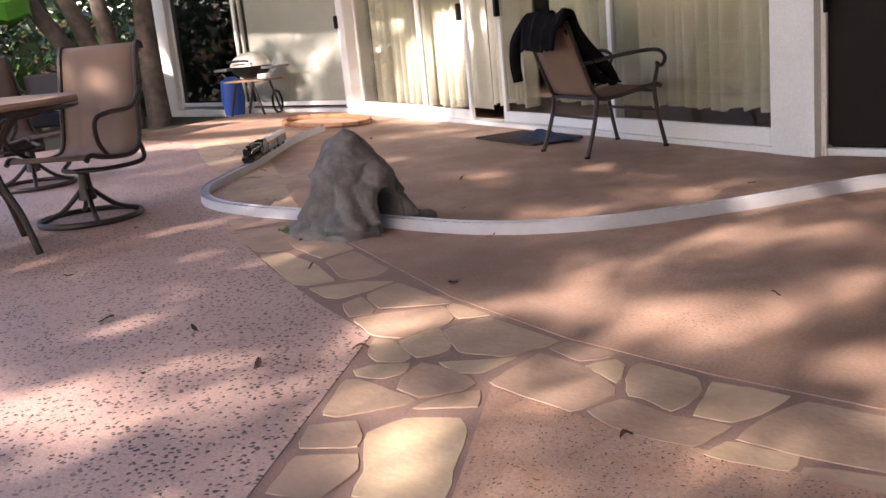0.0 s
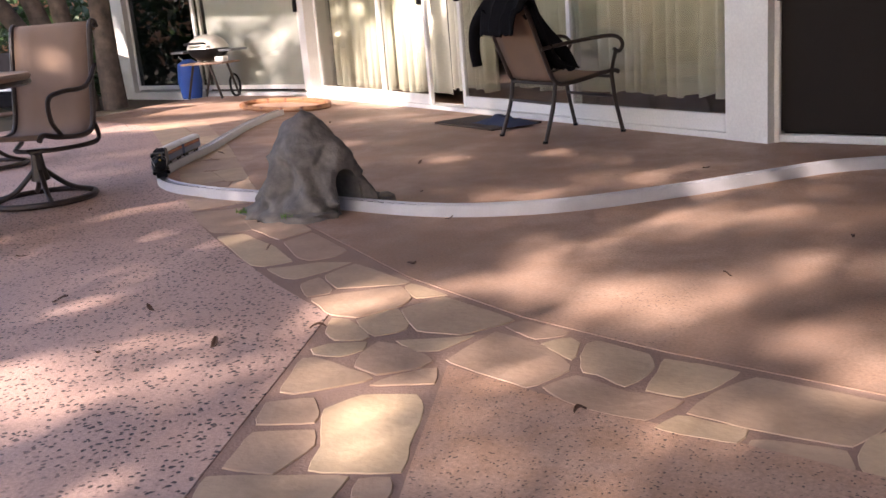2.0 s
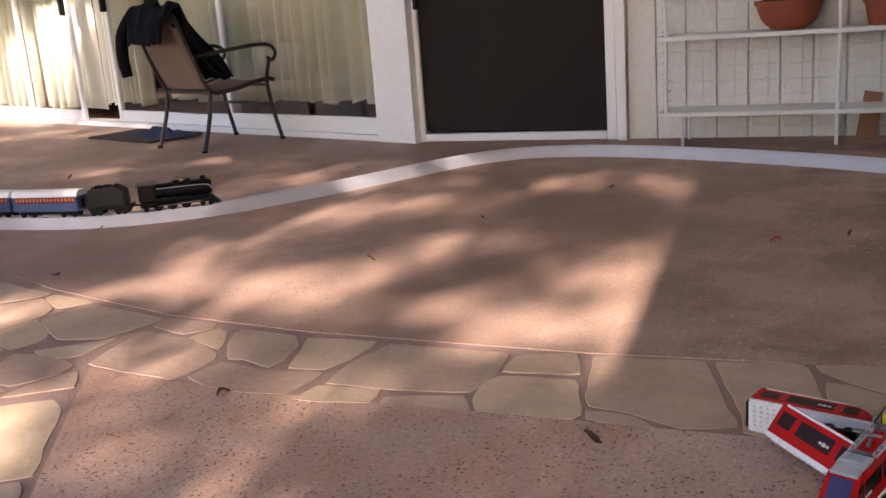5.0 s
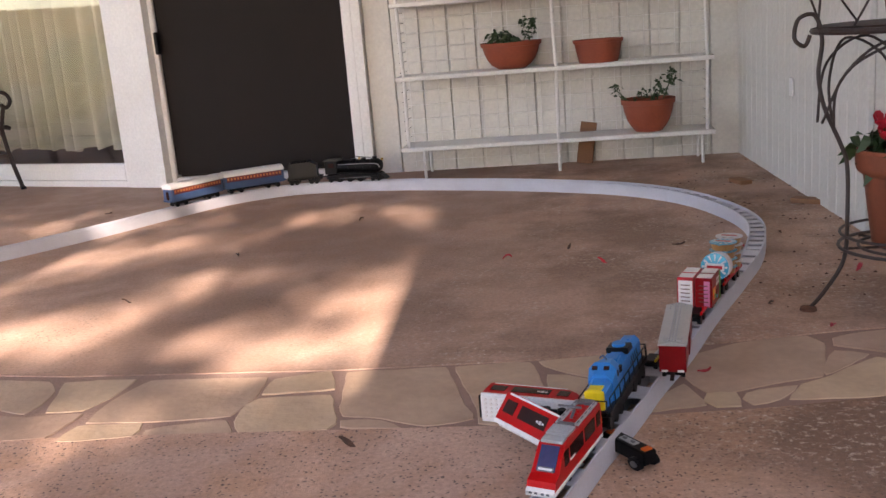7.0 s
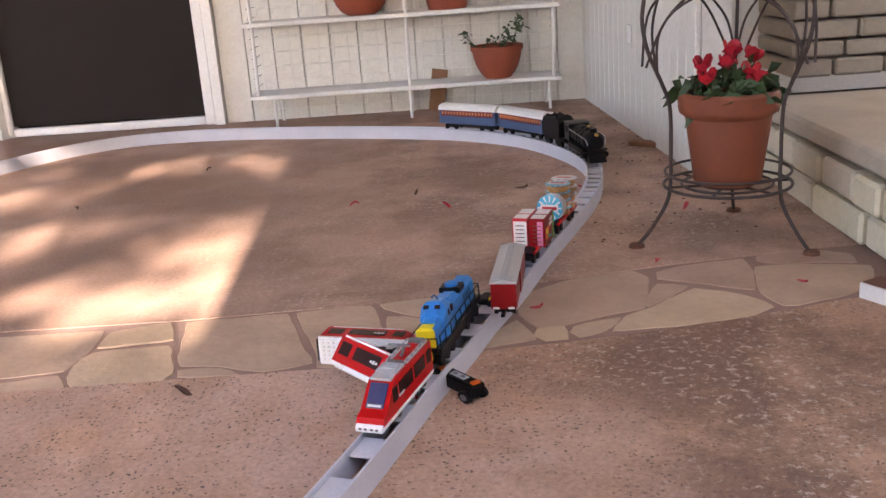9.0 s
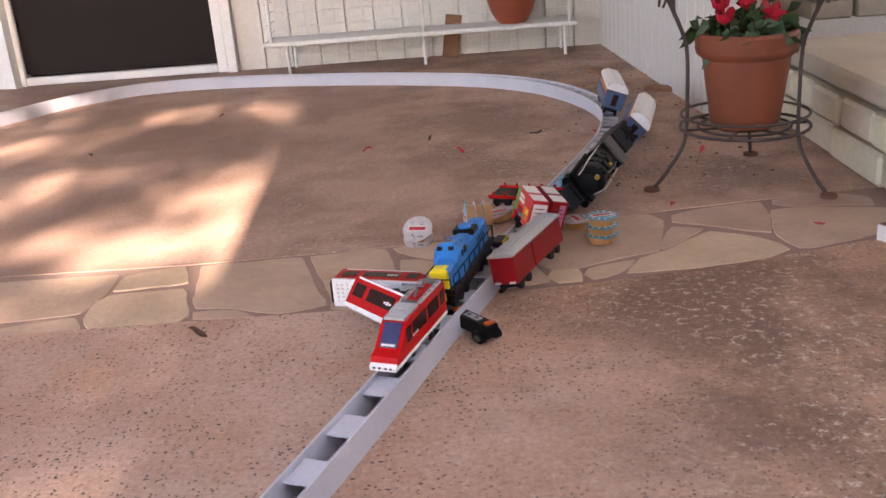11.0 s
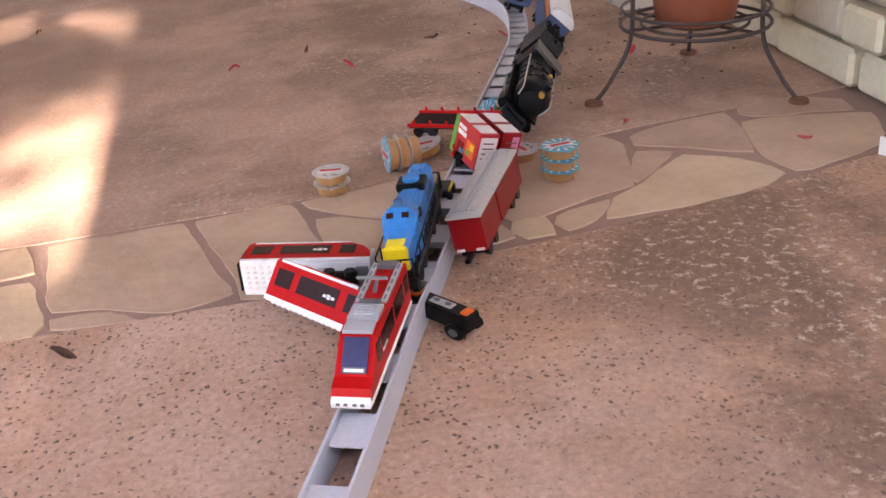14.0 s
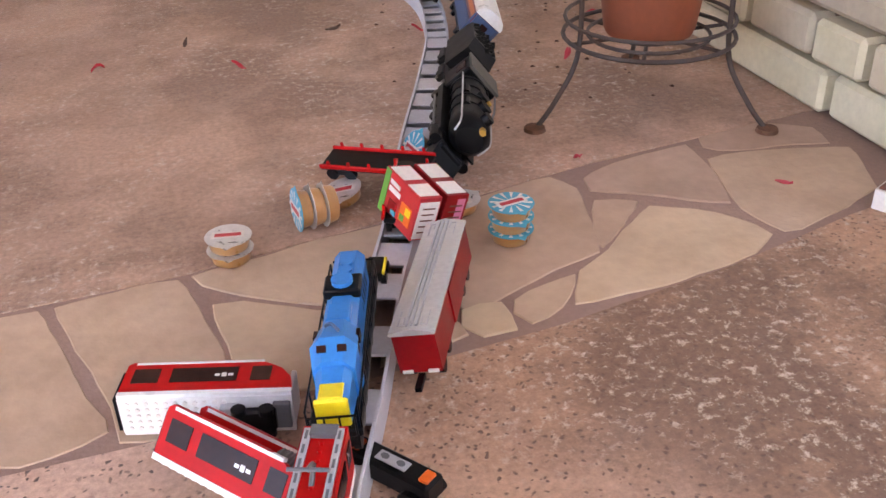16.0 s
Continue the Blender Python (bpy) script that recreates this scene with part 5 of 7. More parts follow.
cyclamen(Matrix.Translation((PS.x, PS.y, 0.155)) @ Matrix.Diagonal((0.90, 0.90, 1.10, 1)), 1.06, [(-0.085, -0.03, 0.275), (-0.075, -0.04, 0.245), (0.0, -0.03, 0.305), (-0.01, -0.02, 0.275), (0.075, 0.01, 0.285), (0.055, -0.03, 0.25), (0.06, -0.06, 0.225), (0.085, -0.04, 0.23)], "terracotta pot of red cyclamen on an iron stand")
cyclamen(Matrix.Translation((PS.x + 0.03, PS.y + 0.02, 0.714)), 0.95, [(0.03, 0.0, 0.26)], "terracotta pot on the upper tier of the stand")

# ---- raised porch at the side ----
step = thing("stone_step", "raised porch step of cream stone blocks with a slab top", "step", kind="structure")
bm = B()
box(bm, (4.3, 8.0, 0.15), (3.86, -0.95, 0.075))
part("step_core", bm, "mortar", step)
bm = B()
box(bm, (4.36, 8.05, 0.06), (3.84, -0.95, 0.225), bevel=0.012)
part("slab_top", bm, "slab", step, "worn tan slab")
rs = random.Random(3)
y = 3.05
while y > 0.6:
    w = rs.uniform(0.22, 0.42)
    b2 = B()
    box(b2, (0.06, w - 0.014, 0.088), (1.682 + rs.uniform(-0.006, 0.006), y - w / 2, 0.047), bevel=0.010)
    part("block", b2, "block", step)
    y -= w
y = 3.05
while y > 0.6:
    w = rs.uniform(0.12, 0.26)
    b2 = B()
    box(b2, (0.06, w - 0.016, 0.085), (1.680 + rs.uniform(-0.008, 0.004), y - w / 2, 0.143), bevel=0.010)
    part("block", b2, "block", step)
    y -= w
wall_box("porch_wall_north", "siding", I, 1.5, 6.0, 5.0, 5.2, -0.05, HIGH + 0.5, "white wall at the back of the raised porch", "wall")
hearth = thing("stone_pillar", "low pillar of brown and cream stone blocks", "stone pillar", Matrix.Translation((2.16, 3.62, 0.255)))
z = 0.0
for row in range(7):
    h = rs.uniform(0.055, 0.085)
    x = -0.26
    while x < 0.24:
        w = min(rs.uniform(0.12, 0.26), 0.26 - x)
        b2 = B()
        box(b2, (w - 0.012, 0.42, h - 0.01), (x + w / 2, 0, z + h / 2), bevel=0.008)
        part("block", b2, "slab" if row < 5 else "plank", hearth)
        x += w
    z += h
mop = thing("mop", "old grey mop with a red handle leaning on stones", "mop", Matrix.Translation((2.55, 3.45, 0.255)))
bm = B()
tube(bm, [(0.06, -0.05, 0), (-0.06, 0.12, 0.75)], 0.011)
part("handle", bm, "darkred", mop)
bm = B()
for k in range(70):
    a = rs.uniform(0, 6.28)
    tube(bm, smooth_line([(-0.05 + 0.02 * math.cos(a), 0.11, 0.72), (-0.05 + 0.07 * math.cos(a), 0.10 + 0.05 * math.sin(a), 0.60), (-0.04 + 0.09 * math.cos(a), 0.09 + 0.07 * math.sin(a), rs.uniform(0.28, 0.42))], 3), 0.006, 5)
part("strands", bm, "dgrey", mop)
cb = thing("snack_box", "small white and brown food box lying on the floor", "box", pose(1.553, 1.775, 0, 0, 0, -62))
bm = B()
box(bm, (0.088, 0.068, 0.036), (0, 0, 0.018), bevel=0.001)
part("carton", bm, "cardwhite", cb)
bm = B()
box(bm, (0.08, 0.060, 0.002), (0, 0, 0.0372))
part("print", bm, "brown", cb)


# ---- rolling stock ----
def wheelset(t, xs, r=0.011, gauge=0.038, mat="black"):
    for x in xs:
        for sy in (-1, 1):
            bm = B()
            cyl(bm, r, (x, sy * gauge / 2 - 0.004, r), (x, sy * gauge / 2 + 0.004, r), 14)
            part("wheel", bm, mat, t)


def profile_body(bm, pts, w, top=1.0):
    """A side outline (x, z) given a width; top narrows the upper part."""
    zs = [z for _, z in pts]
    lo, hi = min(zs), max(zs)
    L = [bm.verts.new((x, w / 2 * (1 - (1 - top) * (z - lo) / (hi - lo)), z)) for x, z in pts]
    R = [bm.verts.new((x, -w / 2 * (1 - (1 - top) * (z - lo) / (hi - lo)), z)) for x, z in pts]
    bm.faces.new(L)
    bm.faces.new(R[::-1])
    for k in range(len(pts)):
        j = (k + 1) % len(pts)
        bm.faces.new((L[k], R[k], R[j], L[j]))
    return bm


def simple(t, name, mat, size, at, bevel=0.0, label="", m=None):
    bm = B()
    box(bm, size, at, m, bevel)
    return part(name, bm, mat, t, label)


def steam_loco():
    t = thing("toy_steam_engine", "black toy steam engine with brass details", "toy train")
    simple(t, "chassis", "black", (0.27, 0.046, 0.022), (0, 0, 0.026), 0.003)
    bm = B()
    lathe(bm, [(0, -0.10), (0.029, -0.10), (0.031, 0.07), (0.033, 0.072), (0.033, 0.10), (0.022, 0.115), (0, 0.118)], 24, Matrix.Translation((0.015, 0, 0.072)) @ Matrix.Rotation(radians(90), 4, "Y"))
    part("boiler", bm, "black", t, smooth=True)
    simple(t, "cab", "black", (0.062, 0.066, 0.062), (-0.105, 0, 0.072), 0.003)
    bm = B()
    profile_body(bm, [(-0.142, 0.103), (-0.142, 0.107), (-0.07, 0.110), (-0.068, 0.104)], 0.067)
    part("cab_roof", bm, "olive", t, "dull olive-grey roof")
    for x, h, r in ((0.10, 0.016, 0.010), (0.045, 0.010, 0.012), (0.0, 0.009, 0.012)):
        bm = B()
        cyl(bm, r, (x, 0, 0.095), (x, 0, 0.10 + h), 14)
        part("funnel" if h > 0.012 else "dome", bm, "black", t, smooth=True)
    bm = B()
    cyl(bm, 0.0055, (0.13, 0, 0.100), (0.140, 0, 0.100), 12)
    part("headlamp", bm, "brass", t, "brass headlamp")
    for sy in (-1, 1):
        bm = B()
        tube(bm, smooth_line([(-0.07, sy * 0.033, 0.088), (0.08, sy * 0.034, 0.088), (0.12, sy * 0.03, 0.082), (0.13, sy * 0.026, 0.065)], 4), 0.0016, 5)
        part("handrail", bm, "foil", t)
        simple(t, "running_board", "black", (0.19, 0.014, 0.004), (0.02, sy * 0.031, 0.044))
        bm = B()
        cyl(bm, 0.010, (0.085, sy * 0.030, 0.028), (0.122, sy * 0.030, 0.028), 12)
        part("cylinder", bm, "black", t)
        bm = B()
        tube(bm, [(-0.07, sy * 0.032, 0.02), (0.09, sy * 0.032, 0.024)], 0.0025, 5)
        part("side_rod", bm, "dgrey", t)
        simple(t, "cab_window", "pane", (0.026, 0.002, 0.022), (-0.103, sy * 0.0335, 0.084))
    for k in range(5):
        bm = B()
        ringm = Matrix.Translation((-0.06 + 0.036 * k, 0, 0.072)) @ Matrix.Rotation(radians(90), 4, "Y")
        lathe(bm, [(0.0305, -0.002), (0.0328, -0.002), (0.0328, 0.002), (0.0305, 0.002)], 20, ringm)
        part("boiler_band", bm, "black", t)
    for x, y in ((0.06, 0.022), (-0.02, -0.024), (0.03, -0.023), (-0.05, 0.024)):
        bm = B()
        cyl(bm, 0.007, (x, y, 0.088), (x + 0.028, y, 0.088), 10)
        part("pump", bm, "black", t)
    bm = B()
    tube(bm, smooth_line([(0.0, 0.012, 0.118), (0.04, 0.016, 0.112), (0.08, 0.012, 0.108)], 4), 0.002, 5)
    part("pipe", bm, "dgrey", t)
    bm = B()
    cyl(bm, 0.004, (0.022, 0.006, 0.102), (0.024, 0.006, 0.113), 10)
    part("bell", bm, "brass", t)
    wheelset(t, (-0.07, -0.02, 0.03), 0.019)
    wheelset(t, (0.09, 0.12, -0.115), 0.010)
    bm = B()
    profile_body(bm, [(0.125, 0.038), (0.158, 0.008), (0.125, 0.008)], 0.05)
    part("cowcatcher", bm, "black", t)
    return t


def tender():
    t = thing("toy_tender", "black toy coal tender behind the engine", "toy train")
    simple(t, "chassis", "black", (0.17, 0.046, 0.016), (0, 0, 0.028), 0.002)
    bm = B()
    profile_body(bm, [(-0.075, 0.036), (-0.080, 0.085), (-0.07, 0.098), (0.03, 0.104), (0.06, 0.088), (0.062, 0.036)], 0.066, 0.88)
    part("tank", bm, "black", t)
    bm = B()
    for k in range(40):
        lathe(bm, [(0, -0.008), (0.009, 0), (0, 0.008)], 6, Matrix.Translation((rs.uniform(-0.055, 0.035), rs.uniform(-0.024, 0.024), 0.101)))
    part("coal", bm, "black", t)
    wheelset(t, (-0.065, -0.04, 0.03, 0.055), 0.012)
    for sy in (-1, 1):
        simple(t, "bogie", "black", (0.05, 0.006, 0.014), (-0.052, sy * 0.024, 0.016), 0.001)
        simple(t, "bogie", "black", (0.05, 0.006, 0.014), (0.042, sy * 0.024, 0.016), 0.001)
    simple(t, "coupling", "black", (0.06, 0.01, 0.006), (0.095, 0, 0.026))
    return t


def coach():
    t = thing("toy_coach", "blue and maroon toy railway coach with white roof", "toy train", group="passenger coaches of the toy train")
    L = 0.30
    simple(t, "lower_body", "navy", (L, 0.066, 0.034), (0, 0, 0.043), 0.002)
    simple(t, "window_band", "maroon", (L - 0.002, 0.065, 0.026), (0, 0, 0.073), 0.001)
    bm = B()
    prof = [(0.036, 0.086), (0.036, 0.094), (0.028, 0.105), (0.014, 0.111), (-0.014, 0.111), (-0.028, 0.105), (-0.036, 0.094), (-0.036, 0.086)]
    a = [bm.verts.new((-L / 2 - 0.004, y, z)) for y, z in prof]
    c = [bm.verts.new((L / 2 + 0.004, y, z)) for y, z in prof]
    bm.faces.new(a)
    bm.faces.new(c[::-1])
    for k in range(8):
        bm.faces.new((a[k], a[(k + 1) % 8], c[(k + 1) % 8], c[k]))
    part("roof", bm, "whitep", t, "snow-white roof")
    for sy in (-1, 1):
        for k in range(17):
            simple(t, "window", "glow", (0.0085, 0.0016, 0.012), (-0.132 + 0.0165 * k, sy * 0.0332, 0.074))
        for x in (-0.145, 0.145):
            simple(t, "end_post", "navy", (0.008, 0.003, 0.055), (x, sy * 0.0335, 0.058))
        simple(t, "underframe", "black", (0.20, 0.006, 0.012), (0, sy * 0.022, 0.021))
    for sx in (-1, 1):
        simple(t, "end_wall", "navy", (0.003, 0.060, 0.056), (sx * (L / 2 + 0.0015), 0, 0.056))
        simple(t, "end_door", "pane", (0.002, 0.018, 0.04), (sx * (L / 2 + 0.004), 0, 0.055))
        simple(t, "bogie", "black", (0.07, 0.044, 0.012), (sx * 0.095, 0, 0.018), 0.002)
        simple(t, "platform", "navy", (0.012, 0.05, 0.008), (sx * (L / 2 + 0.008), 0, 0.032))
    wheelset(t, (-0.12, -0.07, 0.07, 0.12), 0.011)
    return t


LOCO = nest(steam_loco(), headlamp="boiler", funnel="boiler", dome="boiler", bell="boiler", pipe="boiler", pump="boiler", boiler_band="boiler", handrail="boiler", cab_window="cab", cab_roof="cab")
TENDER = nest(tender(), coal="tank")
COACH_A = nest(coach(), end_door="end_wall", window="window_band")
COACH_B = copy_thing(COACH_A, Matrix())
LOCO.scale = (1.08, 1.2, 1.04)
TENDER.scale = (1.05, 1.15, 1.1)


def heading(dx, dy):
    return math.degrees(math.atan2(dy, dx))


def boxcar():
    t = thing("toy_boxcar", "dark red toy boxcar with a silver roof", "toy train")
    L = 0.265
    simple(t, "body", "darkred", (L, 0.054, 0.056), (0, 0, 0.048), 0.001)
    bm = B()
    profile = [(0.029, 0.0765), (0.029, 0.080), (0.0, 0.086), (-0.029, 0.080), (-0.029, 0.0765)]
    a = [bm.verts.new((-L / 2 - 0.002, y, z)) for y, z in profile]
    c = [bm.verts.new((L / 2 + 0.002, y, z)) for y, z in profile]
    bm.faces.new(a)
    bm.faces.new(c[::-1])
    for k in range(5):
        bm.faces.new((a[k], a[(k + 1) % 5], c[(k + 1) % 5], c[k]))
    part("roof", bm, "silver", t, "dull silver roof")
    for y in (-0.006, 0, 0.006):
        simple(t, "roof_walk", "grey", (L - 0.01, 0.003, 0.003), (0, y, 0.0865))
    for sx in (-1, 1):
        for sy in (-1, 1):
            for a, c, w, h in ((0.116, 0.018, 0.016, 0.0015), (0.116, 0.011, 0.016, 0.0015), (0.123, 0.0145, 0.002, 0.008), (0.098, 0.018, 0.010, 0.0015)):
                simple(t, "roof_rib", "grey", (w, h, 0.0012), (sx * a, sy * c, 0.0866 - 0.2 * c + 0.0008))
    for sx in (-1, 1):
        for y in (-0.016, 0.016):
            simple(t, "buffer_plate", "whitep", (0.003, 0.013, 0.004), (sx * (L / 2 + 0.001), y, 0.023))
        simple(t, "bogie", "black", (0.06, 0.042, 0.014), (sx * 0.085, 0, 0.013), 0.002)
        simple(t, "coupling", "black", (0.03, 0.008, 0.006), (sx * (L / 2 + 0.014), 0, 0.016))
        simple(t, "side_door", "darkred", (0.07, 0.003, 0.05), (0, sx * 0.028, 0.048))
    wheelset(t, (-0.105, -0.065, 0.065, 0.105), 0.011)
    return t


def flatcar(label):
    t = thing("toy_flatcar", label, "toy train", group="flat cars of the toy goods train")
    simple(t, "deck", "black", (0.20, 0.05, 0.008), (0, 0, 0.026), 0.001)
    for sy in (-1, 1):
        simple(t, "side_rail", "red", (0.20, 0.005, 0.008), (0, sy * 0.026, 0.031), 0.001)
        for k in range(5):
            simple(t, "stake", "red", (0.004, 0.004, 0.012), (-0.08 + 0.04 * k, sy * 0.0265, 0.037))
    for sx in (-1, 1):
        simple(t, "bogie", "black", (0.05, 0.04, 0.014), (sx * 0.065, 0, 0.014), 0.002)
    wheelset(t, (-0.083, -0.047, 0.047, 0.083), 0.011)
    return t


BOXCAR = nest(boxcar(), roof_rib="roof", roof_walk="roof")
FLAT_A = flatcar("black and red toy flat car carrying cereal boxes")
FLAT_B = flatcar("black and red toy flat car carrying peanut cups")


def cereal(label, face, pink):
    t = thing("cereal_box", label, "cereal box", group="two small cereal boxes")
    simple(t, "carton", "card" if not pink else "darkred", (0.098, 0.040, 0.072), (0, 0, 0.036), 0.0008)
    simple(t, "top_panel", "cardwhite", (0.034, 0.034, 0.0012), (0.026, 0, 0.0722))
    simple(t, "top_panel", "cardwhite", (0.040, 0.034, 0.0012), (-0.024, 0, 0.0722))
    simple(t, "end_panel", "cardwhite" if not pink else "cardpink", (0.0012, 0.034 if not pink else 0.014, 0.062), (0.0492, 0 if not pink else 0.008, 0.034))
    for k in range(5):
        simple(t, "print_line", "brown", (0.0008, 0.022, 0.0022), (0.0500, 0.0, 0.014 + 0.010 * k))
    simple(t, "front_band", "cardgreen", (0.014, 0.0012, 0.071), (-0.041, face * 0.0202, 0.036))
    for k, (x, z, w, h, mt) in enumerate(((-0.016, 0.058, 0.028, 0.007, "cardwhite"), (-0.014, 0.047, 0.032, 0.008, "cardwhite"), (0.024, 0.030, 0.030, 0.030, "orange"), (0.030, 0.036, 0.014, 0.012, "yellow"), (0.018, 0.022, 0.012, 0.010, "cardgreen"), (-0.012, 0.022, 0.022, 0.020, "darkred"), (-0.006, 0.016, 0.012, 0.008, "lidblue"))):
        simple(t, "print_shape", mt, (w, 0.0012 + 0.0003 * k, h), (x, face * 0.0203, z))
    return nest(t, top_panel="carton", end_panel="carton", print_line="carton", print_shape="carton", front_band="carton")


CEREAL_A, CEREAL_B = cereal("small red cereal box with fruit-coloured front", -1, False), cereal("small dark red and pink cereal box", 1, True)


def cup(blue):
    t = thing("peanut_cup", "small tan peanut butter cup with %s lid" % ("a turquoise" if blue else "a silver and white"), "snack cup", group="peanut butter cups from the train")
    bm = B()
    lathe(bm, [(0, 0), (0.027, 0), (0.029, 0.002), (0.0325, 0.022), (0.033, 0.024), (0, 0.024)], 24)
    part("tub", bm, "peanut", t, smooth=True)
    bm = B()
    lathe(bm, [(0, 0.0242), (0.036, 0.0242), (0.0365, 0.0255), (0, 0.0265)], 20)
    part("lid", bm, "lidblue" if blue else "foil", t)
    bm = B()
    prism(bm, [(0.036, -0.008), (0.044, 0), (0.036, 0.008)], 0.0243, 0.0255)
    part("tab", bm, "lidblue" if blue else "foil", t)
    if blue:
        for k in range(12):
            a = k * math.pi / 6
            bm = B()
            prism(bm, [(0.012 * math.cos(a), 0.012 * math.sin(a)), (0.033 * math.cos(a - 0.09), 0.033 * math.sin(a - 0.09)), (0.033 * math.cos(a + 0.09), 0.033 * math.sin(a + 0.09))], 0.0268, 0.0272)
            part("ray", bm, "cardwhite", t)
    bm = B()
    box(bm, (0.018, 0.050, 0.0008), (0, 0, 0.0275))
    part("label", bm, "cardwhite", t)
    bm = B()
    box(bm, (0.009, 0.040, 0.0008), (0.001, 0, 0.0283))
    part("wordmark", bm, "card", t, "red lettering as a plain bar")
    for o in t.children:
        for v in o.data.vertices:
            v.co.z *= 0.8
    return t


CUP_W = nest(cup(False), tab="lid", label="lid", wordmark="lid")
CUP_T = nest(cup(True), tab="lid", ray="lid", label="lid", wordmark="lid")
CUPS = [CUP_W] + [copy_thing(CUP_W, Matrix()) for _ in range(5)] + [CUP_T] + [copy_thing(CUP_T, Matrix()) for _ in range(4)]


def red_cab(m):
    t = thing("toy_red_railcar", "bright red brick-toy railcar with sloped blue windscreen", "toy train", m)
    L = 0.235
    bm = B()
    profile_body(bm, [(-L / 2, 0.02), (-L / 2, 0.082), (0.035, 0.084), (0.06, 0.080), (0.096, 0.040), (0.112, 0.034), (L / 2, 0.02)], 0.054, 0.90)
    part("body", bm, "red", t)
    simple(t, "skirt", "whitep", (L, 0.056, 0.008), (0, 0, 0.016), 0.001)
    bm = B()
    profile_body(bm, [(0.095, 0.012), (0.095, 0.022), (L / 2 - 0.002, 0.024), (L / 2 + 0.006, 0.018), (L / 2 + 0.004, 0.010)], 0.052)
    part("nose_bumper", bm, "whitep", t)
    for y in (-0.016, -0.006, 0.006, 0.016):
        simple(t, "nose_light", "dgrey", (0.003, 0.005, 0.003), (L / 2 + 0.006, y, 0.017))
    nose = Matrix.Translation((0.0785, 0, 0.0612)) @ Matrix.Rotation(radians(48), 4, "Y")
    simple(t, "windscreen", "bluepane", (0.046, 0.034, 0.004), (0, 0, 0), 0, "deep blue windscreen", nose)
    simple(t, "sign_panel", "dgrey", (0.008, 0.030, 0.005), (0.020, 0, 0.0005), 0, "", nose)
    simple(t, "sign_bar", "whitep", (0.004, 0.026, 0.0056), (0.020, 0, 0.0005), 0, "", nose)
    for sy in (-1, 1):
        for x, w in ((0.058, 0.02), (0.01, 0.062), (-0.055, 0.05), (-0.10, 0.02)):
            simple(t, "side_window", "pane", (w, 0.004, 0.028), (x, sy * 0.0245, 0.056))
        for k in range(3):
            simple(t, "side_mark", "whitep", (0.006, 0.0045, 0.004), (0.04 - 0.008 * k, sy * 0.0252, 0.045))
        simple(t, "roof_rail", "grey", (0.10, 0.008, 0.004), (-0.06, sy * 0.018, 0.085))
        for k in range(5):
            simple(t, "roof_slot", "dgrey", (0.012, 0.003, 0.0045), (-0.10 + 0.02 * k, sy * 0.018, 0.0852))
    simple(t, "roof_plate", "grey", (0.036, 0.042, 0.005), (0.018, 0, 0.086))
    simple(t, "roof_plate", "grey", (0.022, 0.040, 0.005), (0.050, 0, 0.0842))
    simple(t, "roof_grille", "dgrey", (0.010, 0.030, 0.007), (-0.006, 0, 0.086))
    for k in range(4):
        simple(t, "grille_bar", "grey", (0.002, 0.028, 0.004), (0.008 + 0.006 * k, 0, 0.0895))
    bm = B()
    tube(bm, smooth_line([(-0.03, 0, 0.086), (-0.048, 0, 0.098), (-0.028, 0, 0.112)], 4), 0.003, 6)
    tube(bm, [(-0.028, -0.022, 0.112), (-0.028, 0.022, 0.112)], 0.0025, 6)
    part("pantograph", bm, "dgrey", t)
    for k in range(6):
        bm = B()
        cyl(bm, 0.0026, (-0.09 + 0.012 * k, 0, 0.083), (-0.09 + 0.012 * k, 0, 0.087), 8)
        part("stud", bm, "red", t)
    simple(t, "rear_plate", "dgrey", (0.016, 0.03, 0.006), (-0.107, 0, 0.085))
    simple(t, "bogie", "black", (0.06, 0.04, 0.012), (0.06, 0, 0.010), 0.002)
    simple(t, "bogie", "black", (0.06, 0.04, 0.012), (-0.06, 0, 0.010), 0.002)
    wheelset(t, (-0.08, -0.04, 0.04, 0.08), 0.009)
    return t


RED = red_cab(pose(0.4965, 1.305, 0.05, 0, 0, heading(-0.335, -0.94)))
nest(RED, side_window="body", side_mark="body", nose_light="nose_bumper", sign_bar="sign_panel", grille_bar="roof_grille")
RED.scale = (1.0, 0.92, 0.9)


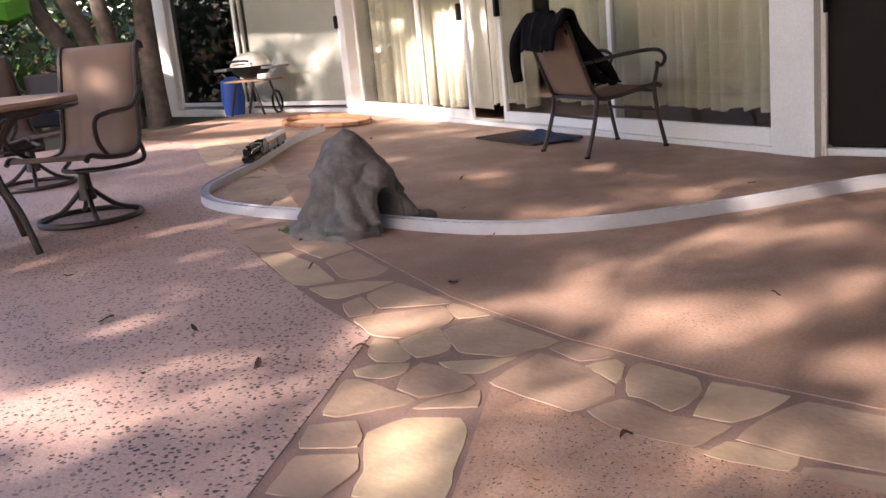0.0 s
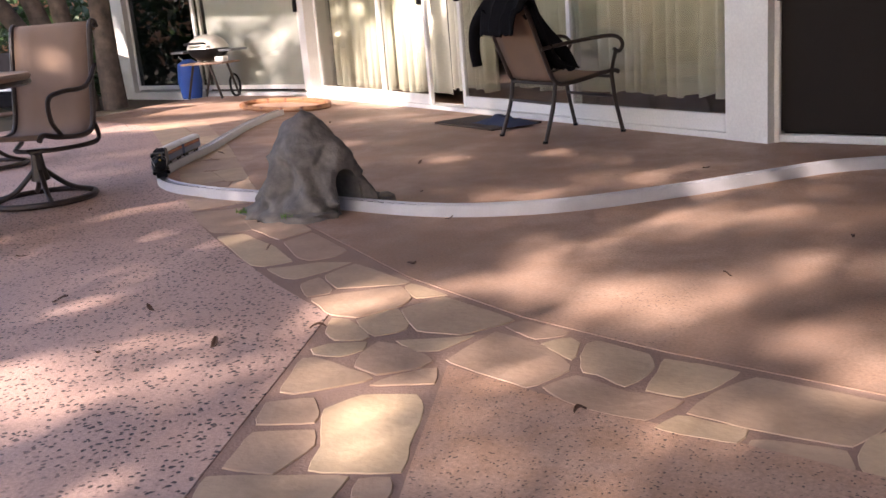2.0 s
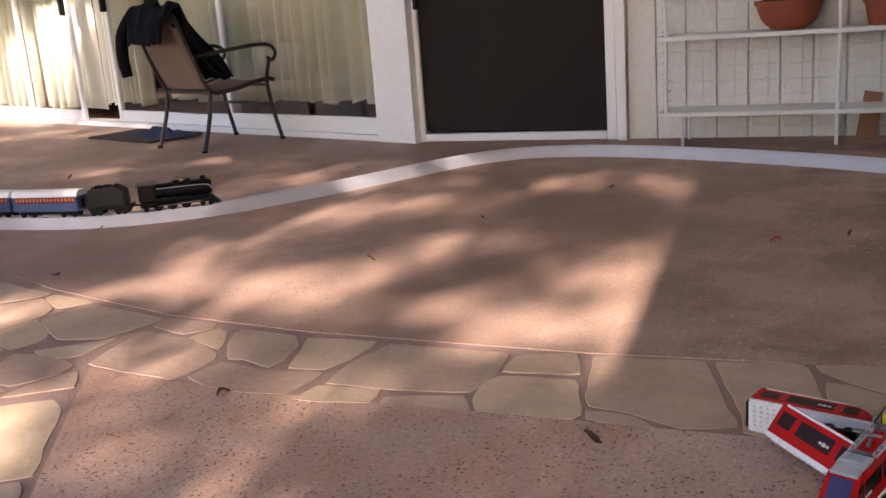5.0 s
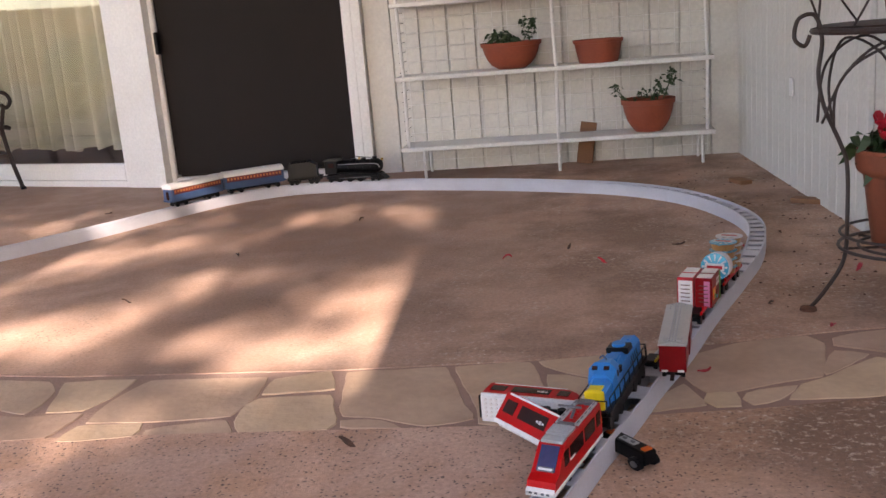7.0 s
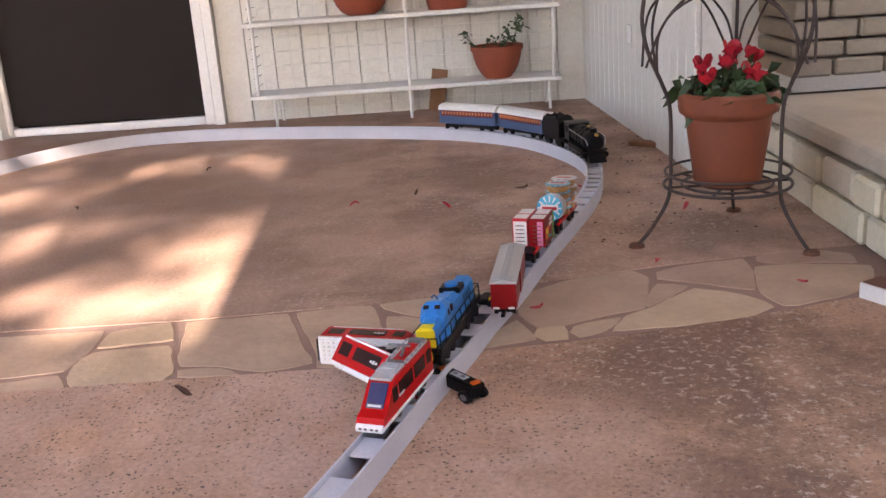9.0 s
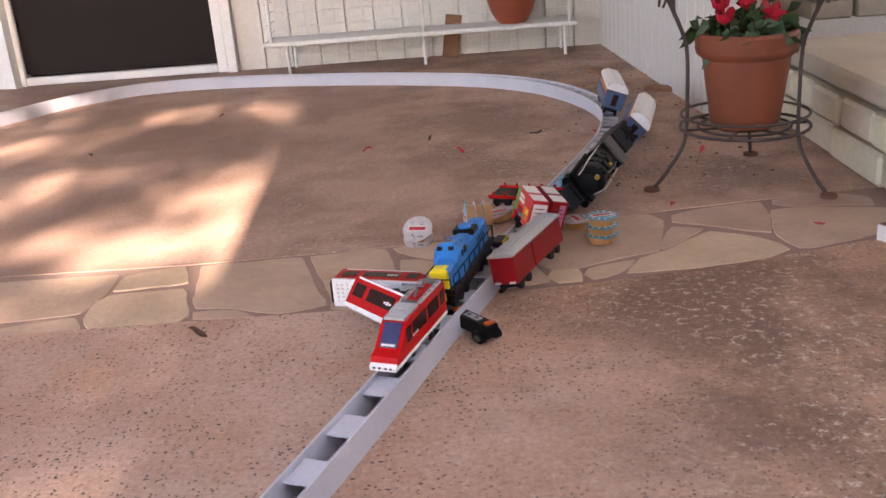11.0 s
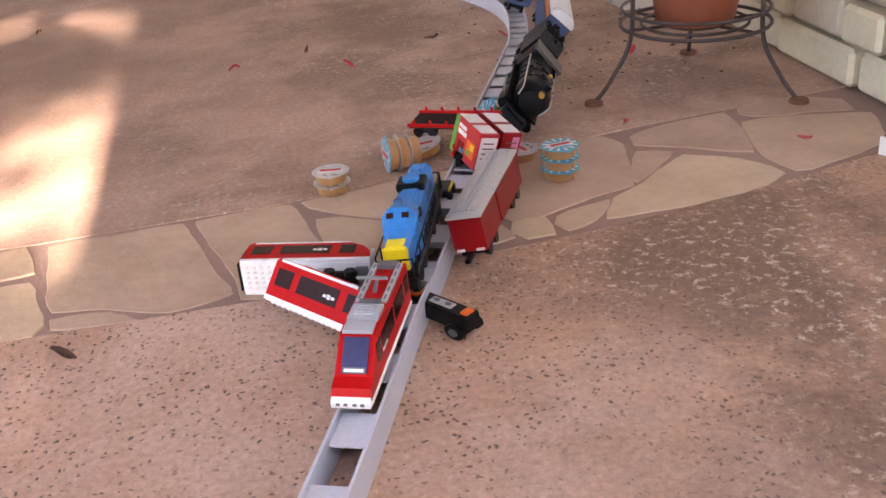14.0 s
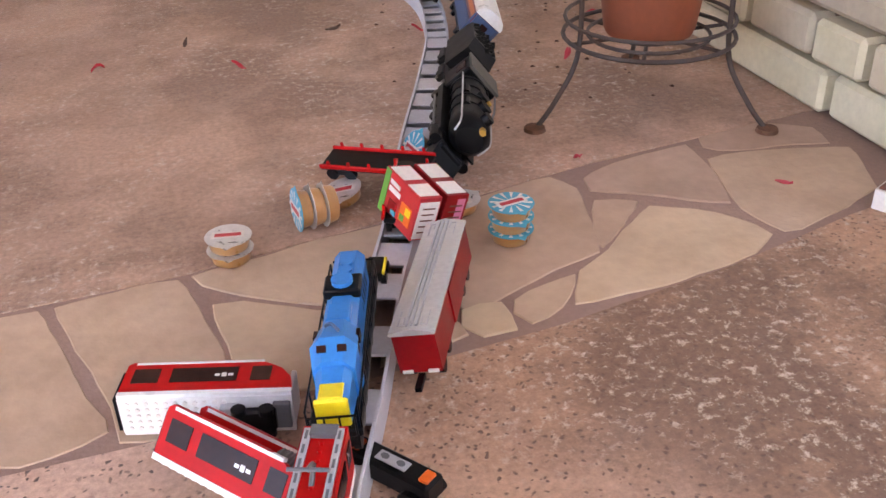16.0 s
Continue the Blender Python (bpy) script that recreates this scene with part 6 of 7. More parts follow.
def red_coach(m, label, tipped):
    """Brick-toy coach; its floor is a studded white plate, its roof is off."""
    t = thing("toy_red_coach", label, "toy train", m, group="overturned red toy coaches")
    L = 0.205
    for sy in (-1, 1):
        bm = B()
        profile_body(bm, [(-L / 2, 0.0), (-L / 2, 0.052), (-L / 2 + 0.006, 0.057), (L / 2 - 0.062, 0.057), (L / 2 - 0.036, 0.051), (L / 2 - 0.016, 0.039), (L / 2 - 0.004, 0.022), (L / 2, 0.0)], 0.006)
        part("side_panel", bm, "red", t, m=Matrix.Translation((0, sy * 0.026, 0.006)))
        for x, w in ((-0.076, 0.032), (-0.006, 0.080), (0.062, 0.024)):
            simple(t, "window", "pane", (w, 0.0078, 0.026), (x, sy * 0.026, 0.036))
        for k in (-1, 0, 1):
            simple(t, "side_mark", "whitep", (0.006, 0.0090, 0.004 if k else 0.007), (0.018 + 0.008 * k, sy * 0.026, 0.034))
        simple(t, "skirt", "whitep", (L, 0.008, 0.007), (0, sy * 0.026, 0.003))
        simple(t, "top_edge", "whitep", (L - 0.05, 0.007, 0.004), (-0.015, sy * 0.026, 0.060))
    simple(t, "floor_plate", "whitep", (L, 0.050, 0.006), (0, 0, 0.001))
    bm = B()
    for i in range(11 if tipped else 17):
        for j in range(5):
            x, y = -0.092 + 0.0115 * i, -0.018 + 0.009 * j
            cyl(bm, 0.003, (x, y, -0.002), (x, y, -0.0045), 8)
    part("studded_underside", bm, "cardwhite", t)
    if tipped:
        simple(t, "bogie_plate", "grey", (0.022, 0.034, 0.012), (0.030, 0, -0.008), 0.001)
        simple(t, "bogie_frame", "black", (0.052, 0.030, 0.012), (0.058, 0, -0.013), 0.003, "black bogie under the floor")
        for x in (0.042, 0.074):
            for sy in (-1, 1):
                bm = B()
                cyl(bm, 0.009, (x, sy * 0.012, -0.018), (x, sy * 0.020, -0.018), 14)
                part("bogie_wheel", bm, "black", t)
        simple(t, "step_plate", "dgrey", (0.020, 0.036, 0.008), (0.090, 0, -0.006), 0.001)
    simple(t, "end_wall", "whitep", (0.006, 0.048, 0.045), (L / 2 - 0.003, 0, 0.024), 0.001)
    simple(t, "end_wall", "black", (0.006, 0.048, 0.052), (-L / 2 - 0.003, 0, 0.026), 0.001)
    for x, y, z, sx, sy2, sz, mt in ((-0.06, 0, 0.018, 0.05, 0.04, 0.028, "grey"), (-0.005, 0.004, 0.026, 0.045, 0.036, 0.042, "dgrey"), (0.05, -0.004, 0.02, 0.03, 0.03, 0.03, "navy"), (0.074, 0.006, 0.024, 0.02, 0.03, 0.036, "dgrey")):
        simple(t, "inside_brick", mt, (sx, sy2, sz), (x, y, z), 0.002)
    bm = B()
    for k in range(5):
        tube(bm, smooth_line([(0.03 + 0.006 * k, -0.016, 0.035), (0.04 + 0.005 * k, 0, 0.062), (0.035 + 0.006 * k, 0.016, 0.036)], 4), 0.003, 6)
    part("cable", bm, "dgrey", t, "coiled dark cable")
    return t


# one coach lies on its side with the floor towards the viewer, one leans half over
red_coach(pose(0.418, 1.590, 0.031, -90, 0, -16), "red toy coach lying on its side, studded floor showing", True)
red_coach(pose(0.438, 1.450, 0.030, -38, 0, -50), "red toy coach tipped over with its roof off", False)


def blue_loco(m):
    t = thing("toy_blue_diesel", "bright blue and black toy diesel with yellow nose", "toy train", m)
    simple(t, "walkway", "black", (0.27, 0.058, 0.010), (0, 0, 0.034), 0.002)
    simple(t, "underframe", "black", (0.12, 0.044, 0.022), (0, 0, 0.018), 0.003)
    def hood(name, x0, x1, w0, w1, top0, top1, cham):
        """A hood with chamfered upper edges that may taper towards its end."""
        b2 = B()
        ends = []
        for x, w, h in ((x0, w0, top0), (x1, w1, top1)):
            ends.append([b2.verts.new(q) for q in ((x, -w / 2, 0.039), (x, -w / 2, h - cham), (x, -w / 2 + cham, h), (x, w / 2 - cham, h), (x, w / 2, h - cham), (x, w / 2, 0.039))])
        b2.faces.new(ends[0])
        b2.faces.new(ends[1][::-1])
        for k in range(6):
            b2.faces.new((ends[0][k], ends[0][(k + 1) % 6], ends[1][(k + 1) % 6], ends[1][k]))
        return part(name, b2, "blue", t)

    hood("long_hood", -0.122, 0.034, 0.038, 0.040, 0.084, 0.086, 0.009)
    hood("cab", 0.026, 0.066, 0.044, 0.052, 0.093, 0.101, 0.013)
    hood("cab_front", 0.066, 0.086, 0.052, 0.046, 0.101, 0.086, 0.012)
    hood("nose", 0.086, 0.125, 0.040, 0.034, 0.080, 0.070, 0.008)
    hood("hood_end", -0.134, -0.122, 0.032, 0.038, 0.076, 0.084, 0.008)
    simple(t, "nose_front", "yellow", (0.006, 0.036, 0.034), (0.127, 0, 0.056), 0.002, "bright yellow nose plate")
    simple(t, "nose_top", "yellow", (0.022, 0.026, 0.003), (0.116, 0, 0.0735), 0.001, "yellow nose top")
    simple(t, "front_step", "yellow", (0.008, 0.024, 0.016), (0.140, 0, 0.028), 0.001, "yellow coupler guard")
    for y in (-0.011, 0.011):
        bm = B()
        box(bm, (0.003, 0.010, 0.007), (0, 0, 0), Matrix.Translation((0.0765, y, 0.0945)) @ Matrix.Rotation(radians(-52), 4, "Y"))
        part("cab_window", bm, "pane", t)
    for sy in (-1, 1):
        for x in (0.044, 0.066):
            simple(t, "cab_window", "pane", (0.012, 0.004, 0.011), (x - 0.006, sy * 0.0238, 0.079))
        for k in range(9):
            bm = B()
            box(bm, (0.006, 0.002, 0.020), (0, 0, 0), Matrix.Translation((-0.095 + 0.013 * k, sy * 0.0185, 0.060)) @ Matrix.Rotation(radians(25), 4, "Y"))
            part("louvre", bm, "black", t)
        bm = B()
        tube(bm, [(-0.13, sy * 0.028, 0.062), (0.13, sy * 0.028, 0.062)], 0.0013, 5)
        for k in range(9):
            tube(bm, [(-0.13 + 0.0325 * k, sy * 0.028, 0.036), (-0.13 + 0.0325 * k, sy * 0.028, 0.062)], 0.0013, 5)
        part("handrail", bm, "black", t)
    simple(t, "exhaust_box", "black", (0.034, 0.044, 0.012), (-0.045, 0, 0.086), 0.002)
    bm = B()
    cyl(bm, 0.013, (-0.045, 0, 0.09), (-0.045, 0, 0.097), 16)
    part("fan", bm, "blue", t)
    for x in (-0.078, -0.094):
        bm = B()
        cyl(bm, 0.008, (x, 0, 0.082), (x, 0, 0.088), 14)
        part("fan", bm, "blue", t)
    simple(t, "hood_step", "blue", (0.03, 0.028, 0.008), (0.006, 0, 0.086), 0.002)
    bm = B()
    tube(bm, smooth_line([(0.05, -0.008, 0.103), (0.055, 0, 0.109), (0.06, 0.008, 0.103)], 4), 0.002, 5)
    part("horn", bm, "navy", t)
    for sx in (-1, 1):
        simple(t, "bogie", "black", (0.085, 0.046, 0.020), (sx * 0.083, 0, 0.016), 0.003)
        bm = B()
        for k in range(4):
            tube(bm, [(sx * 0.138, -0.024 + 0.016 * k, 0.034), (sx * 0.138, -0.024 + 0.016 * k, 0.06)], 0.0013, 5)
        tube(bm, [(sx * 0.138, -0.026, 0.06), (sx * 0.138, 0.026, 0.06)], 0.0013, 5)
        part("end_railing", bm, "black", t)
    wheelset(t, (-0.115, -0.083, -0.05, 0.05, 0.083, 0.115), 0.012)
    return t


BLUE = blue_loco(pose(0.592, 1.585, 0.05, 4, 0, heading(-0.28, -0.96)))
nest(BLUE, cab_window="cab", louvre="long_hood")
BLUE.scale = (1.12, 1.02, 1.08)
mb = thing("toy_motor_bogie", "black toy train motor block with orange clips beside the track", "toy train part", pose(0.604, 1.437, 0.002, 0, 0, -52))
mb.scale = (1.36, 0.98, 0.88)
simple(mb, "housing", "black", (0.088, 0.032, 0.030), (0, 0, 0.026), 0.003)
simple(mb, "label_plate", "grey", (0.030, 0.014, 0.002), (0.002, 0, 0.042))
for x in (-0.006, 0.010):
    bm = B()
    cyl(bm, 0.004, (x, 0, 0.043), (x, 0, 0.0445), 10)
    part("label_ring", bm, "dgrey", mb)
for x in (-0.034, 0.036):
    simple(mb, "clip", "orange", (0.009, 0.018, 0.010), (x, 0, 0.040), 0.001, "orange clip")
wheelset(mb, (-0.03, 0.03), 0.013, 0.038)
for x in (-0.03, 0.03):
    for sy in (-1, 1):
        bm = B()
        cyl(bm, 0.006, (x, sy * 0.023, 0.013), (x, sy * 0.026, 0.013), 10)
        part("axle_cap", bm, "dgrey", mb)
simple(mb, "coupler_arm", "black", (0.03, 0.012, 0.010), (-0.058, 0, 0.02), 0.002)
yb = thing("toy_loose_bogie", "small black and yellow toy wheel set inside the track", "toy train part", pose(0.672, 1.80, 0.040, 0, 0, heading(-0.33, -0.94)))
simple(yb, "frame", "black", (0.05, 0.026, 0.014), (0, 0, 0.014), 0.003)
simple(yb, "bar", "yellow", (0.04, 0.004, 0.006), (0, 0.014, 0.02), 0.001, "yellow bar")
wheelset(yb, (-0.014, 0.014), 0.009, 0.028)


# ---- scattered leaves, petals, twigs ----
def litter(name, mat, x, y, a, L, label, cat):
    bm = B()
    n = 5
    for k in range(n):
        f = k / (n - 1)
        w = L * 0.22 * math.sin(math.pi * min(max(f, 0.08), 0.95))
        z = 0.004 + 0.012 * math.sin(2.6 * f + a)
        vs = [bm.verts.new((L * (f - 0.5), s * w + 0.15 * L * math.sin(2.5 * f), max(z + (0.004 if s else 0), 0.001))) for s in (-1, 0, 1)]
        if k:
            bm.faces.new((prev[0], prev[1], vs[1], vs[0]))
            bm.faces.new((prev[1], prev[2], vs[2], vs[1]))
        prev = vs
    o = part(name, bm, mat, m=pose(x, y, 0, 0, 0, math.degrees(a) * 3))
    md = o.modifiers.new("thick", "SOLIDIFY")
    md.thickness = 0.0015
    return tagged(o, label, cat, group=cat + "s on the patio")


for i, (x, y) in enumerate([(-4.18, 2.29), (-2.74, 1.39), (-3.55, 1.64), (-2.12, 1.18), (-2.34, 1.49), (-1.69, 1.62), (-2.62, 2.18), (-3.07, 2.49), (-1.94, 2.27), (-0.92, 2.58), (-0.75, 1.53), (-1.87, 1.39), (-2.81, 3.27), (-2.28, 2.86), (-5.17, 3.80), (-0.745, 3.145), (0.06, 1.51), (0.85, 3.05), (0.484, 3.052), (-4.9, 4.4), (-5.6, 5.2), (-7.9, 4.7), (-1.8, 4.2), (-3.4, 3.9), (-0.4, 3.7)]):
    litter("dead_leaf", "deadleaf", x, y, i * 1.3, 0.027 + 0.010 * (i % 3) + (0.02 if i == 1 else 0), "curled dead brown leaf lying on the concrete", "leaf")
for i, (x, y) in enumerate([(0.276, 2.93), (0.59, 2.841), (1.42, 1.921), (1.12, 2.12), (1.32, 2.64), (0.79, 1.87), (1.05, 2.95), (1.5, 2.9)]):
    litter("fallen_petal", "pink" if i in (2, 3, 4) else "petal", x, y, i * 1.9, 0.032, "fallen red flower petal on the patio", "petal")
bm = B()
for k in range(200):
    x, y = rs.uniform(0.9, 1.6), rs.uniform(2.3, 4.8)
    w = rs.uniform(0.003, 0.007)
    lathe(bm, [(0, 0), (w, 0.001), (0, w * 0.8)], 5, Matrix.Translation((x, y, 0)))
tagged(part("crumbs_of_soil", bm, "deadleaf"), "dark crumbs of soil and leaf on the porch floor", "litter", kind="stuff")

# ---- flagstones ----
SEEDS = [(-3.2, 2.39)]
for k in range(9):
    SEEDS += [(-3.62 - 0.42 * k, 2.62 + 0.245 * k), (-3.47 - 0.42 * k, 2.82 + 0.25 * k)]


def clip(poly, p, nrm):
    """Keep the part of a polygon on the side that nrm leaves."""
    out = []
    for k in range(len(poly)):
        a, c = poly[k], poly[(k + 1) % len(poly)]
        da, dc = (a[0] - p[0]) * nrm[0] + (a[1] - p[1]) * nrm[1], (c[0] - p[0]) * nrm[0] + (c[1] - p[1]) * nrm[1]
        if da <= 0:
            out.append(a)
        if da * dc < 0:
            f = da / (da - dc)
            out.append((a[0] + (c[0] - a[0]) * f, a[1] + (c[1] - a[1]) * f))
    return out


def inset(poly, d):
    """Shrink a polygon towards its inside by d, dropping short edges."""
    n = len(poly)
    out = []
    for k in range(n):
        a, b, c = Vector(poly[k - 1]), Vector(poly[k]), Vector(poly[(k + 1) % n])
        e, g = (b - a).normalized(), (c - b).normalized()
        n1, n2 = Vector((-e.y, e.x)), Vector((-g.y, g.x))
        h = n1 + n2
        q = max(h.length_squared / 2, 0.5)
        out.append(tuple(b + h / q * d * 0.5 * 2 / 2))
    return out


def trimmed(poly):
    """Drop double points and spikes that run out and back."""
    again = True
    while again and len(poly) > 2:
        again = False
        for k in range(len(poly)):
            a, q, c = Vector(poly[k - 1]), Vector(poly[k]), Vector(poly[(k + 1) % len(poly)])
            e, g = q - a, c - q
            if e.length < 0.02 or g.length < 0.004 or e.normalized().dot(g.normalized()) < -0.86:
                poly = poly[:k] + poly[k + 1:]
                again = True
                break
    return poly


def area(poly):
    return 0.5 * sum(poly[k - 1][0] * poly[k][1] - poly[k][0] * poly[k - 1][1] for k in range(len(poly)))


rq = random.Random(11)


def flag(*corners):
    """One irregular flagstone with softly broken edges, bedded almost flush."""
    fine = []
    for k, q in enumerate(corners):
        w = corners[(k + 1) % len(corners)]
        m = max(int(math.dist(q, w) / 0.028), 1)
        for u in range(m):
            x, y = q[0] + (w[0] - q[0]) * u / m, q[1] + (w[1] - q[1]) * u / m
            v = Vector((x * 19, y * 19, len(corners)))
            fine.append((x + 0.007 * noise.noise(v), y + 0.007 * noise.noise(v + Vector((0, 0, 40)))))
    fine = inset(fine if area(fine) > 0 else fine[::-1], -0.010 if corners[0][0] > 0.7 or corners[0][0] < -1.2 else -0.0055)
    fine = [tuple((Vector(fine[k - 1]) + 6 * Vector(q) + Vector(fine[(k + 1) % len(fine)])) / 8) for k, q in enumerate(fine)]
    bm = B()
    top = rq.uniform(-0.0012, 0.0012)
    rim = [bm.verts.new((x, y, -0.02)) for x, y in fine]
    mid = [bm.verts.new((x, y, top - 0.0015)) for x, y in fine]
    up = [bm.verts.new((x, y, top)) for x, y in inset(fine, 0.003)]
    bm.faces.new(up)
    for a, c in ((rim, mid), (mid, up)):
        for k in range(len(fine)):
            bm.faces.new((a[k], a[(k + 1) % len(fine)], c[(k + 1) % len(fine)], c[k]))
    part("flagstone", bm, "stone", patio)


# far end of the band, beyond the toy mountain
FAR_BAND = BAND_FAR[:3] + [(-3.47, 2.85), (-3.63, 2.50)] + BAND_WEST[3:]
FAR_BAND = FAR_BAND if area(FAR_BAND) > 0 else FAR_BAND[::-1]
for i, s in enumerate(SEEDS):
    cell = FAR_BAND
    for j, o in enumerate(SEEDS):
        if i != j and (o[0] - s[0]) ** 2 + (o[1] - s[1]) ** 2 < 4:
            turn = 0.22 * math.sin(7.0 * (s[0] + o[0]) + 5.0 * (s[1] + o[1]))
            nx, ny = o[0] - s[0], o[1] - s[1]
            cell = clip(cell, ((s[0] + o[0]) / 2, (s[1] + o[1]) / 2), (nx - turn * ny, ny + turn * nx))
            if len(cell) < 3:
                break
    cell = trimmed(cell)
    if len(cell) < 3 or abs(area(cell)) < 0.006:
        continue
    flag(*inset(cell, 0.011))

# the band and its branch near the viewer, stone by stone
flag((-1.08, 0.74), (-0.92, 0.52), (-0.62, 0.66), (-0.84, 0.88))
flag((-0.90, 0.49), (-0.76, 0.26), (-0.46, 0.44), (-0.60, 0.63))
flag((-0.74, 0.23), (-0.60, 0.03), (-0.36, 0.05), (-0.28, 0.18), (-0.45, 0.40))
flag((-3.10, 2.27), (-3.00, 2.33), (-2.96, 2.48), (-3.44, 2.66), (-3.60, 2.47))
flag((-2.99, 2.39), (-2.71, 2.31), (-2.71, 2.48), (-2.90, 2.56), (-3.20, 2.50))
flag((-3.42, 2.69), (-3.14, 2.58), (-2.90, 2.58), (-3.30, 2.76))
flag((-2.49, 2.00), (-2.43, 2.01), (-2.38, 2.10), (-2.63, 2.22), (-2.95, 2.31), (-3.02, 2.23))
flag((-2.40, 2.15), (-2.33, 2.14), (-2.28, 2.22), (-2.30, 2.30), (-2.67, 2.45), (-2.66, 2.29))
flag((-2.23, 1.94), (-2.18, 1.95), (-2.16, 2.05), (-2.16, 2.19), (-2.27, 2.14), (-2.32, 2.07), (-2.39, 1.99))
flag((-2.08, 2.00), (-1.96, 1.94), (-1.79, 2.08), (-1.79, 2.10), (-2.13, 2.18), (-2.12, 2.03))
flag((-1.98, 1.83), (-1.94, 1.89), (-1.96, 1.92), (-2.12, 2.00), (-2.12, 1.92))
flag((-1.77, 1.74), (-1.68, 1.76), (-1.63, 1.91), (-1.66, 1.97), (-1.78, 2.05), (-1.90, 1.90), (-1.95, 1.82))
flag((-1.65, 1.98), (-1.58, 2.05), (-1.77, 2.09), (-1.77, 2.06))
flag((-1.44, 1.76), (-1.31, 1.79), (-1.26, 1.91), (-1.25, 1.96), (-1.58, 2.03), (-1.61, 1.88))
flag((-1.59, 1.70), (-1.51, 1.67), (-1.47, 1.75), (-1.50, 1.79), (-1.63, 1.88), (-1.66, 1.74))
flag((-1.66, 1.62), (-1.59, 1.59), (-1.52, 1.63), (-1.52, 1.66), (-1.68, 1.73), (-1.74, 1.72))
flag((-1.33, 1.64), (-1.28, 1.67), (-1.27, 1.81), (-1.31, 1.76), (-1.43, 1.67))
flag((-1.56, 1.49), (-1.48, 1.51), (-1.46, 1.57), (-1.50, 1.63), (-1.58, 1.56), (-1.60, 1.51))
flag((-1.44, 1.55), (-1.39, 1.48), (-1.30, 1.47), (-1.24, 1.56), (-1.24, 1.61), (-1.39, 1.65), (-1.47, 1.64))
flag((-1.43, 1.27), (-1.39, 1.28), (-1.30, 1.42), (-1.29, 1.45), (-1.40, 1.46), (-1.53, 1.47), (-1.56, 1.45))
flag((-1.27, 1.41), (-1.14, 1.50), (-1.20, 1.58), (-1.22, 1.55), (-1.26, 1.47))
flag((-1.33, 1.12), (-1.22, 1.20), (-1.26, 1.24), (-1.33, 1.29), (-1.41, 1.21))
flag((-1.16, 1.62), (-0.94, 1.59), (-0.93, 1.61), (-0.91, 1.72), (-0.93, 1.76), (-1.06, 1.83), (-1.24, 1.86), (-1.22, 1.63))
flag((-1.11, 1.86), (-1.06, 1.92), (-1.06, 1.95), (-1.23, 1.97), (-1.24, 1.90))
flag((-1.01, 1.81), (-0.94, 1.78), (-0.99, 1.89), (-1.04, 1.92), (-1.08, 1.84))
flag((-0.94, 1.82), (-0.88, 1.73), (-0.84, 1.74), (-0.75, 1.70), (-0.74, 1.75), (-0.75, 1.84), (-0.80, 1.91), (-0.97, 1.93), (-0.98, 1.90))
flag((-0.82, 1.57), (-0.72, 1.56), (-0.62, 1.57), (-0.61, 1.63), (-0.60, 1.70), (-0.70, 1.69), (-0.73, 1.68), (-0.82, 1.70), (-0.88, 1.71), (-0.91, 1.61))
flag((-0.73, 1.82), (-0.70, 1.71), (-0.61, 1.72), (-0.58, 1.79), (-0.57, 1.91), (-0.76, 1.90))
flag((-1.22, 0.95), (-1.11, 0.99), (-1.12, 1.05), (-1.14, 1.12), (-1.19, 1.17), (-1.30, 1.09))
flag((-1.23, 1.23), (-1.12, 1.13), (-1.06, 1.04), (-0.90, 1.13), (-1.07, 1.38), (-1.13, 1.43), (-1.24, 1.36), (-1.26, 1.26))
flag((-1.10, 0.77), (-0.88, 0.87), (-0.92, 0.94), (-0.97, 1.07), (-1.22, 0.91))
flag((-0.91, 1.01), (-0.84, 1.04), (-0.90, 1.11), (-0.95, 1.07))
flag((-0.85, 0.91), (-0.78, 0.94), (-0.84, 1.02), (-0.89, 0.99))
flag((-0.57, 1.77), (-0.57, 1.65), (-0.42, 1.65), (-0.24, 1.67), (-0.22, 1.79), (-0.23, 1.90), (-0.53, 1.90))
flag((-0.59, 1.55), (-0.42, 1.57), (-0.43, 1.64), (-0.58, 1.63))
flag((-0.40, 1.56), (-0.20, 1.57), (-0.24, 1.65), (-0.41, 1.61))
flag((-0.21, 1.79), (-0.04, 1.81), (-0.08, 1.93), (-0.21, 1.88))
flag((-0.23, 1.73), (-0.22, 1.64), (-0.19, 1.58), (0.00, 1.59), (0.01, 1.62), (-0.04, 1.78), (-0.21, 1.77))
flag((0.01, 1.66), (0.10, 1.65), (0.20, 1.60), (0.30, 1.63), (0.27, 1.71), (0.20, 1.94), (-0.04, 1.92))
flag((0.02, 1.60), (0.16, 1.59), (0.11, 1.63), (0.01, 1.64))
flag((0.64, 1.65), (0.77, 1.68), (0.74, 1.80), (0.65, 1.69))
flag((0.75, 1.83), (0.79, 1.73), (0.94, 1.80), (1.03, 1.82), (1.08, 2.03), (1.05, 2.08), (0.90, 2.05), (0.76, 1.96))
flag((0.26, 1.82), (0.31, 1.65), (0.31, 1.61), (0.40, 1.60), (0.44, 1.66), (0.45, 1.75), (0.42, 1.87), (0.40, 1.96), (0.22, 1.94))
flag((0.43, 1.93), (0.49, 1.88), (0.59, 1.82), (0.69, 1.80), (0.75, 2.02), (0.62, 2.00), (0.42, 1.96))
flag((0.46, 1.77), (0.46, 1.66), (0.56, 1.63), (0.63, 1.67), (0.66, 1.78), (0.58, 1.80), (0.49, 1.86), (0.44, 1.87))
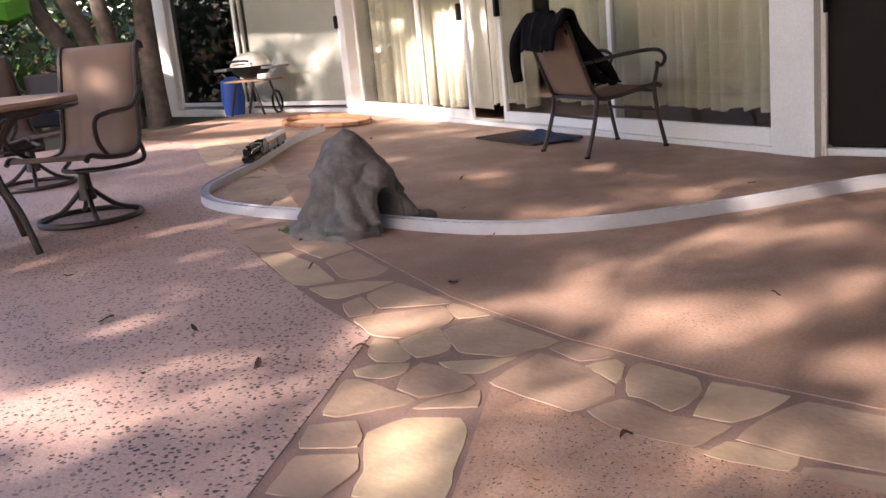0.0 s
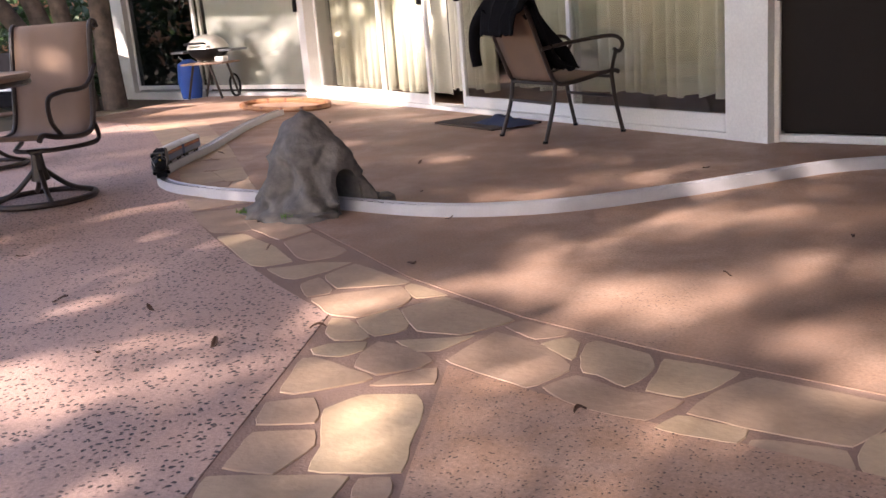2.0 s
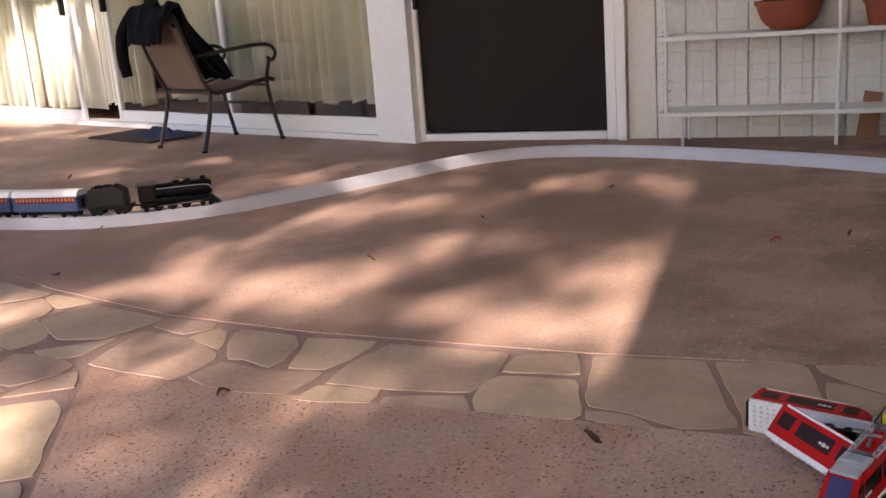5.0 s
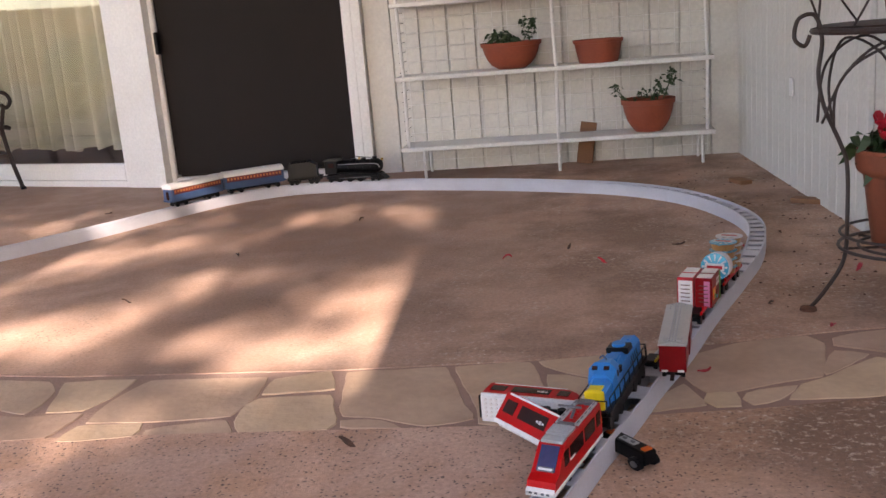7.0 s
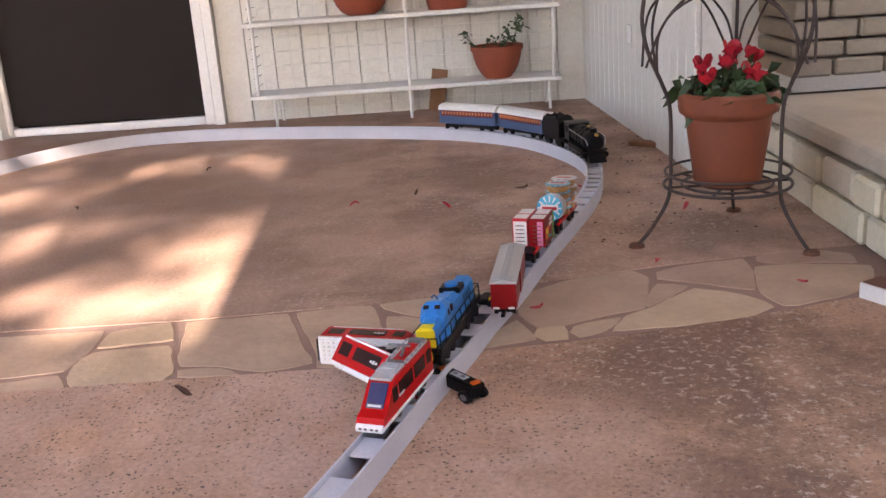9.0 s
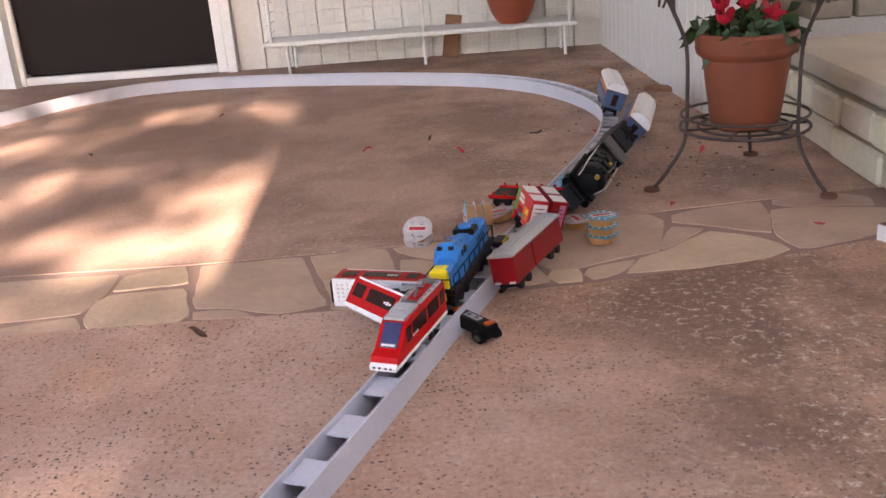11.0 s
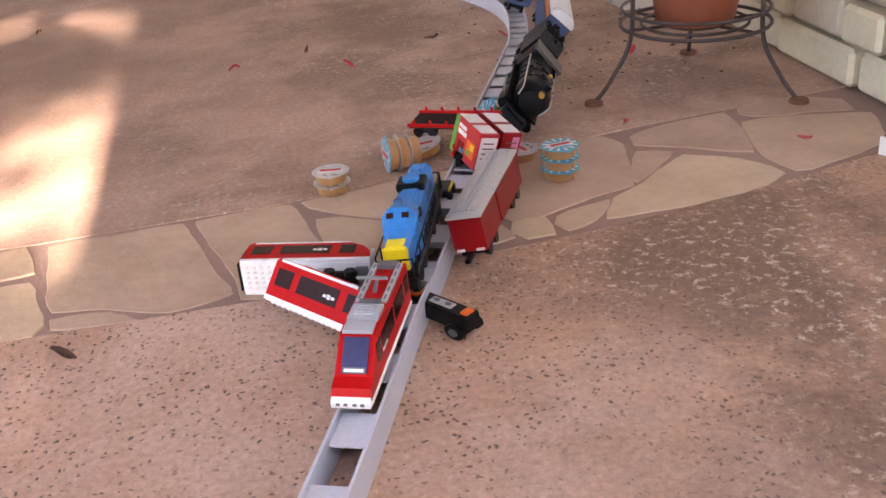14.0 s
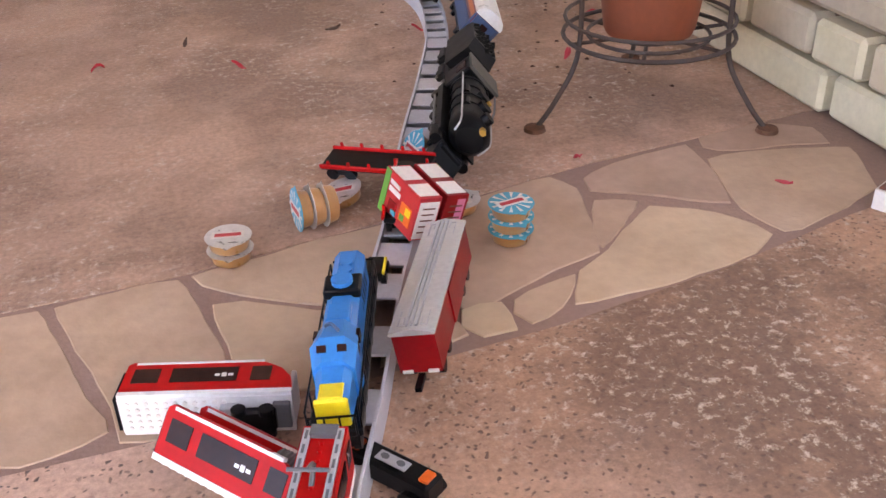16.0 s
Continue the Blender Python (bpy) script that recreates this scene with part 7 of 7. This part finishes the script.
flag((1.11, 2.06), (1.10, 2.01), (1.19, 1.97), (1.30, 1.89), (1.33, 2.01), (1.34, 2.12), (1.22, 2.10), (1.13, 2.07))
flag((1.04, 1.85), (1.04, 1.83), (1.16, 1.95), (1.09, 1.98))
flag((1.05, 1.82), (0.98, 1.78), (0.94, 1.70), (1.08, 1.71), (1.25, 1.74), (1.31, 1.78), (1.30, 1.81), (1.26, 1.87), (1.17, 1.93))
flag((1.31, 1.87), (1.33, 1.78), (1.36, 1.78), (1.56, 1.86), (1.62, 2.01), (1.51, 2.04), (1.39, 2.06), (1.35, 2.05))
flag((1.37, 2.10), (1.39, 2.08), (1.53, 2.06), (1.60, 2.04), (1.61, 2.11), (1.51, 2.17), (1.39, 2.16))
flag((0.77, 1.70), (0.79, 1.67), (0.84, 1.67), (0.84, 1.74), (0.78, 1.74))
flag((0.85, 1.71), (0.86, 1.68), (0.92, 1.70), (0.97, 1.78), (0.86, 1.74))


# ---- motion ----
def motions():
    """The passenger train runs along the track and meets the goods train; its load scatters."""
    run = [(0, 2.32), (0.5, 2.62), (1.0, 2.96), (1.5, 3.31), (2.0, 3.64), (2.5, 3.98), (3.0, 4.36), (3.5, 4.77), (4.0, 5.25), (4.5, 5.74), (5.0, 6.22), (5.5, 6.72), (6.0, 7.23), (6.5, 7.76), (7.0, 8.37), (7.5, 9.0), (8.0, 9.64), (8.5, 10.17), (9.0, 10.62), (9.25, 10.84), (9.5, 11.06), (9.62, 11.17)]

    def at(t):
        for (a, sa), (c, sc) in zip(run, run[1:]):
            if t <= c:
                return sa + (sc - sa) * (t - a) / (c - a)
        return run[-1][1]

    ends = [(LOCO, 0.14, pose(0.897, 2.250, 0.040, -52, 0, heading(-0.13, -0.40))), (TENDER, 0.40, pose(0.992, 2.525, 0.036, -50, 0, heading(-0.12, -0.36))),
            (COACH_A, 0.665, pose(1.115, 2.815, 0.038, -44, 0, heading(-0.07, -0.27))), (COACH_B, 0.99, pose(1.105, 3.135, 0.054, -20, 0, heading(-0.02, -0.27)))]
    for ob, back, end in ends:
        rows = [(0.25 * k, on_track(at(0.25 * k) - back)) for k in range(39)]
        rows.append((9.62, on_track(at(9.62) - back)))
        last = rows[-1][1]
        for t, f in ((9.85, 0.55), (10.15, 0.93)):
            q = last.to_quaternion().slerp(end.to_quaternion(), f)
            rows.append((t, Matrix.Translation(last.translation.lerp(end.translation, f) + Vector((0, 0, 0.03 * (1 - f)))) @ q.to_matrix().to_4x4()))
        walk(ob, rows + [(10.5, end), (16, end)])

    def thrown(ob, start, end, hop=0.06, settle=0.0, first=9.60):
        rows = [(0, start), (first, start)]
        for t, f in ((0.15, 0.35), (0.32, 0.7), (0.5, 0.93)):
            q = start.to_quaternion().slerp(end.to_quaternion(), f)
            p = start.translation.lerp(end.translation, f)
            rows.append((first + t, Matrix.Translation((p.x, p.y, p.z + hop * 4 * f * (1 - f))) @ q.to_matrix().to_4x4()))
        if settle:
            tilt = end @ Matrix.Rotation(radians(settle), 4, "Y")
            rows += [(10.6, tilt), (11.3, tilt), (11.75, end), (16, end)]
        else:
            rows += [(10.6, end), (16, end)]
        walk(ob, rows)

    goods = heading(-0.35, -0.94)
    thrown(BOXCAR, pose(0.727, 1.815, TOP, 0, 0, heading(-0.043, -0.28)), pose(0.735, 1.682, 0.026, 10, 0, heading(-0.117, -0.244)), 0.01)
    thrown(FLAT_A, on_track(11.665), pose(0.757, 2.118, 0.038, 14, -6, heading(0.07, -0.062)), 0.03)
    thrown(FLAT_B, on_track(11.41), pose(0.768, 1.985, 0.045, 0, 0, goods), 0.0)
    a = on_track(11.665, TOP + 0.031)
    thrown(CEREAL_A, a @ Matrix.Translation((0, -0.0215, 0)), pose(0.742, 1.905, 0.060, 0, 8, heading(0.035, -0.135)) @ Matrix.Rotation(radians(-14), 4, "X"), 0.02)
    thrown(CEREAL_B, a @ Matrix.Translation((0, 0.0215, 0)), pose(0.786, 1.915, 0.052, 0, 8, heading(0.035, -0.135)) @ Matrix.Rotation(radians(-14), 4, "X"), 0.02)
    base = on_track(11.41, TOP + 0.031)
    col = lambda x, y, k: base @ Matrix.Translation((x, y, 0.0222 * k))
    lying = base @ Matrix.Translation((0.055, 0, 0.037)) @ Matrix.Rotation(radians(82), 4, "Y")
    along = lambda m, k: m @ Matrix.Translation((0, 0, 0.0222 * k))
    pair = pose(0.484, 1.985, 0.001, 0, 0, -100)
    single = pose(0.690, 2.115, 0.004, 14, 8, -110)
    roll = pose(0.640, 2.048, 0.036, 0, -88, 8)
    tower = pose(0.913, 1.900, 0.001, 0, 0, -80)
    onrail = pose(0.848, 2.195, 0.030, 0, -58, 10)
    hidden = pose(0.865, 2.02, 0.001, 0, 0, 20)
    w, b = CUPS[:6], CUPS[6:]
    thrown(w[0], col(-0.075, 0, 2), pair, 0.10, 38)
    thrown(w[1], col(-0.075, 0, 3), along(pair, 1), 0.10, 38)
    thrown(w[2], col(-0.075, 0, 1), single, 0.05)
    thrown(w[3], col(-0.075, 0, 0), hidden, 0.04)
    for k, ob in enumerate((w[4], w[5], b[0])):
        thrown(ob, along(lying, k - 1.6), along(roll, k - 1), 0.07)
    for k in range(3):
        thrown(b[1 + k], col(-0.008, 0, k), along(tower, k), 0.09)
    thrown(b[4], col(-0.008, 0, 3), onrail, 0.05)


motions()
